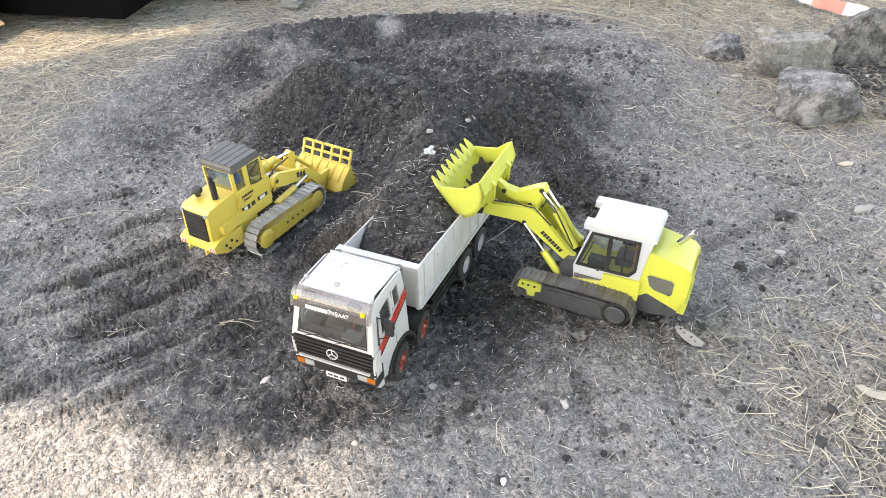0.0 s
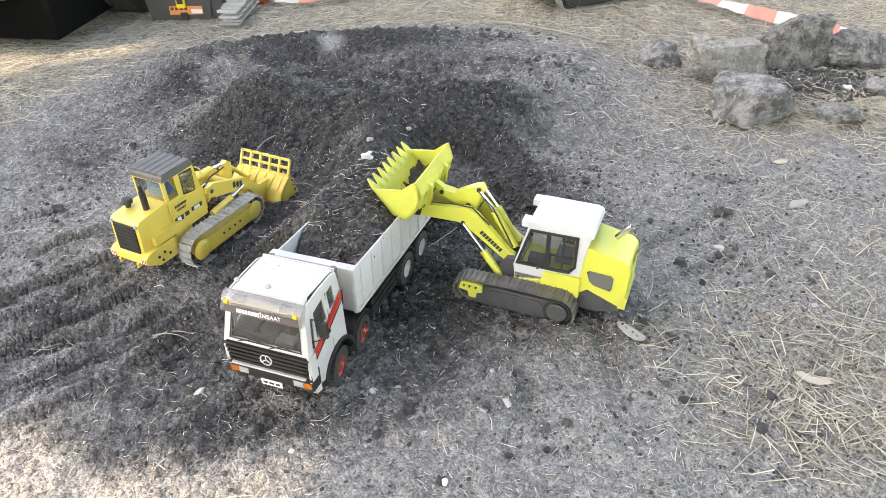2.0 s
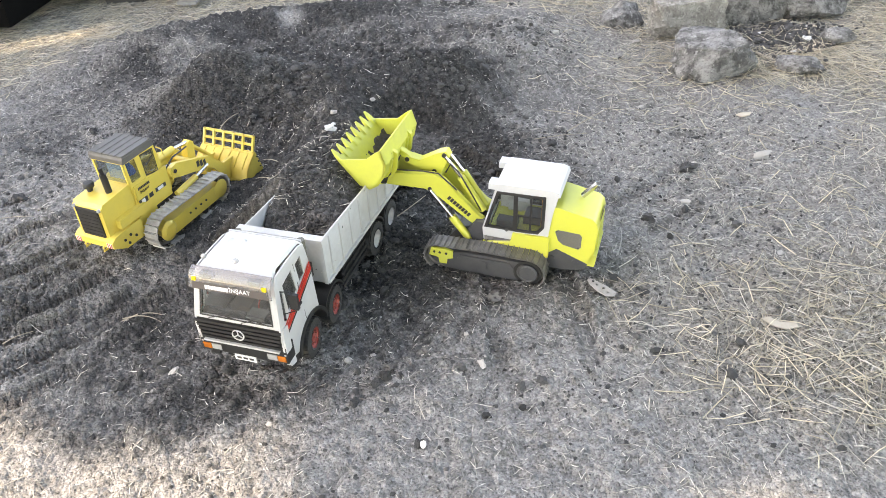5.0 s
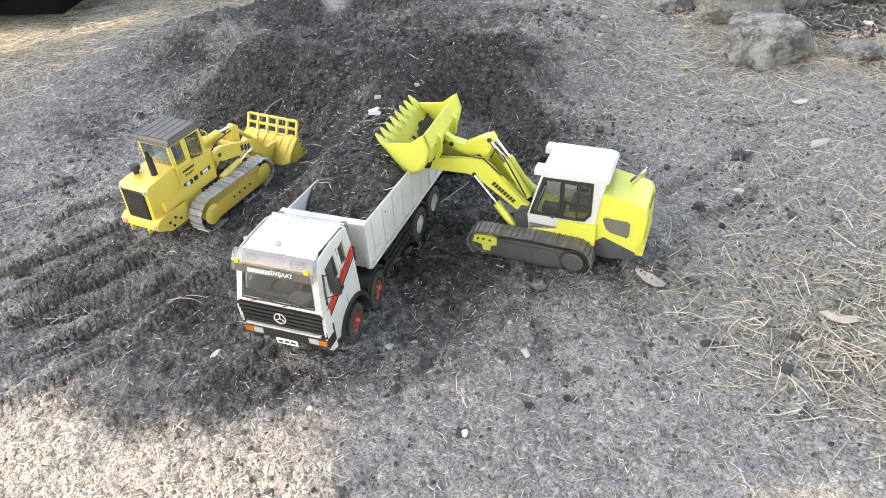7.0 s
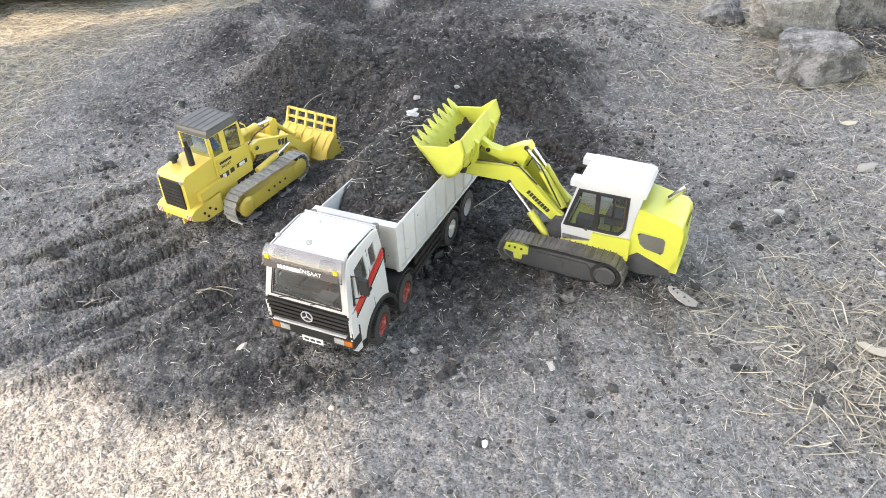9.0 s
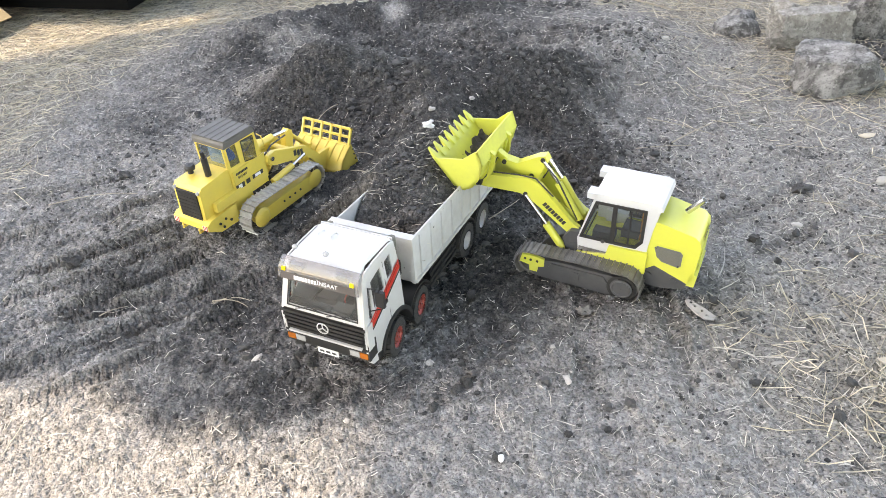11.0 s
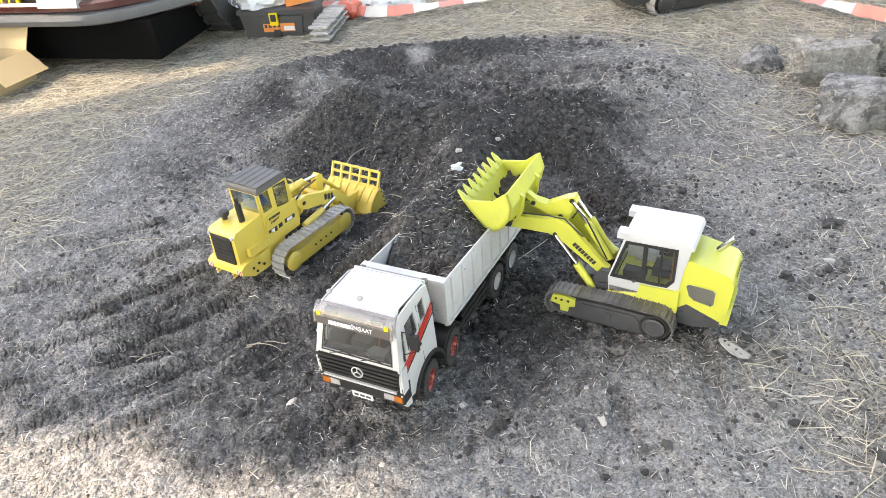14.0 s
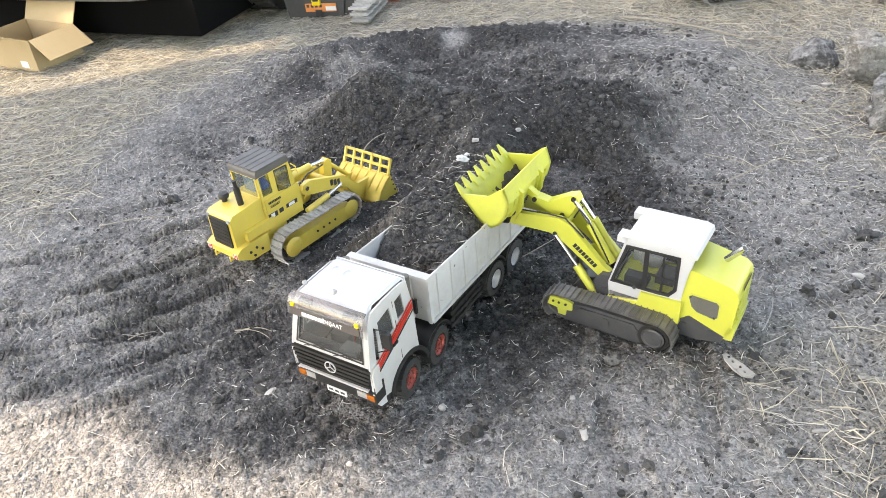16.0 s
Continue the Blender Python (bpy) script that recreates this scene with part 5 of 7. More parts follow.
# ---- lime and grey crawler loader ----
def lime_loader():
    t = thing("crawler_loader", pose(0.380, 1.461, -0.007, -1.5, -1.5, 155), "lime-yellow and pale grey model crawler loader tipping over the lorry", "model loader")
    # tracks
    wheels = [(-0.054, 0.045, 0.040), (0.166, 0.045, 0.036), (0.05, 0.046, 0.040), (0.0, 0.012, 0.011), (0.13, 0.012, 0.011)]
    for s in (1, -1):
        track(t, wheels, s * 0.068, s * 0.111, 50, DARK_STEEL, "dusty dark steel crawler track")
        fr = part("track_frame", prism([(-0.060, 0.016), (0.150, 0.016), (0.165, 0.030), (0.160, 0.060), (0.100, 0.072), (-0.030, 0.072), (-0.070, 0.060)], *sorted((s * 0.070, s * 0.106))), GREY, t, "charcoal track frame", bevel=0.004)
        part("frame_ledge", prism([(-0.020, 0.052), (0.120, 0.052), (0.112, 0.064), (-0.010, 0.066)], *sorted((s * 0.105, s * 0.1095))), GREY, fr, bevel=0.001)
        part("frame_lug", box((0.045, 0.057), sorted((s * 0.105, s * 0.111)), (0.036, 0.058)), GREY, fr, bevel=0.001)
        part("drive_hub", lathe([(0.001, 0), (0.024, 0), (0.025, 0.003), (0.021, 0.005), (0.019, 0.003), (0.001, 0.004)], 30, m=pose(-0.054, s * 0.1065, 0.045, 0, 0, 0 if s > 0 else 180)), GREY, fr)
        part("drive_ring", lathe([(0.027, 0), (0.034, 0), (0.034, 0.003), (0.027, 0.003)], 30, m=pose(-0.054, s * 0.1040, 0.045, 0, 0, 0 if s > 0 else 180)), BLACK, fr)
        idl = part("idler_bracket", prism([(0.130, 0.050), (0.130, 0.070), (0.148, 0.074), (0.184, 0.072), (0.190, 0.050), (0.166, 0.046), (0.164, 0.030), (0.146, 0.030), (0.144, 0.046)], *sorted((s * 0.103, s * 0.110))), LIME_WORN, fr, "muddy lime idler bracket", bevel=0.002)
        for x in (0.146, 0.162, 0.176):
            part("bracket_bolt", rod((x, s * 0.109, 0.062), (x, s * 0.112, 0.062), 0.003, n=8), BLACK, idl)
        for k in range(6):
            part("roller", rod((-0.01 + 0.027 * k, s * 0.072, 0.014), (-0.01 + 0.027 * k, s * 0.104, 0.014), 0.008), BLACK, fr)
    # charcoal frame
    part("main_frame", prism([(-0.188, 0.070), (-0.188, 0.105), (-0.090, 0.110), (0.090, 0.098), (0.100, 0.040), (-0.130, 0.036), (-0.180, 0.048)], -0.058, 0.058), GREY, t, "charcoal main frame", bevel=0.003)
    for y in (-0.046, 0.046):
        part("arm_bracket", prism([(0.052, 0.060), (0.092, 0.060), (0.106, 0.106), (0.090, 0.130), (0.066, 0.132), (0.056, 0.110)], y - 0.010, y + 0.010), GREY, t, bevel=0.002)
    part("front_plate", prism([(0.095, 0.036), (0.165, 0.050), (0.140, 0.086), (0.095, 0.100)], -0.030, 0.030), GREY, t, bevel=0.003)
    for x in (-0.10, -0.155):
        part("frame_bolt", rod((x, 0.056, 0.066), (x, 0.061, 0.066), 0.007), GREY, t)
    # lime engine house
    house = part("engine_house", prism([(-0.196, 0.082), (-0.200, 0.168), (-0.196, 0.184), (-0.184, 0.195), (-0.104, 0.212), (-0.088, 0.206), (-0.088, 0.078), (-0.110, 0.096), (-0.188, 0.066)], -0.052, 0.060), LIME, t, "lime-yellow engine house", bevel=0.008, segments=3)
    part("front_step", prism([(0.064, 0.060), (0.068, 0.084), (0.000, 0.096), (-0.005, 0.124), (-0.092, 0.128), (-0.092, 0.070), (-0.080, 0.060)], -0.068, 0.068), LIME, t, "lime-yellow lower flank", bevel=0.004)
    for s in (1, -1):
        vent = [(-0.104, 0.146), (-0.110, 0.152), (-0.160, 0.150), (-0.166, 0.144), (-0.166, 0.112), (-0.160, 0.106), (-0.124, 0.112), (-0.112, 0.122)]
        grid = part("side_vent", prism(vent, *sorted((s * 0.0555, s * 0.0615))), MESH_GREY, house, "grey mesh vent", bevel=0.0)
        part("vent_frame", plate([(-0.101, 0.148), (-0.108, 0.155), (-0.162, 0.153), (-0.169, 0.146), (-0.169, 0.110), (-0.161, 0.103), (-0.122, 0.109), (-0.109, 0.120)], [vent], 0.001, Matrix.Translation((0, s * 0.0610 + 0.0005, 0)) @ SIDE), LIME_WORN, house)
        for x, z in ((-0.108, 0.148), (-0.160, 0.110)):
            part("vent_bolt", rod((x, s * 0.0610, z), (x, s * 0.0635, z), 0.0025, n=8), CHROME, grid)
    for k in range(7):
        part("rear_louvre", box((-0.2015, -0.1980), (-0.038, 0.042), (0.100 + k * 0.009, 0.1035 + k * 0.009)), LIME_WORN, house, bevel=0.0008)
    bars([(-0.028 + 0.0074 * k, 0.0, 0.0058, 0.009) for k in range(8)], uvw((-0.2002, 0, 0.172), (0, -1, 0), (0, 0, 1)), DECAL_BLACK, house, label="black letter bar")
    part("rear_bumper", prism([(-0.201, 0.062), (-0.204, 0.094), (-0.190, 0.096), (-0.184, 0.062)], -0.044, 0.060), LIME_WORN, t, bevel=0.003)
    pipe = part("exhaust_pipe", rod((-0.150, -0.012, 0.208), (-0.180, -0.012, 0.246), 0.0070), CHROME, t, "polished slanting exhaust pipe")
    part("exhaust_mouth", rod((-0.1795, -0.012, 0.2453), (-0.1803, -0.012, 0.2463), 0.0058), BLACK, pipe)
    # cab
    cab_out = [(0.066, 0.086), (0.070, 0.122), (0.040, 0.238), (-0.104, 0.244), (-0.094, 0.180), (-0.088, 0.124), (-0.010, 0.124), (0.004, 0.092)]
    glass_out = [(0.0655, 0.126), (0.036, 0.232), (-0.078, 0.236), (-0.078, 0.150), (-0.064, 0.130), (-0.040, 0.128)]
    for s in (1, -1):
        side = part("cab_side", plate(cab_out[::-1], [glass_out], 0.004, Matrix.Translation((0, s * 0.060 + 0.002, 0)) @ SIDE), LIGHT_GREY, t, "pale grey cab side", bevel=0.001)
        w1 = [(0.056, 0.134), (0.031, 0.225), (-0.004, 0.227), (-0.004, 0.134)]
        w2 = [(-0.014, 0.134), (-0.014, 0.227), (-0.071, 0.229), (-0.071, 0.152), (-0.060, 0.137), (-0.040, 0.135)]
        door = part("door_frame", plate(glass_out, [w1, w2], 0.004, Matrix.Translation((0, s * 0.061 + 0.0025, 0)) @ SIDE), BLACK, t, "black glazed door frame", bevel=0.0008)
        for w in (w1, w2):
            part("door_pane", plate(w, [], 0.0008, Matrix.Translation((0, s * 0.0605, 0)) @ SIDE), PANE, door, "clear door pane").visible_shadow = False
        part("door_bar", box((-0.070, -0.014), sorted((s * 0.0600, s * 0.0640)), (0.172, 0.176)), BLACK, door)
        part("door_bar", box((-0.047, -0.043), sorted((s * 0.0600, s * 0.0638)), (0.136, 0.227)), BLACK, door)
        part("grab_handle", tube([(0.050, s * 0.064, 0.136), (0.046, s * 0.070, 0.150), (0.032, s * 0.070, 0.196), (0.030, s * 0.064, 0.206)], 0.0014), BLACK, door)
        part("door_knob", rod((0.010, s * 0.063, 0.130), (0.010, s * 0.067, 0.130), 0.004), GREY, door)
        part("tread_plate", plate([(0.064, 0.088), (0.002, 0.092), (0.000, 0.102), (0.064, 0.102)], [], 0.0012, Matrix.Translation((0, s * 0.0625 + (0.0018 if s > 0 else -0.0005), 0)) @ SIDE), CHROME, side, "scuffed metal kick plate")
    fm = uvw((0.066, 0, 0.124), (0, 1, 0), (-0.028, 0, 0.112))
    fw = part("front_window", plate([(-0.058, 0), (0.058, 0), (0.058, 0.114), (-0.058, 0.114)], [[(-0.052, 0.006), (0.052, 0.006), (0.052, 0.106), (-0.052, 0.106)]], 0.003, fm), BLACK, t, "black front window frame")
    part("front_pane", plate([(-0.052, 0.006), (0.052, 0.006), (0.052, 0.106), (-0.052, 0.106)], [], 0.0008, fm @ Matrix.Translation((0, 0, 0.001))), PANE, fw).visible_shadow = False
    rm = uvw((-0.092, 0, 0.180), (0, -1, 0), (-0.010, 0, 0.062))
    rw = part("cab_rear", plate([(-0.060, -0.055), (0.060, -0.055), (0.060, 0.062), (-0.060, 0.062)], [[(-0.048, 0.012), (0.048, 0.012), (0.048, 0.052), (-0.048, 0.052)]], 0.003, rm), LIGHT_GREY, t, bevel=0.0008)
    part("rear_pane", plate([(-0.048, 0.012), (0.048, 0.012), (0.048, 0.052), (-0.048, 0.052)], [], 0.0008, rm @ Matrix.Translation((0, 0, 0.001))), PANE, rw).visible_shadow = False
    part("cab_floor", box((-0.086, 0.060), (-0.058, 0.058), (0.112, 0.120)), LIME, t)
    part("cab_front_panel", box((0.060, 0.068), (-0.058, 0.058), (0.088, 0.124)), LIGHT_GREY, t, bevel=0.001)
    roof = part("roof", prism([(0.040, 0.240), (0.040, 0.248), (0.032, 0.253), (-0.092, 0.256), (-0.106, 0.252), (-0.110, 0.242), (-0.100, 0.238)], -0.057, 0.064), LIGHT_GREY, t, "pale grey cab roof with lamp horns", bevel=0.004, segments=3)
    for y in (-0.044, 0.050):
        horn = part("lamp_horn", box((0.034, 0.056), (y - 0.014, y + 0.014), (0.236, 0.251)), LIGHT_GREY, roof, bevel=0.004)
        part("work_lamp", rod((0.0555, y, 0.2435), (0.0575, y, 0.2435), 0.005), CLEAR_LENS, horn)
    seat = part("operator_seat", box((-0.060, -0.020), (-0.024, 0.024), (0.120, 0.145)), GREY, t, bevel=0.004)
    part("seat_back", box((-0.078, -0.062), (-0.024, 0.024), (0.125, 0.205)), SEAT_ORANGE, seat, "orange-brown seat back", bevel=0.006)
    part("console", box((-0.020, 0.030), (-0.045, -0.030), (0.120, 0.150)), LIGHT_GREY, seat, bevel=0.004)
    part("console", box((-0.010, 0.040), (0.020, 0.045), (0.120, 0.140)), GREY, seat, bevel=0.004)
    part("inner_panel", box((0.020, 0.052), (-0.052, -0.040), (0.120, 0.200)), LIGHT_GREY, seat, bevel=0.004)
    # lift arms
    arm_pts = [(0.070, 0.114), (0.074, 0.132), (0.088, 0.140), (0.172, 0.226), (0.198, 0.236), (0.238, 0.229), (0.320, 0.220), (0.337, 0.206), (0.330, 0.190), (0.312, 0.188), (0.222, 0.192), (0.200, 0.186), (0.098, 0.112), (0.083, 0.106)]
    for s in (1, -1):
        arm = part("lift_arm", prism(arm_pts, *sorted((s * 0.028, s * 0.042))), LIME, t, bevel=0.002)
        part("arm_pin", rod((0.322, s * 0.024, 0.204), (0.322, s * 0.046, 0.204), 0.005), BLACK, arm)
        part("arm_pin", rod((0.206, s * 0.026, 0.194), (0.206, s * 0.045, 0.194), 0.005), BLACK, arm)
        lift = part("lift_cylinder", rod((0.100, s * 0.050, 0.066), (0.150, s * 0.048, 0.128), 0.0095), LIME, t)
        part("piston_rod", rod((0.150, s * 0.048, 0.128), (0.206, s * 0.044, 0.192), 0.0045), CHROME, lift)
        m = uvw((0.106, s * 0.0425, 0.128), (-s if s > 0 else 1, 0, (-s if s > 0 else 1) * 0.80), (-0.80, 0, 1))
        bars([((-0.006 - 0.0088 * k - 0.0068) if s > 0 else 0.006 + 0.0088 * k, 0.000, 0.0068, 0.0115) for k in range(8)], m, DECAL_BLACK, arm, label="black letter bar")
    part("cross_tube", rod((0.200, -0.03, 0.208), (0.200, 0.03, 0.208), 0.012), LIME, t)
    bell = part("bell_crank", prism([(0.188, 0.222), (0.166, 0.270), (0.174, 0.284), (0.192, 0.278), (0.240, 0.250), (0.276, 0.256), (0.282, 0.242), (0.240, 0.226), (0.206, 0.208)], -0.012, 0.012), LIME, t, bevel=0.002)
    for x, z in ((0.178, 0.274), (0.204, 0.226), (0.272, 0.248)):
        part("crank_pin", rod((x, -0.016, z), (x, 0.016, z), 0.0055), BLACK, bell)
    for y in (-0.012, 0.012):
        cyl = part("tilt_cylinder", rod((0.082, y, 0.136), (0.138, y, 0.222), 0.009), LIME, t)
        part("piston_rod", rod((0.138, y, 0.222), (0.177, y, 0.272), 0.0045), CHROME, cyl)
    part("bucket_link", prism([(0.266, 0.240), (0.268, 0.256), (0.300, 0.276), (0.300, 0.258)], -0.008, 0.008), LIME, t, bevel=0.001)
    for y in (-0.02, 0.02):
        part("hose", tube([(0.085, y, 0.140), (0.140, y, 0.238), (0.160, y, 0.258), (0.174, y * 0.8, 0.230)], 0.0020), BLACK, t)
        part("hose", tube([(0.140, y * 1.9, 0.200), (0.185, y * 1.9, 0.238), (0.225, y * 1.9, 0.238), (0.310, y * 1.9, 0.228)], 0.0018), BLACK, t)
    # bucket with teeth
    BW, th = 0.104, 0.0045
    outer = [(0.300, 0.317), (0.288, 0.280), (0.296, 0.246), (0.312, 0.221), (0.334, 0.207), (0.356, 0.210), (0.412, 0.276)]
    inner = [(0.408, 0.280), (0.353, 0.217), (0.336, 0.213), (0.317, 0.225), (0.302, 0.248), (0.294, 0.280), (0.305, 0.314)]
    bucket = part("bucket", prism(outer + inner, -BW, BW), LIME_WORN, t, "lime bucket with eight teeth, scuffed inside", bevel=0.0008, angle=22)
    for s in (1, -1):
        pts = outer[:-1] + [(0.412, 0.276), (0.392, 0.279), (0.338, 0.288), (0.312, 0.310)]
        part("side_plate", prism(pts, *sorted((s * BW, s * (BW - th)))), LIME_WORN, bucket, bevel=0.001)
    tooth = None
    for k in range(8):
        y = -BW + 0.008 + (2 * BW - 0.016) * k / 7
        d = Vector((0.056, 0, 0.060)).normalized()
        bm = bmesh.new()
        a = uvw((0.407, y, 0.2765), d, (0, 1, 0))
        vs = [bm.verts.new(a @ Vector(p)) for p in ((-0.012, -0.0065, -0.005), (-0.012, 0.0065, -0.005), (-0.012, 0.0065, 0.005), (-0.012, -0.0065, 0.005), (0.010, -0.006, -0.004), (0.010, 0.006, -0.004), (0.010, 0.006, 0.004), (0.010, -0.006, 0.004), (0.028, -0.0028, -0.001), (0.028, 0.0028, -0.001), (0.028, 0.0028, 0.001), (0.028, -0.0028, 0.001))]
        for i in (0, 4):
            for j in range(4):
                bm.faces.new((vs[i + j], vs[i + (j + 1) % 4], vs[i + 4 + (j + 1) % 4], vs[i + 4 + j]))
        bm.faces.new(vs[3::-1])
        bm.faces.new(vs[8:])
        part("tooth", bm, LIME_WORN, bucket, bevel=0.0008)
    for y in (-0.07, -0.035, 0.035, 0.07):
        part("back_rib", prism([(0.288, 0.280), (0.283, 0.280), (0.291, 0.244), (0.308, 0.217), (0.333, 0.202), (0.334, 0.207), (0.312, 0.221), (0.296, 0.246)], y - 0.003, y + 0.003), LIME_WORN, bucket)
    for y in (-0.048, 0.048):
        part("bucket_ear", prism([(0.292, 0.292), (0.296, 0.246), (0.312, 0.221), (0.334, 0.207), (0.330, 0.190), (0.306, 0.200), (0.284, 0.240), (0.280, 0.284)], y - 0.005, y + 0.005), LIME, bucket, bevel=0.001)
    soil = bmesh.new()
    g = [[soil.verts.new((0.298 + 0.088 * i / 10, -BW + 0.006 + (2 * BW - 0.012) * j / 24, 0.243 + 0.010 * (i / 10) ** 2 - 0.012 * (j / 24) + 0.022 * noise.noise(Vector((i * 0.6, j * 0.6, 3.0))) - 0.004)) for j in range(25)] for i in range(11)]
    for i in range(10):
        for j in range(24):
            soil.faces.new((g[i][j], g[i + 1][j], g[i + 1][j + 1], g[i][j + 1]))
    solid("bucket_soil", soil, CLOD, pose(0.380, 1.461, -0.007, -1.5, -1.5, 155), "black soil left in the lime bucket", "soil", kind="stuff")
    return t


lime_loader()


# ---- stones and rubble at the edge ----
def rock(x, y, size, turn, material, label, name="rock", rough=0.25, seed=1, boxy=0.0, sub=4, sink=0.25, tilt=0):
    bm = lump((1, 1, 1), rough * 0.6, seed, sub + (1 if size[0] > 0.09 else 0), boxy=boxy)
    rng = random.Random(seed)
    planes = [(Vector((rng.gauss(0, 1), rng.gauss(0, 1), rng.gauss(0, 0.8))).normalized(), rng.uniform(0.68, 0.95)) for k in range(16 if boxy < 0.6 else 5)]
    off = Vector((seed, 2.0 * seed, 0.0))
    for v in bm.verts:                                              # broken faces
        for n, d in planes:
            over = v.co.dot(n) - d
            if over > 0:
                v.co -= n * over * 0.92
        q = v.co
        q = q * (1 + 0.06 * noise.noise(q * 3 + off) + 0.05 * noise.noise(q * 8 + off) - 0.05 * max(0.0, 0.2 - abs(noise.noise(q * 5 + off))) + 0.035 * noise.noise(q * 19 + off) + 0.022 * noise.noise(q * 42 + off))
        v.co = Vector((q.x * size[0], q.y * size[1], q.z * size[2]))
    return solid(name, bm, material, pose(x, y, gz(x, y) + size[2] * (1 - sink), tilt, 0, turn), label, "rock", group="rubble at the edge", angle=32)


rock(1.31, 2.76, (0.135, 0.085, 0.082), 5, CONCRETE, "broken block of weathered grey concrete", "concrete_block", 0.16, 3, 0.85, sink=0.2)
rock(1.25, 2.86, (0.05, 0.05, 0.05), 20, CONCRETE, "small pale concrete lump behind the block", "concrete_block", 0.25, 8, 0.5, sink=-1.2)
rock(1.285, 2.42, (0.165, 0.120, 0.100), -22, ROCK, "rough grey boulder with dark stains", rough=0.30, seed=5, boxy=0.35, sink=0.42)
rock(1.63, 2.88, (0.135, 0.085, 0.108), -14, CHARRED, "charred grey timber stump, cracked and flat-topped", "timber_stump", 0.14, 9, 0.85, sink=0.15)
rock(1.90, 2.90, (0.19, 0.12, 0.085), 10, CHARRED, "dark rounded boulder with soot stains", rough=0.2, seed=12, sink=0.5)
rock(1.585, 2.36, (0.095, 0.060, 0.035), -30, ROCK, "flat grey slab of stone on dry straw", rough=0.22, seed=15, boxy=0.4, sink=0.3)
rock(1.84, 2.58, (0.07, 0.05, 0.03), 20, ROCK, "small flat grey stone beside ashes", rough=0.25, seed=17, boxy=0.3)
rock(1.10, 2.93, (0.10, 0.07, 0.05), 0, ROCK, "low grey stone half buried in straw", rough=0.35, seed=19, sink=0.6)
rock(1.15, 3.02, (0.08, 0.06, 0.05), 30, ROCK, "low grey stone half buried in straw", rough=0.35, seed=23, sink=0.6)
for k, (x, y, r) in enumerate(((1.60, 2.70, 0.018), (1.70, 2.66, 0.016), (1.735, 2.60, 0.026), (1.80, 2.74, 0.012), (1.64, 2.52, 0.014), (1.56, 2.66, 0.012), (1.88, 2.66, 0.02), (1.35, 3.08, 0.03))):
    bm = lump((r * 0.8, r * 0.6, r * 0.35), 0.5, 40 + k, 2, boxy=0.8)
    solid("white_scrap", bm, PLATE, pose(x, y, gz(x, y) + r * 0.45, 12, 8 * k, 40 * k), "white scrap lying among dark ashes", "scrap", "white scraps")
# ash bed between the stones
bm = bmesh.new()
ring = 36
rows_ = []
for i in range(14):
    rr = i / 13
    rows_.append([bm.verts.new((1.66 + 0.27 * rr * math.cos(2 * math.pi * j / ring), 2.66 + 0.17 * rr * math.sin(2 * math.pi * j / ring),
                                gz(1.66 + 0.27 * rr * math.cos(2 * math.pi * j / ring), 2.66 + 0.17 * rr * math.sin(2 * math.pi * j / ring)) + 0.012 * (1 - rr ** 4) - 0.006 * rr ** 6 + 0.012 * noise.noise(Vector((i * 0.9, j * 1.3, 2.0))) * (1 - rr))) for j in range(ring)])
for a, b in zip(rows_, rows_[1:]):
    for j in range(ring):
        bm.faces.new((a[j], a[(j + 1) % ring], b[(j + 1) % ring], b[j]))
solid("ash_bed", bm, CLOD, Matrix(), "bed of black ashes between the stones", "ashes", kind="stuff")

# ---- stones, leaves and twigs lying about ----
STONES = ((-0.412, 1.166, 0.016, 0.009, 60), (0.236, 1.088, 0.008, 0.015, 10), (0.215, 1.175, 0.006, 0.006, 0), (-0.045, 1.151, 0.008, 0.011, 20), (1.182, 1.807, 0.034, 0.018, 10),
          (0.879, 1.617, 0.017, 0.010, -30), (0.844, 1.946, 0.014, 0.012, 0), (1.019, 1.356, 0.013, 0.010, 20), (0.669, 1.129, 0.018, 0.005, 4), (0.781, 2.745, 0.022, 0.010, 10),
          (1.104, 2.733, 0.018, 0.012, 0), (-0.10, 1.19, 0.006, 0.007, 0), (0.01, 1.16, 0.007, 0.006, 0), (0.30, 1.02, 0.006, 0.006, 0), (0.41, 1.22, 0.008, 0.005, 30),
          (-0.20, 0.99, 0.008, 0.006, 0), (0.46, 0.95, 0.006, 0.006, 0), (0.72, 0.97, 0.009, 0.007, 0), (-0.06, 2.10, 0.012, 0.010, 0), (0.06, 2.2, 0.010, 0.008, 0), (0.95, 2.2, 0.012, 0.009, 0))
for k, (x, y, a, b, turn) in enumerate(STONES):
    bm = lump((a * 0.85, b * 0.85, min(a, b) * 0.55), 0.55, 60 + k, 2, boxy=0.45)
    solid("pebble", bm, PALE_STONE, pose(x, y, gz(x, y) + min(a, b) * 0.2, 0, 0, turn), "pale stone lying on dark soil", "stone", "pale stones")
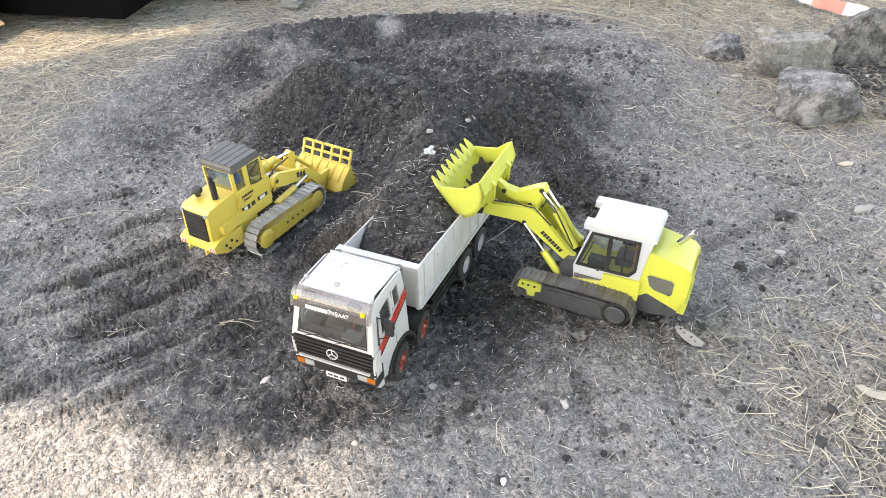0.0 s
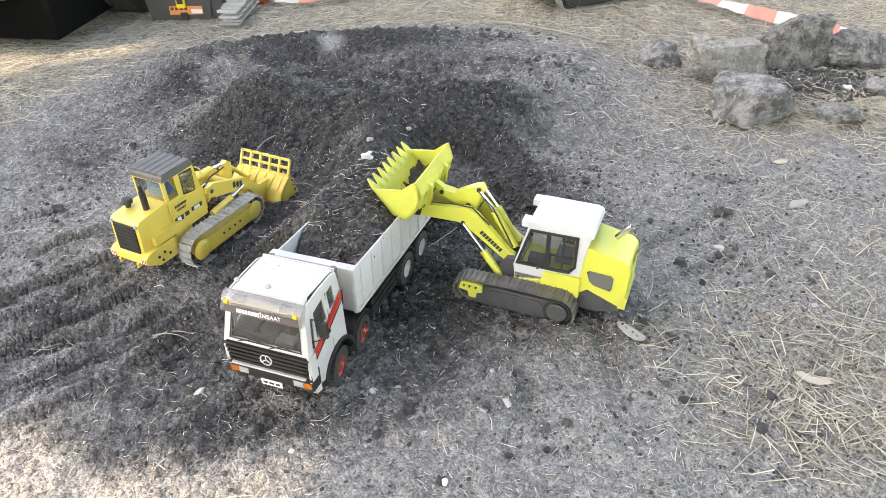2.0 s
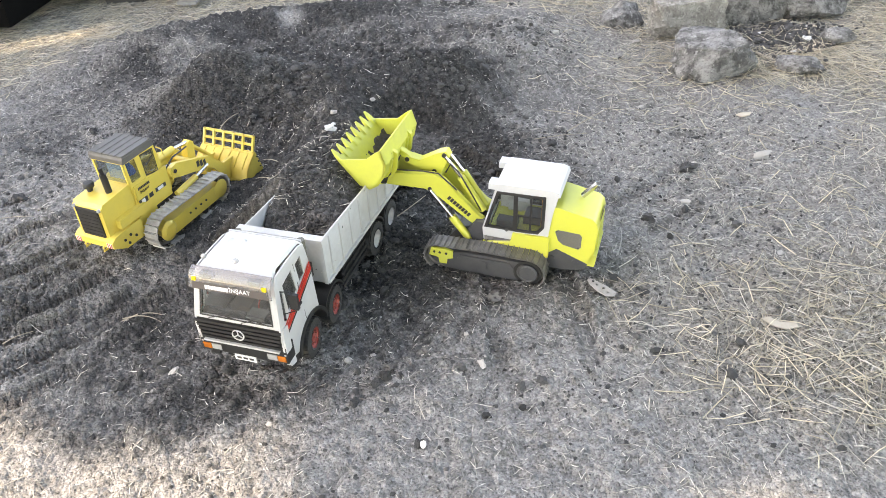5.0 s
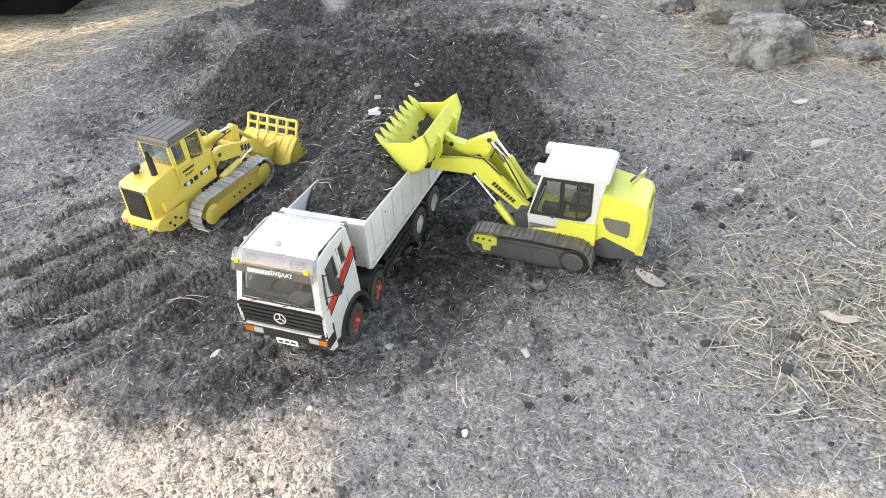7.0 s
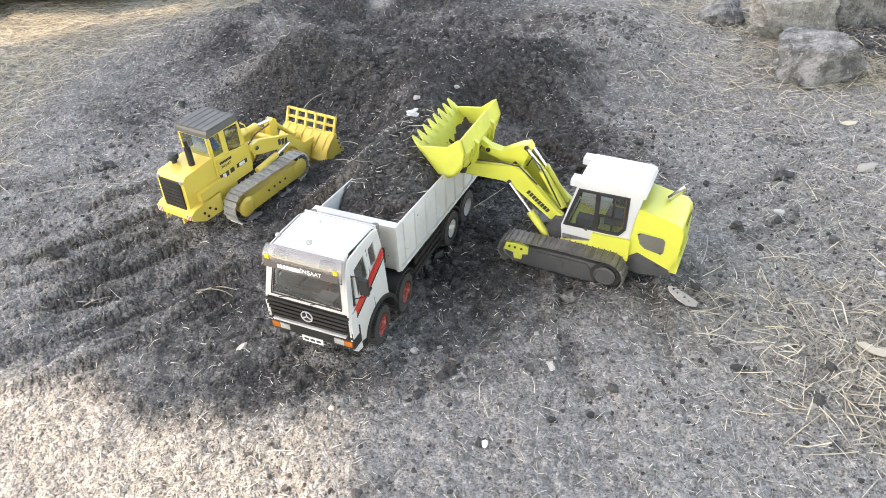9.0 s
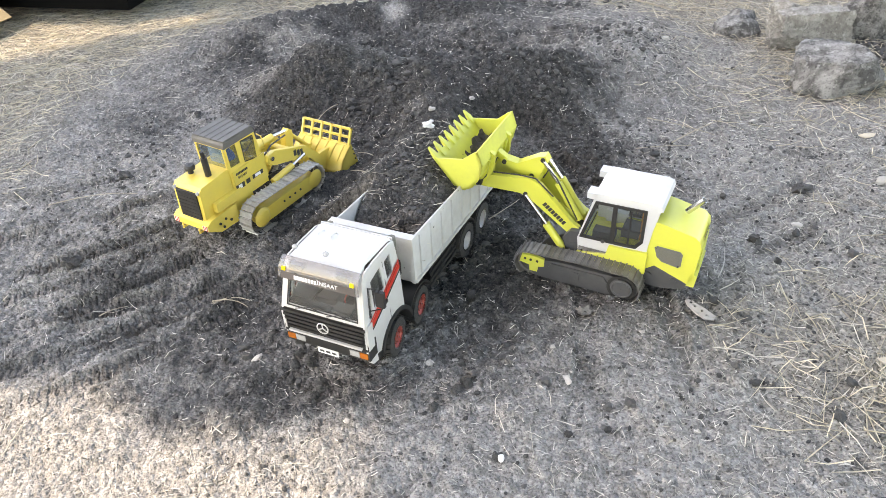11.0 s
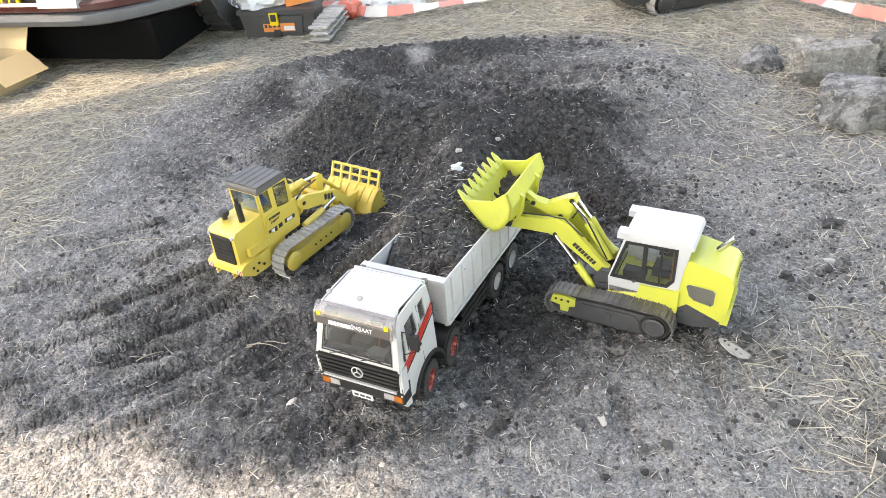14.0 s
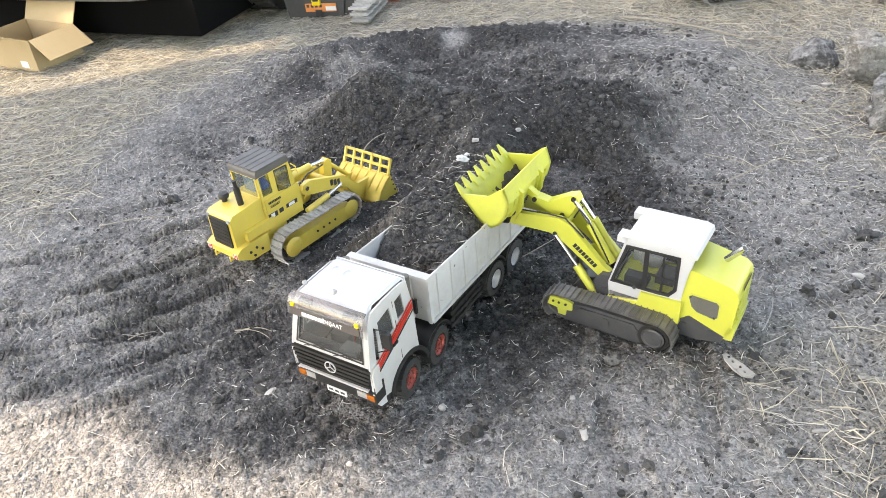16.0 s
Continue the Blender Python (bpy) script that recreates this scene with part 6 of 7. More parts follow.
for k, (x, y, r) in enumerate(((0.044, 1.113, 0.016), (0.087, 0.90, 0.014), (0.12, 1.14, 0.012), (-0.68, 2.18, 0.03), (0.30, 1.30, 0.022), (0.26, 1.36, 0.016), (-0.98, 1.95, 0.03), (-0.95, 1.50, 0.03), (-0.52, 1.14, 0.018), (-0.30, 1.16, 0.016), (0.75, 1.55, 0.022), (0.95, 1.78, 0.03))):
    solid("soil_lump", lump((r * 0.72, r * 0.6, r * 0.45), 0.7, 90 + k, 3), GREY_CLOD if k in (0, 2, 4, 5) else CLOD, pose(x, y, gz(x, y) + r * 0.3, 0, 0, 50 * k), "crumbly lump of dark soil", "soil lump", "soil lumps")
solid("pale_chip", lump((0.006, 0.008, 0.005), 0.3, 111, 2), PLATE, pose(0.094, 0.893, gz(0.094, 0.893) + 0.009), "small white chip on a dark clod", "chip")


def flake(x, y, outline, holes, turn, material, label, name, category, lift=0.004, tilt=4):
    bm = plate(outline, holes, 0.003, pose(0, 0, 0, tilt, 3, 0))
    for v in bm.verts:
        v.co.z += 0.004 * noise.noise(v.co * 60)
    return solid(name, bm, material, pose(x, y, gz(x, y) + lift, 0, 0, turn), label, category, bevel=0.0006)


circle = lambda cx, cy, r: [(cx + r * math.cos(2 * math.pi * i / 9), cy + r * math.sin(2 * math.pi * i / 9)) for i in range(9)]
flake(0.552, 1.292, [(-0.034, 0.024), (-0.026, 0.028), (0.008, 0.008), (0.034, -0.010), (0.030, -0.022), (0.010, -0.026), (-0.010, -0.012), (-0.028, 0.006)],
      [circle(-0.012, 0.008, 0.0030), circle(0.004, -0.002, 0.0032), circle(0.014, -0.012, 0.0030), circle(-0.002, -0.011, 0.0022)], -16, PALE_STONE, "torn white scrap with dark holes lying on soil", "torn_scrap", "scrap")
flake(0.893, 1.104, [(-0.036, 0.016), (-0.020, 0.018), (0.000, 0.006), (0.034, 0.004), (0.038, -0.008), (0.010, -0.014), (-0.014, -0.006)], [], -8, surf("dry_leaf", (0.50, 0.455, 0.38), (0.36, 0.315, 0.255), 60, 0.8), "curled pale dry leaf among straw", "dry_leaf", "leaf", 0.008, 12)
flake(1.24, 2.05, [(-0.03, 0.012), (0.0, 0.014), (0.03, 0.004), (0.012, -0.008), (-0.018, -0.006)], [], 20, surf("dry_leaf_pale", (0.55, 0.48, 0.38), (0.45, 0.38, 0.28), 60, 0.8), "pale dry leaf on grey dust", "dry_leaf", "leaf", 0.006, 8)
# crumpled white scrap on the heap behind the lorry
bm = lump((0.017, 0.010, 0.008), 0.6, 131, 3)
solid("paper_scrap", bm, PLATE, pose(-0.053, 1.748, 0.250, 10, 25, 30), "crumpled white paper scrap on the soil heap", "paper scrap")

TWIGS = (((-0.825, 1.331), (-0.795, 1.337), (-0.766, 1.362), 0.0022), ((-0.557, 1.344), (-0.51, 1.364), (-0.47, 1.355), 0.0028), ((-0.55, 1.335), (-0.50, 1.346), (-0.47, 1.335), 0.0020),
         ((0.096, 1.656), (0.150, 1.690), (0.183, 1.756), 0.0022), ((0.453, 3.447), (0.70, 3.36), (0.94, 3.162), 0.007), ((0.62, 1.40), (0.650, 1.44), (0.668, 1.52), 0.0020),
         ((-0.66, 2.06), (-0.62, 2.00), (-0.57, 1.97), 0.0025), ((-0.63, 2.08), (-0.62, 2.02), (-0.585, 1.985), 0.0018), ((-0.45, 2.22), (-0.42, 2.28), (-0.38, 2.30), 0.002),
         ((0.66, 2.05), (0.74, 2.10), (0.86, 2.20), 0.0028), ((0.62, 2.22), (0.72, 2.14), (0.80, 2.10), 0.0024), ((0.55, 2.03), (0.64, 2.02), (0.72, 2.04), 0.002),
         ((-0.23, 1.94), (-0.26, 1.97), (-0.30, 2.0), 0.002), ((-0.22, 1.80), (-0.26, 1.83), (-0.29, 1.87), 0.0025), ((-1.15, 1.80), (-1.0, 1.84), (-0.90, 1.83), 0.002))
for k, (a, b, c, r) in enumerate(TWIGS):
    pts = []
    for i in range(9):
        t = i / 8
        x = (1 - t) ** 2 * a[0] + 2 * t * (1 - t) * b[0] + t * t * c[0]
        y = (1 - t) ** 2 * a[1] + 2 * t * (1 - t) * b[1] + t * t * c[1]
        pts.append((x, y, gz(*a) * (1 - t) + gz(*c) * t + r + 0.006 + 0.008 * math.sin(3.1 * t)))
    solid("twig", tube(pts, r * 0.72, 6, taper=0.5), TWIG if k != 5 else PALE_STONE, Matrix(), "thin dry twig lying on the soil", "twig", "loose twigs")

# seated doll in the yellow machine
bm = lump((0.020, 0.022, 0.034), 0.1, 200, 2)
head = bmesh.ops.create_icosphere(bm, subdivisions=2, radius=0.014, matrix=Matrix.Translation((0.004, 0, 0.044)))
solid("operator_doll", bm, surf("blue_doll_plastic", (0.10, 0.20, 0.50), (0.08, 0.16, 0.42), 40, 0.5), pose(-0.540, 1.728, 0.023, 0, 0, 60) @ pose(-0.050, -0.004, 0.182), "plain blue toy figure seated in the loader cab", "doll")

# ---- open cardboard box ----
carton = thing("cardboard_box", pose(-2.135, 3.085, gz(-2.1, 3.2), 0, 0, 160), "open brown cardboard box with its flaps folded out", "cardboard box")
for x, y, nm in (((0.0, 0.34), (0.0, 0.004), "wall"), ((0.0, 0.34), (-0.244, -0.240), "wall"), ((0.0, 0.004), (-0.240, 0.0), "wall"), ((0.336, 0.34), (-0.240, 0.0), "wall")):
    part(nm, box(x, y, (0.0, 0.150)), CARD, carton)
part("base", box((0.004, 0.336), (-0.240, 0.0), (0.0, 0.004)), CARD, carton)
part("flap", box((0.0, 0.34), (0.0, 0.130), (-0.002, 0.002), m=pose(0, 0.002, 0.150, 25, 0, 0)), CARD, carton, "front flap bent outwards")
part("flap", box((-0.130, 0.0), (-0.240, 0.0), (-0.002, 0.002), m=pose(0.0, 0, 0.150, 0, -38, 0)), CARD, carton, "side flap bent down")
part("flap", box((0.0, 0.34), (-0.12, 0.0), (-0.002, 0.002), m=pose(0, -0.242, 0.150, -60, 0, 0)), CARD, carton)
part("printed_mark", box((0.06, 0.11), (0.0042, 0.0048), (0.02, 0.05)), PLATE, carton, "pale printed label")

# ---- parked car ----
car = thing("parked_car", pose(-2.20, 3.36, 0.0, 0, 0, 259), "dark red parked car with a grey bumper lip, dusty", "car")


def nose(layers, name, material, parent, label="", back=0.05):
    """A band across the car's front, bowed back at its corners: (z, push forward)."""
    bm = bmesh.new()
    grid = []
    for z, push in layers:
        row = []
        for k in range(41):
            y = -0.83 + 1.66 * k / 40
            e = max(0.0, abs(y) - 0.42) / 0.41
            row.append(bm.verts.new((push - 0.04 * (y / 0.83) ** 2 - 0.34 * e ** 2.2, y * (1 - 0.0), z)))
        grid.append(row)
    for a, b in zip(grid, grid[1:]):
        for k in range(40):
            bm.faces.new((a[k], a[k + 1], b[k + 1], b[k]))
    got = bmesh.ops.extrude_face_region(bm, geom=bm.faces[:], use_keep_orig=True)
    bmesh.ops.translate(bm, vec=(-back, 0, 0), verts=[g for g in got["geom"] if isinstance(g, bmesh.types.BMVert)])
    return part(name, bm, material, parent, label)


lip = nose([(0.240, -0.03), (0.250, 0.0), (0.275, 0.012), (0.297, 0.008), (0.303, -0.02)], "bumper_lip", CAR_GREY, car, "dusty grey bumper lip")
nose([(0.303, -0.035), (0.310, -0.01), (0.340, 0.0), (0.351, -0.012)], "bumper", CAR_RED, car, "dark red bumper")
nose([(0.351, -0.05), (0.376, -0.05)], "air_intake", BLACK, car, "black air intake")
nose([(0.376, -0.03), (0.39, -0.015), (0.50, -0.03), (0.66, -0.08), (0.74, -0.16)], "front_panel", CAR_RED, car, back=0.10)
for s in (1, -1):
    lamp = part("headlamp", prism([(-0.02, 0.326), (0.0, 0.332), (-0.03, 0.44), (-0.08, 0.45), (-0.10, 0.326)], *sorted((s * 0.28, s * 0.48))), CLEAR_LENS, car, "clear headlamp", bevel=0.012)
part("badge", box((-0.045, -0.030), (0.07, 0.17), (0.320, 0.372)), YELLOW_LENS, car, "yellow badge with dark bars")
for y in (0.085, 0.125):
    part("badge_bar", box((-0.030, -0.028), (y, y + 0.026), (0.328, 0.364)), DECAL_BLACK, car)
part("number_plate", box((0.005, 0.016), (-0.42, -0.06), (0.325, 0.415)), PLATE, car, "white number plate with dark bars", bevel=0.003)
part("body", prism([(-0.42, 0.22), (-0.36, 0.62), (-0.40, 0.74), (-1.10, 0.86), (-1.70, 1.36), (-2.9, 1.38), (-3.6, 0.95), (-4.0, 0.90), (-4.05, 0.30), (-3.9, 0.22)], -0.80, 0.80), CAR_RED, car, "dark red car body", bevel=0.04)
# low-hung black box: the shade beneath the car, built as a solid
part("underbody", box((-3.9, -0.12), (-0.72, 0.74), (0.062, 0.24)), UNDER_SHADE, car)
for x in (-0.78, -3.25):
    for s in (1, -1):
        m = pose(x, s * 0.755, 0.305, 0, 0, 0 if s > 0 else 180)
        w = part("wheel", tyre_mesh(0.305, 0.19, 0.195), RUBBER, car, "black car tyre", angle=32)
        w.matrix_basis = m
        part("rim", lathe([(0.02, 0.05), (0.10, 0.06), (0.12, 0.04), (0.18, 0.055), (0.196, 0.09), (0.2, 0.09), (0.2, -0.06), (0.02, -0.06)], 30), CHROME, w, "silver car rim")
        for j in range(5):
            part("spoke", box((0.03, 0.185), (0.05, 0.078), (-0.022, 0.022), m=pose(0, 0, 0, 0, 72 * j, 0)), CHROME, w, bevel=0.006)

# ---- toolbox with its load ----
TBZ = gz(-0.99, 3.78)
tb = thing("toolbox", pose(-0.99, 3.735, TBZ, 0, 0, -3), "open black plastic toolbox with a yellow latch, full of things", "toolbox")
body = part("body", prism([(-0.170, 0.0), (0.170, 0.0), (0.190, 0.125), (-0.190, 0.125)], 0.0, 0.20), TOOLBOX, tb, bevel=0.006)
part("rim", prism([(-0.200, 0.122), (0.200, 0.122), (0.200, 0.140), (-0.200, 0.140)], -0.012, 0.212), TOOLBOX, body, bevel=0.004)
part("front_panel", prism([(-0.120, 0.010), (0.120, 0.010), (0.130, 0.110), (-0.130, 0.110)], -0.008, 0.001), TOOLBOX, body, bevel=0.003)
sticker = part("sticker", box((-0.075, 0.085), (-0.0105, -0.0080), (0.035, 0.075)), TOOL_ORANGE, body, "orange and white sticker with bars")
part("sticker_field", box((0.030, 0.083), (-0.0112, -0.0104), (0.040, 0.060)), PLATE, sticker)
for k in range(4):
    part("letter_bar", box((-0.068 + 0.022 * k, -0.054 + 0.022 * k), (-0.0112, -0.0104), (0.056, 0.070)), DECAL_BLACK, sticker)
latch = part("latch", box((-0.032, 0.008), (-0.026, -0.010), (0.070, 0.130)), YELLOW_LENS, body, "yellow plastic latch", bevel=0.004)
part("latch_catch", box((-0.026, 0.002), (-0.030, -0.024), (0.090, 0.124)), BLACK, latch, bevel=0.002)
part("latch_foot", box((-0.022, 0.010), (-0.020, -0.008), (0.010, 0.045)), BLACK, body, bevel=0.003)
for k, (x, y, sx, sy, sz) in enumerate(((-0.13, 0.08, 0.08, 0.08, 0.05), (-0.05, 0.12, 0.09, 0.07, 0.05), (-0.17, 0.15, 0.06, 0.06, 0.04))):
    bm = lump((sx, sy, sz), 0.45, 150 + k, 3)
    solid("plastic_bag", bm, BAG_WHITE, pose(-0.99 + x, 3.735 + y, TBZ + 0.155 + 0.005 * k), "crumpled white plastic bag in the toolbox", "plastic bag", "bags in the toolbox")
grip = solid("power_tool", box((-0.02, 0.13), (-0.02, 0.02), (-0.02, 0.02)), TOOL_ORANGE, pose(-0.93, 3.80, TBZ + 0.160, 0, -8, 8), "orange tool lying in the toolbox", "tool", bevel=0.012)
solid("red_cover", lump((0.06, 0.07, 0.05), 0.4, 171, 3), surf("red_film", (0.62, 0.13, 0.08), (0.5, 0.1, 0.06), 25, 0.45), pose(-0.66, 3.92, gz(-0.66, 3.92) + 0.05), "crumpled red plastic sheet beside the toolbox", "plastic sheet")
for k, (x, y, a) in enumerate(((-0.48, 3.98, 0.08), (-0.36, 4.02, 0.09), (-0.57, 4.05, 0.07))):
    solid("plastic_bag", lump((a, a * 0.7, 0.045), 0.45, 180 + k, 3), BAG_WHITE, pose(x, y, gz(x, y) + 0.035), "crumpled white plastic bag on straw", "plastic bag", "bags on the straw")
# folded spare track
spare = thing("spare_track", pose(-0.745, 3.55, gz(-0.74, 3.6) + 0.012, 0, 0, 78), "folded spare crawler track of grey steel shoes", "spare track")
shoe = None
for layer in range(3):
    for k in range(12):
        m = pose(0.024 * k, 0.004 * layer, 0.018 + 0.026 * layer + 0.0025 * k + 0.003 * math.sin(k * 2.1 + layer), 0, -7, 2 * math.sin(k + layer))
        if shoe is None:
            bm = box((-0.0105, 0.0105), (-0.045, 0.045), (-0.003, 0.003))
            box((-0.009, -0.005), (-0.045, 0.045), (0.003, 0.010), bm)
            box((-0.012, 0.012), (-0.018, -0.010), (-0.010, -0.002), bm)
            box((-0.012, 0.012), (0.010, 0.018), (-0.010, -0.002), bm)
            shoe = part("shoe", bm, STEEL, spare)
            shoe.matrix_basis = m
        else:
            again(shoe, m, spare)

# ---- black and yellow excavator behind the heap ----
def excavator():
    z0 = gz(1.0, 3.65)
    t = thing("model_excavator", pose(1.02, 3.72, z0, 0, 0, 19), "black and yellow model excavator on dry straw", "model excavator")
    for y0, y1 in ((-0.115, -0.045), (0.215, 0.285)):
        track(t, [(-0.20, 0.066, 0.060), (0.23, 0.066, 0.058)], y0, y1, 46, STEEL, "grey steel crawler track")
        fr = part("track_frame", box((-0.19, 0.22), (y0 + 0.004, y1 - 0.008), (0.028, 0.104)), BLACK, t, bevel=0.008)
        part("frame_step", box((-0.13, 0.17), (y0 - 0.004, y0 + 0.008), (0.060, 0.092)), BLACK, fr, bevel=0.003)
        hub = part("drive_hub", lathe([(0.001, 0), (0.044, 0), (0.045, 0.012), (0.030, 0.016), (0.001, 0.018)], 30, m=pose(-0.20, y0 + 0.010, 0.066, 0, 0, 180)), BLACK, fr)
        for j in range(12):
            a = radians(30 * j)
            part("hub_bolt", rod((-0.20 + 0.036 * math.cos(a), y0 - 0.004, 0.066 + 0.036 * math.sin(a)), (-0.20 + 0.036 * math.cos(a), y0 - 0.008, 0.066 + 0.036 * math.sin(a)), 0.003, n=6), CHROME, hub)
    part("undercarriage", box((-0.10, 0.13), (-0.05, 0.22), (0.07, 0.14)), BLACK, t, bevel=0.01)
    part("slew_ring", rod((0.015, 0.085, 0.14), (0.015, 0.085, 0.165), 0.09, n=32), BLACK, t)
    up = part("upper_body", prism([(-0.34, 0.100), (-0.34, 0.24), (-0.30, 0.28), (0.10, 0.28), (0.12, 0.24), (0.12, 0.165), (-0.20, 0.165), (-0.22, 0.100)], -0.08, 0.25), YELLOW, t, "yellow upper body", bevel=0.01)
    part("counterweight_skirt", prism([(-0.345, 0.062), (-0.345, 0.112), (-0.22, 0.112), (-0.22, 0.080)], -0.075, 0.245), BLACK, up, bevel=0.006)
    part("cab", box((0.02, 0.18), (0.14, 0.25), (0.165, 0.40)), YELLOW, t, bevel=0.012)
    part("boom", prism([(0.10, 0.20), (0.12, 0.26), (0.40, 0.52), (0.62, 0.46), (0.61, 0.41), (0.42, 0.45), (0.15, 0.19)], 0.03, 0.10), YELLOW, t, bevel=0.006)
    return t


excavator()

# ---- red and white barrier tape ----
TAPE = ((-1.00, 4.16, 0.04), (-0.79, 4.06, 0.06), (-0.60, 3.90, 0.05), (-0.44, 3.82, 0.05), (-0.24, 3.84, 0.045), (-0.04, 3.86, 0.05), (0.18, 3.90, 0.055), (0.37, 3.93, 0.07), (0.53, 3.96, 0.08), (0.90, 4.05, 0.06), (1.25, 3.86, 0.05),
        (1.44, 3.62, 0.05), (1.58, 3.46, 0.05), (1.70, 3.34, 0.05), (1.90, 3.17, 0.05), (2.04, 3.06, 0.05), (2.40, 2.80, 0.05), (2.9, 2.4, 0.05))
tape = thing("barrier_tape", Matrix(), "red and white plastic barrier tape sagging over straw", "barrier tape")
path = [Vector((x, y, gz(x, y) + z)) for x, y, z in TAPE]
fine_path = []
for i in range(len(path) - 1):
    p0, p1, p2, p3 = path[max(i - 1, 0)], path[i], path[i + 1], path[min(i + 2, len(path) - 1)]
    for k in range(16):
        t = k / 16
        fine_path.append(0.5 * ((2 * p1) + (p2 - p0) * t + (2 * p0 - 5 * p1 + 4 * p2 - p3) * t * t + (3 * p1 - p0 - 3 * p2 + p3) * t ** 3))
run, start, colour = 0.0, 0, 0
for i in range(1, len(fine_path)):
    run += (fine_path[i] - fine_path[i - 1]).length
    if run > 0.125 or i == len(fine_path) - 1:
        bm = bmesh.new()
        prev = None
        for j in range(start, i + 1):
            d = (fine_path[min(j + 1, len(fine_path) - 1)] - fine_path[max(j - 1, 0)]).normalized()
            side = Vector((d.y, -d.x, 0))
            lean_ = 0.9 + 0.45 * math.sin(j * 0.11)
            w = (Vector((0, 0, 1)) * math.cos(lean_) - side * math.sin(lean_)) * 0.027
            crease = side * 0.006 * math.sin(j * 0.9)
            now = [bm.verts.new(fine_path[j] + w * s + crease * s * s + off) for s in (-1, 0, 1) for off in (Vector((0, 0, 0)), side * 0.0008)]
            if prev:
                for a, b in ((0, 2), (2, 4), (3, 1), (5, 3), (1, 0), (4, 5)):
                    bm.faces.new((prev[a], prev[b], now[b], now[a]))
            prev = now
        part("tape_piece", bm, TAPE_RED if colour else TAPE_WHITE, tape, "red piece" if colour else "white piece")
        run, start, colour = 0.0, i, 1 - colour


# ---- unseen trees, added out of view to shade the place ----
def lit(x, y):
    """Where the sun reaches the ground past the crown."""
    edge = float(np.interp(x, (-1.6, -1.04, -0.61, -0.35, -0.24, -0.10, 0.05), (1.26, 1.05, 0.925, 0.885, 0.82, 0.72, 0.62)))
    if y < edge:
        return True
    if -2.5 < x < -1.10 and abs(y - 2.99 - 0.56 * (x + 2.2)) < 0.17:
        return True
    return (x < -2.3 and y < 2.5) or y > 4.6 or x > 2.9


def shade_tree(trunk_at, clumps, rng):
    t = thing("shade_tree", pose(*trunk_at), "unseen leafy tree added to hold off sun and sky light", "tree", "trees round the place")
    part("trunk", tube([(0, 0, -0.1), (0.03, -0.06, 1.2), (-0.05, 0.0, 2.6), (-0.1, 0.1, 4.0)], 0.20, 12, taper=0.7), BARK, t)
    verts, faces = [], []
    ico = bmesh.new()
    bmesh.ops.create_icosphere(ico, subdivisions=1, radius=1)
    base = [v.co.copy() for v in ico.verts]
    tris = [[v.index for v in f.verts] for f in ico.faces]
    ico.free()
    for c, r in clumps:
        o = len(verts)
        verts += [tuple(c - trunk_at + p * r * rng.uniform(0.75, 1.1)) for p in base]
        faces += [[o + i for i in f] for f in tris]
        for k in range(16):
            d = Vector((rng.gauss(0, 1), rng.gauss(0, 1), rng.gauss(0, 1))).normalized()
            p = c - trunk_at + d * r * rng.uniform(0.8, 1.12)
            u, v = d.orthogonal().normalized(), Vector((rng.uniform(-1, 1), rng.uniform(-1, 1), rng.uniform(-1, 1))).normalized()
            s = rng.uniform(0.03, 0.06)
            o = len(verts)
            verts += [tuple(p - u * s), tuple(p + v * s * 0.5), tuple(p + u * s), tuple(p - v * s * 0.5)]
            faces.append([o, o + 1, o + 2, o + 3])
    me = bpy.data.meshes.new("crown")
    me.from_pydata(verts, [], faces)
    me.materials.append(LEAF)
    crown = new("crown", me)
    crown.parent = t
    for k in range(7):
        c = clumps[len(clumps) * k // 7][0] - trunk_at
        part("limb", tube([(-0.1, 0.1, 3.9), tuple(Vector((-0.1, 0.1, 3.9)).lerp(c, 0.5) + Vector((0, 0, 0.2))), tuple(c)], 0.08, 8, taper=0.25), BARK, t)


def sun_crown(rng):
    """Clumps between the sun and the shaded ground."""
    slant = Vector((SUN_TO.x / SUN_TO.z, SUN_TO.y / SUN_TO.z, 1))
    clumps = []
    for h0, h1 in ((6.8, 7.5), (7.8, 8.8)):
        for i in range(28):
            for j in range(22):
                gx, gy = -3.2 + 0.23 * i + rng.uniform(-0.05, 0.05), 0.5 + 0.20 * j + rng.uniform(-0.05, 0.05)
                r = 0.19 * rng.uniform(0.9, 1.15)
                if any(lit(gx + q * r * math.cos(a), gy + q * r * math.sin(a)) for a in (0, 0.8, 1.6, 2.4, 3.1, 3.9, 4.7, 5.5) for q in (0.55, 0.95)):
                    continue
                clumps.append((Vector((gx, gy, 0)) + slant * rng.uniform(h0, h1), r))
    return clumps


def sky_block_crown(rng, x0, x1, y0, y1, z0, z1, count):
    """Clumps of an added crown, spread over the ground beneath to cut sky light."""
    return [(Vector((rng.uniform(x0, x1), rng.uniform(y0, y1), rng.uniform(z0, z1))), rng.uniform(0.30, 0.55)) for k in range(count)]


dice = random.Random(4)
# added crown, its gaps cut by lit() to leave the sunlit patches
shade_tree(Vector((-6.2, 1.6, 0)), sun_crown(dice), dice)
# second added tree: cuts sky light from behind the camera so relief shows
shade_tree(Vector((1.2, -2.6, 0)), sky_block_crown(dice, -1.8, 4.2, -5.0, 0.9, 3.6, 5.0, 260), dice)


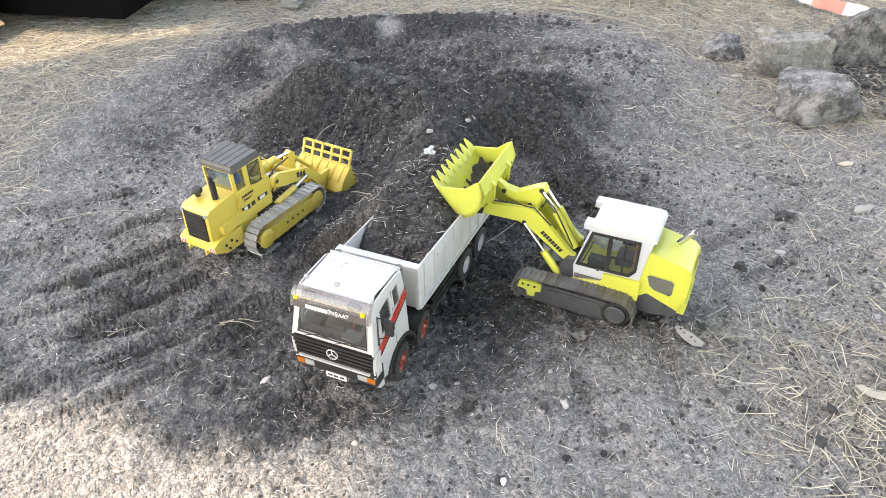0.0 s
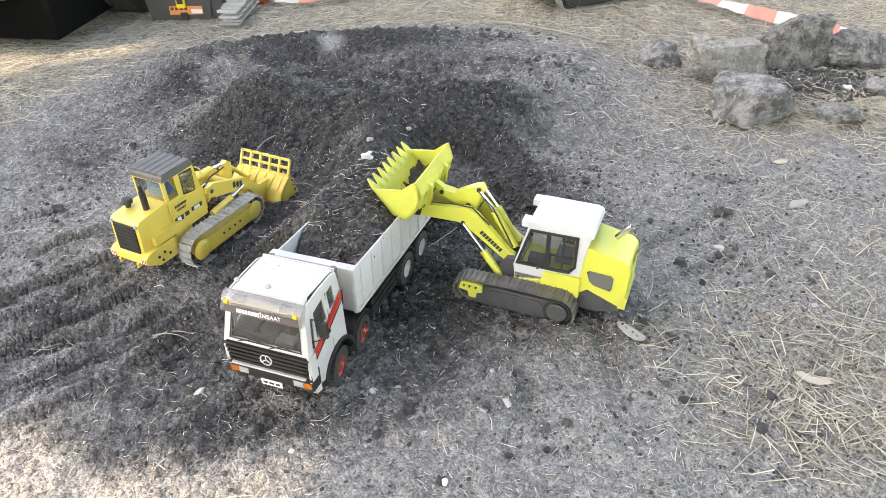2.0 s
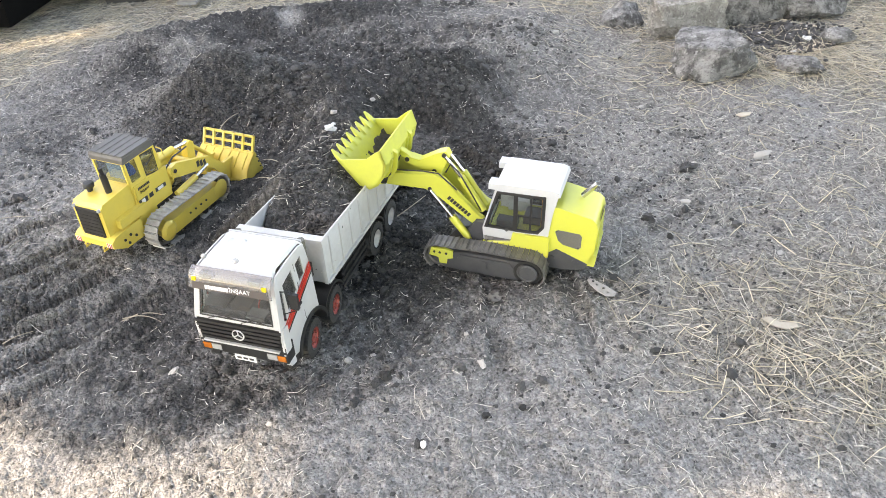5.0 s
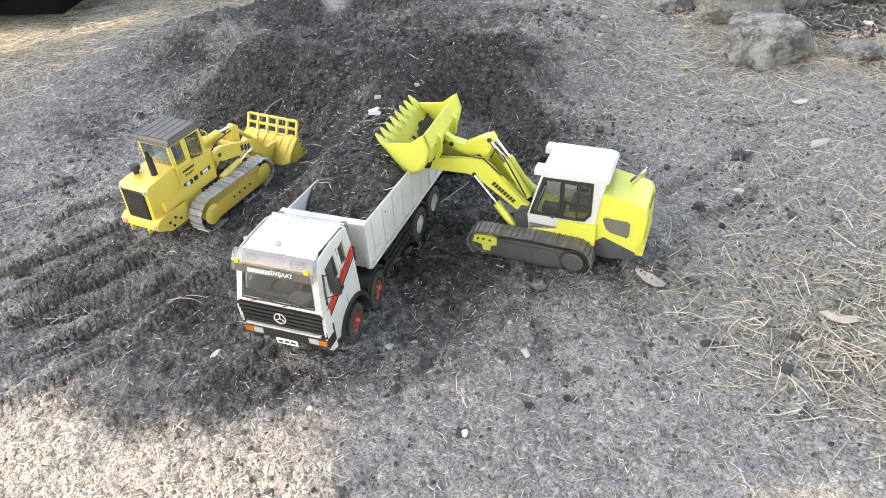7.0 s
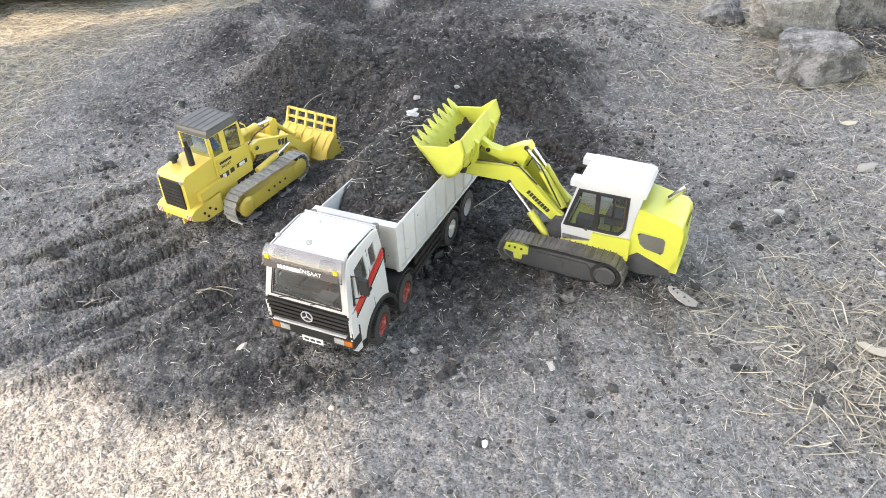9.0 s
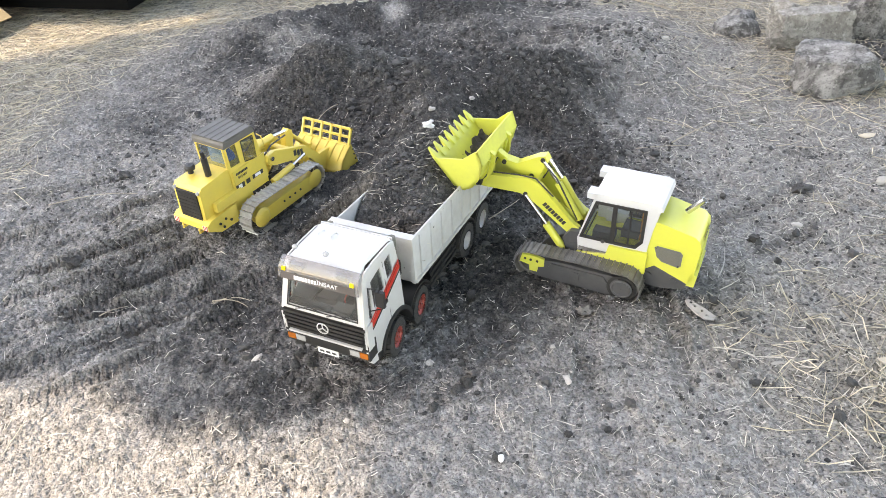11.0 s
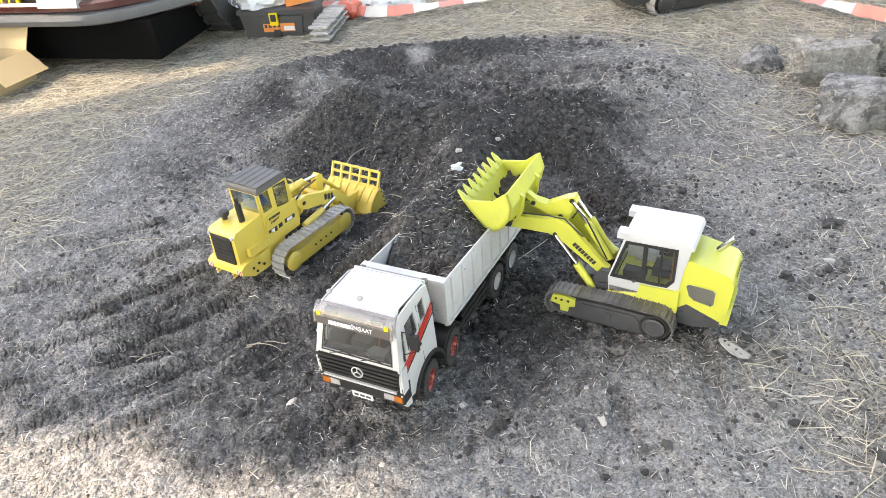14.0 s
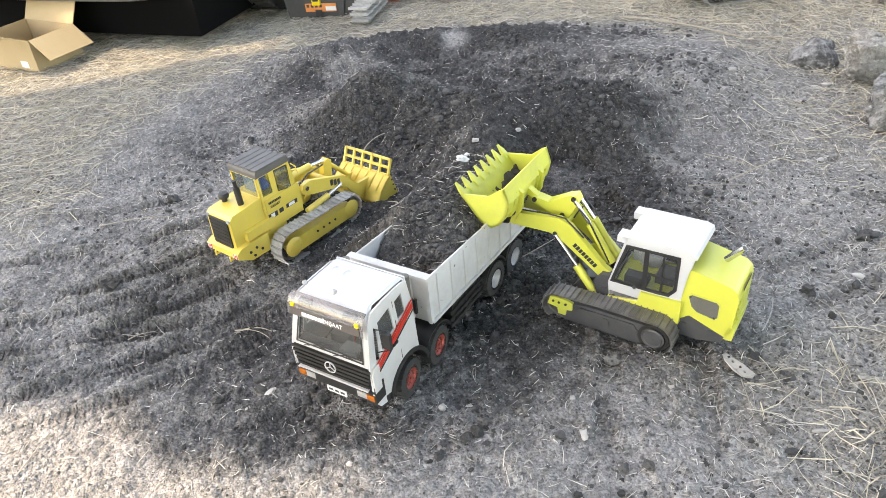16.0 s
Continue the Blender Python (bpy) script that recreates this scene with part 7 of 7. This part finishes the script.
# ---- loose straw, chips and crumbs ----
def scatter_points(n, seed, x0, x1, y0, y1, keep):
    rng = np.random.default_rng(seed)
    x, y = rng.uniform(x0, x1, n), rng.uniform(y0, y1, n)
    ok = rng.uniform(0, 1, n) < keep(x, y)
    return x[ok], y[ok], rng


def blades(name, x, y, rng, lmin, lmax, wmin, wmax, lift, material, label, base=None, category="straw"):
    """Thin bent stalks that drape over the ground."""
    n = len(x)
    a = rng.uniform(0, 2 * math.pi, n)
    ln = rng.uniform(lmin, lmax, n) * rng.uniform(0.5, 1.0, n)
    w = rng.uniform(wmin, wmax, n)
    bend = rng.normal(0, 0.16, n)
    up = np.abs(rng.normal(0, 1, (n, 3))) * lift
    V = np.zeros((n, 9, 3))
    for k, s in enumerate((-0.5, 0.0, 0.5)):
        ak = a + bend * s
        px, py = x + np.cos(ak) * ln * s, y + np.sin(ak) * ln * s
        pz = (height(px, py) if base is None else base) + w * 0.6 + up[:, k]
        rad = w * (1.0, 0.9, 0.35)[k]
        for j in range(3):
            th = 2 * math.pi * j / 3
            V[:, 3 * k + j, 0] = px - np.sin(ak) * rad * math.cos(th)
            V[:, 3 * k + j, 1] = py + np.cos(ak) * rad * math.cos(th)
            V[:, 3 * k + j, 2] = pz + rad * math.sin(th)
    q = []
    for k in (0, 1):
        for j in range(3):
            q.append((3 * k + j, 3 * k + (j + 1) % 3, 3 * k + 3 + (j + 1) % 3, 3 * k + 3 + j))
    F = (np.array(q)[None] + 9 * np.arange(n)[:, None, None]).reshape(-1, 4)
    me = bpy.data.meshes.new(name)
    me.from_pydata(V.reshape(-1, 3).tolist(), [], F.tolist())
    me.polygons.foreach_set("use_smooth", [True] * len(me.polygons))
    me.materials.append(material)
    return tagged(new(name, me), label, category, kind="stuff")


def crumbs(name, x, y, z, r, rng, material, label, sub=1, category="soil crumbs"):
    """Many uneven lumps."""
    bm = bmesh.new()
    bmesh.ops.create_icosphere(bm, subdivisions=sub, radius=1.0)
    P = np.array([v.co[:] for v in bm.verts])
    T = np.array([[v.index for v in f.verts] for f in bm.faces])
    bm.free()
    n = len(x)
    k = rng.uniform(0.65, 1.25, (n, len(P), 1))
    s = np.stack([rng.uniform(0.7, 1.3, n), rng.uniform(0.7, 1.3, n), rng.uniform(0.5, 0.9, n)], -1)[:, None, :]
    a = rng.uniform(0, 2 * math.pi, n)[:, None]
    Q = P[None] * k * s * r[:, None, None]
    c, d = np.cos(a), np.sin(a)
    X = Q[:, :, 0] * c - Q[:, :, 1] * d + x[:, None]
    Y = Q[:, :, 0] * d + Q[:, :, 1] * c + y[:, None]
    Z = Q[:, :, 2] + (z + r * 0.3)[:, None]
    F = (T[None] + len(P) * np.arange(n)[:, None, None]).reshape(-1, 3)
    me = bpy.data.meshes.new(name)
    me.from_pydata(np.stack([X, Y, Z], -1).reshape(-1, 3).tolist(), [], F.tolist())
    me.materials.append(material)
    return tagged(new(name, me), label, category, kind="stuff")


x, y, rng = scatter_points(190000, 1, -3.2, 2.7, 0.72, 5.2, lambda x, y: np.clip(straw_mask(x, y) - 0.12, 0, 1) ** 1.25 * (0.60 + 0.16 * soft(y, 3.2, 3.5)))
cut = len(x) // 2
blades("dry_straw", x[:cut], y[:cut], rng, 0.04, 0.16, 0.0007, 0.0017, 0.008, STRAW, "dry yellow straw lying thickly on the ground")
blades("weathered_straw", x[cut:], y[cut:], rng, 0.03, 0.13, 0.0006, 0.0015, 0.006, STRAW_GREY, "greyed straw trodden into the dust")
x, y, rng = scatter_points(150000, 2, -1.6, 1.9, 0.72, 3.4, lambda x, y: (0.22 + 0.5 * soft(x, 0.3, 1.0)) * (1 - 0.88 * coal_mask(x, y)) * soft(fbm(x, y, 2.5, 3, 88), -0.25, 0.15) + 0.004)
blades("straw_chips", x, y, rng, 0.006, 0.030, 0.0005, 0.0012, 0.0015, CHIP, "short chips of straw and needles on grey dust")
x, y, rng = scatter_points(1500, 3, -1.6, 1.9, 0.72, 3.4, lambda x, y: 0.36 * np.clip(1 - 1.25 * coal_mask(x, y), 0.006, 1))
blades("stray_straw", x, y, rng, 0.03, 0.10, 0.0006, 0.0011, 0.004, STRAW_GREY, "stray stalks of straw on the soil")
clump_n = lambda x, y: soft(fbm(x, y, 3.0, 3, 71), -0.15, 0.22)
x, y, rng = scatter_points(120000, 4, -1.5, 1.7, 0.74, 3.4, lambda x, y: clump_n(x, y) * (0.04 + 0.60 * coal_mask(x, y)) * (1 - 0.8 * straw_mask(x, y)))
crumbs("soil_crumbs", x, y, height(x, y), rng.uniform(0.0016, 0.0058, len(x)) * rng.uniform(0.6, 1.2, len(x)), rng, CLOD, "loose crumbs of black soil")
x, y, rng = scatter_points(9000, 5, -1.5, 1.7, 0.74, 3.4, lambda x, y: clump_n(x, y) ** 2 * (0.02 + 0.75 * coal_mask(x, y)) * (1 - 0.8 * straw_mask(x, y)))
crumbs("soil_clods", x, y, height(x, y), 0.004 + 0.010 * rng.uniform(0, 1, len(x)) ** 2.2, rng, CLOD, "clods of black soil", 2)
x, y, rng = scatter_points(50000, 6, -1.5, 1.8, 0.74, 3.4, lambda x, y: 0.33 * (1 - 0.8 * coal_mask(x, y)) + 0.01)
crumbs("grey_crumbs", x, y, height(x, y), rng.uniform(0.0010, 0.0035, len(x)), rng, PALE_CLOD, "grey crumbs and grit on dust")
x, y, rng = scatter_points(7000, 7, -1.5, 1.8, 0.74, 3.4, lambda x, y: 0.30 * (1 - 0.6 * coal_mask(x, y)) + 0.02)
crumbs("pale_grit", x, y, height(x, y), 0.0009 + 0.0028 * rng.uniform(0, 1, len(x)) ** 3, rng, PALE_STONE, "small pale stones and grit")
pick = np.random.default_rng(8)
ids = pick.integers(0, LX.size, 5200)
ids = ids[LZ.reshape(-1)[ids] > 0.03]
lx, ly, lz = (q.reshape(-1)[ids] for q in (LX, LY, LZ))
crumbs("load_crumbs", lx, ly, lz, 0.0012 + 0.006 * pick.uniform(0, 1, len(lx)) ** 2.5, pick, CLOD, "crumbs of black soil on the lorry load")
ids = ids[:420]
blades("load_straw", LX.reshape(-1)[ids], LY.reshape(-1)[ids], pick, 0.01, 0.05, 0.0005, 0.0011, 0.002, STRAW_GREY, "bits of straw in the lorry load", base=LZ.reshape(-1)[ids] + 0.002)
x, y, rng = scatter_points(26000, 9, -1.5, 1.8, 0.74, 3.3, lambda x, y: 0.34 * (1 - 0.7 * coal_mask(x, y)) * soft(fbm(x, y, 4.0, 3, 55), -0.3, 0.15))
crumbs("dark_specks", x, y, height(x, y), rng.uniform(0.0010, 0.0030, len(x)), rng, GREY_CLOD, "dark specks of soil on the grey dust")
pick = np.random.default_rng(12)
ax, ay = 1.66 + pick.normal(0, 0.13, 700), 2.66 + pick.normal(0, 0.08, 700)
crumbs("ash_crumbs", ax, ay, height(ax, ay) + 0.012, 0.002 + 0.009 * pick.uniform(0, 1, 700) ** 2, pick, CLOD, "charred crumbs and cinders among the stones", category="ashes")
ax, ay = 1.50 + pick.normal(0, 0.26, 900), 2.46 + pick.normal(0, 0.16, 900)
blades("rubble_straw", ax, ay, pick, 0.04, 0.16, 0.0007, 0.0016, 0.014, STRAW, "dry stalks strewn over the rubble")
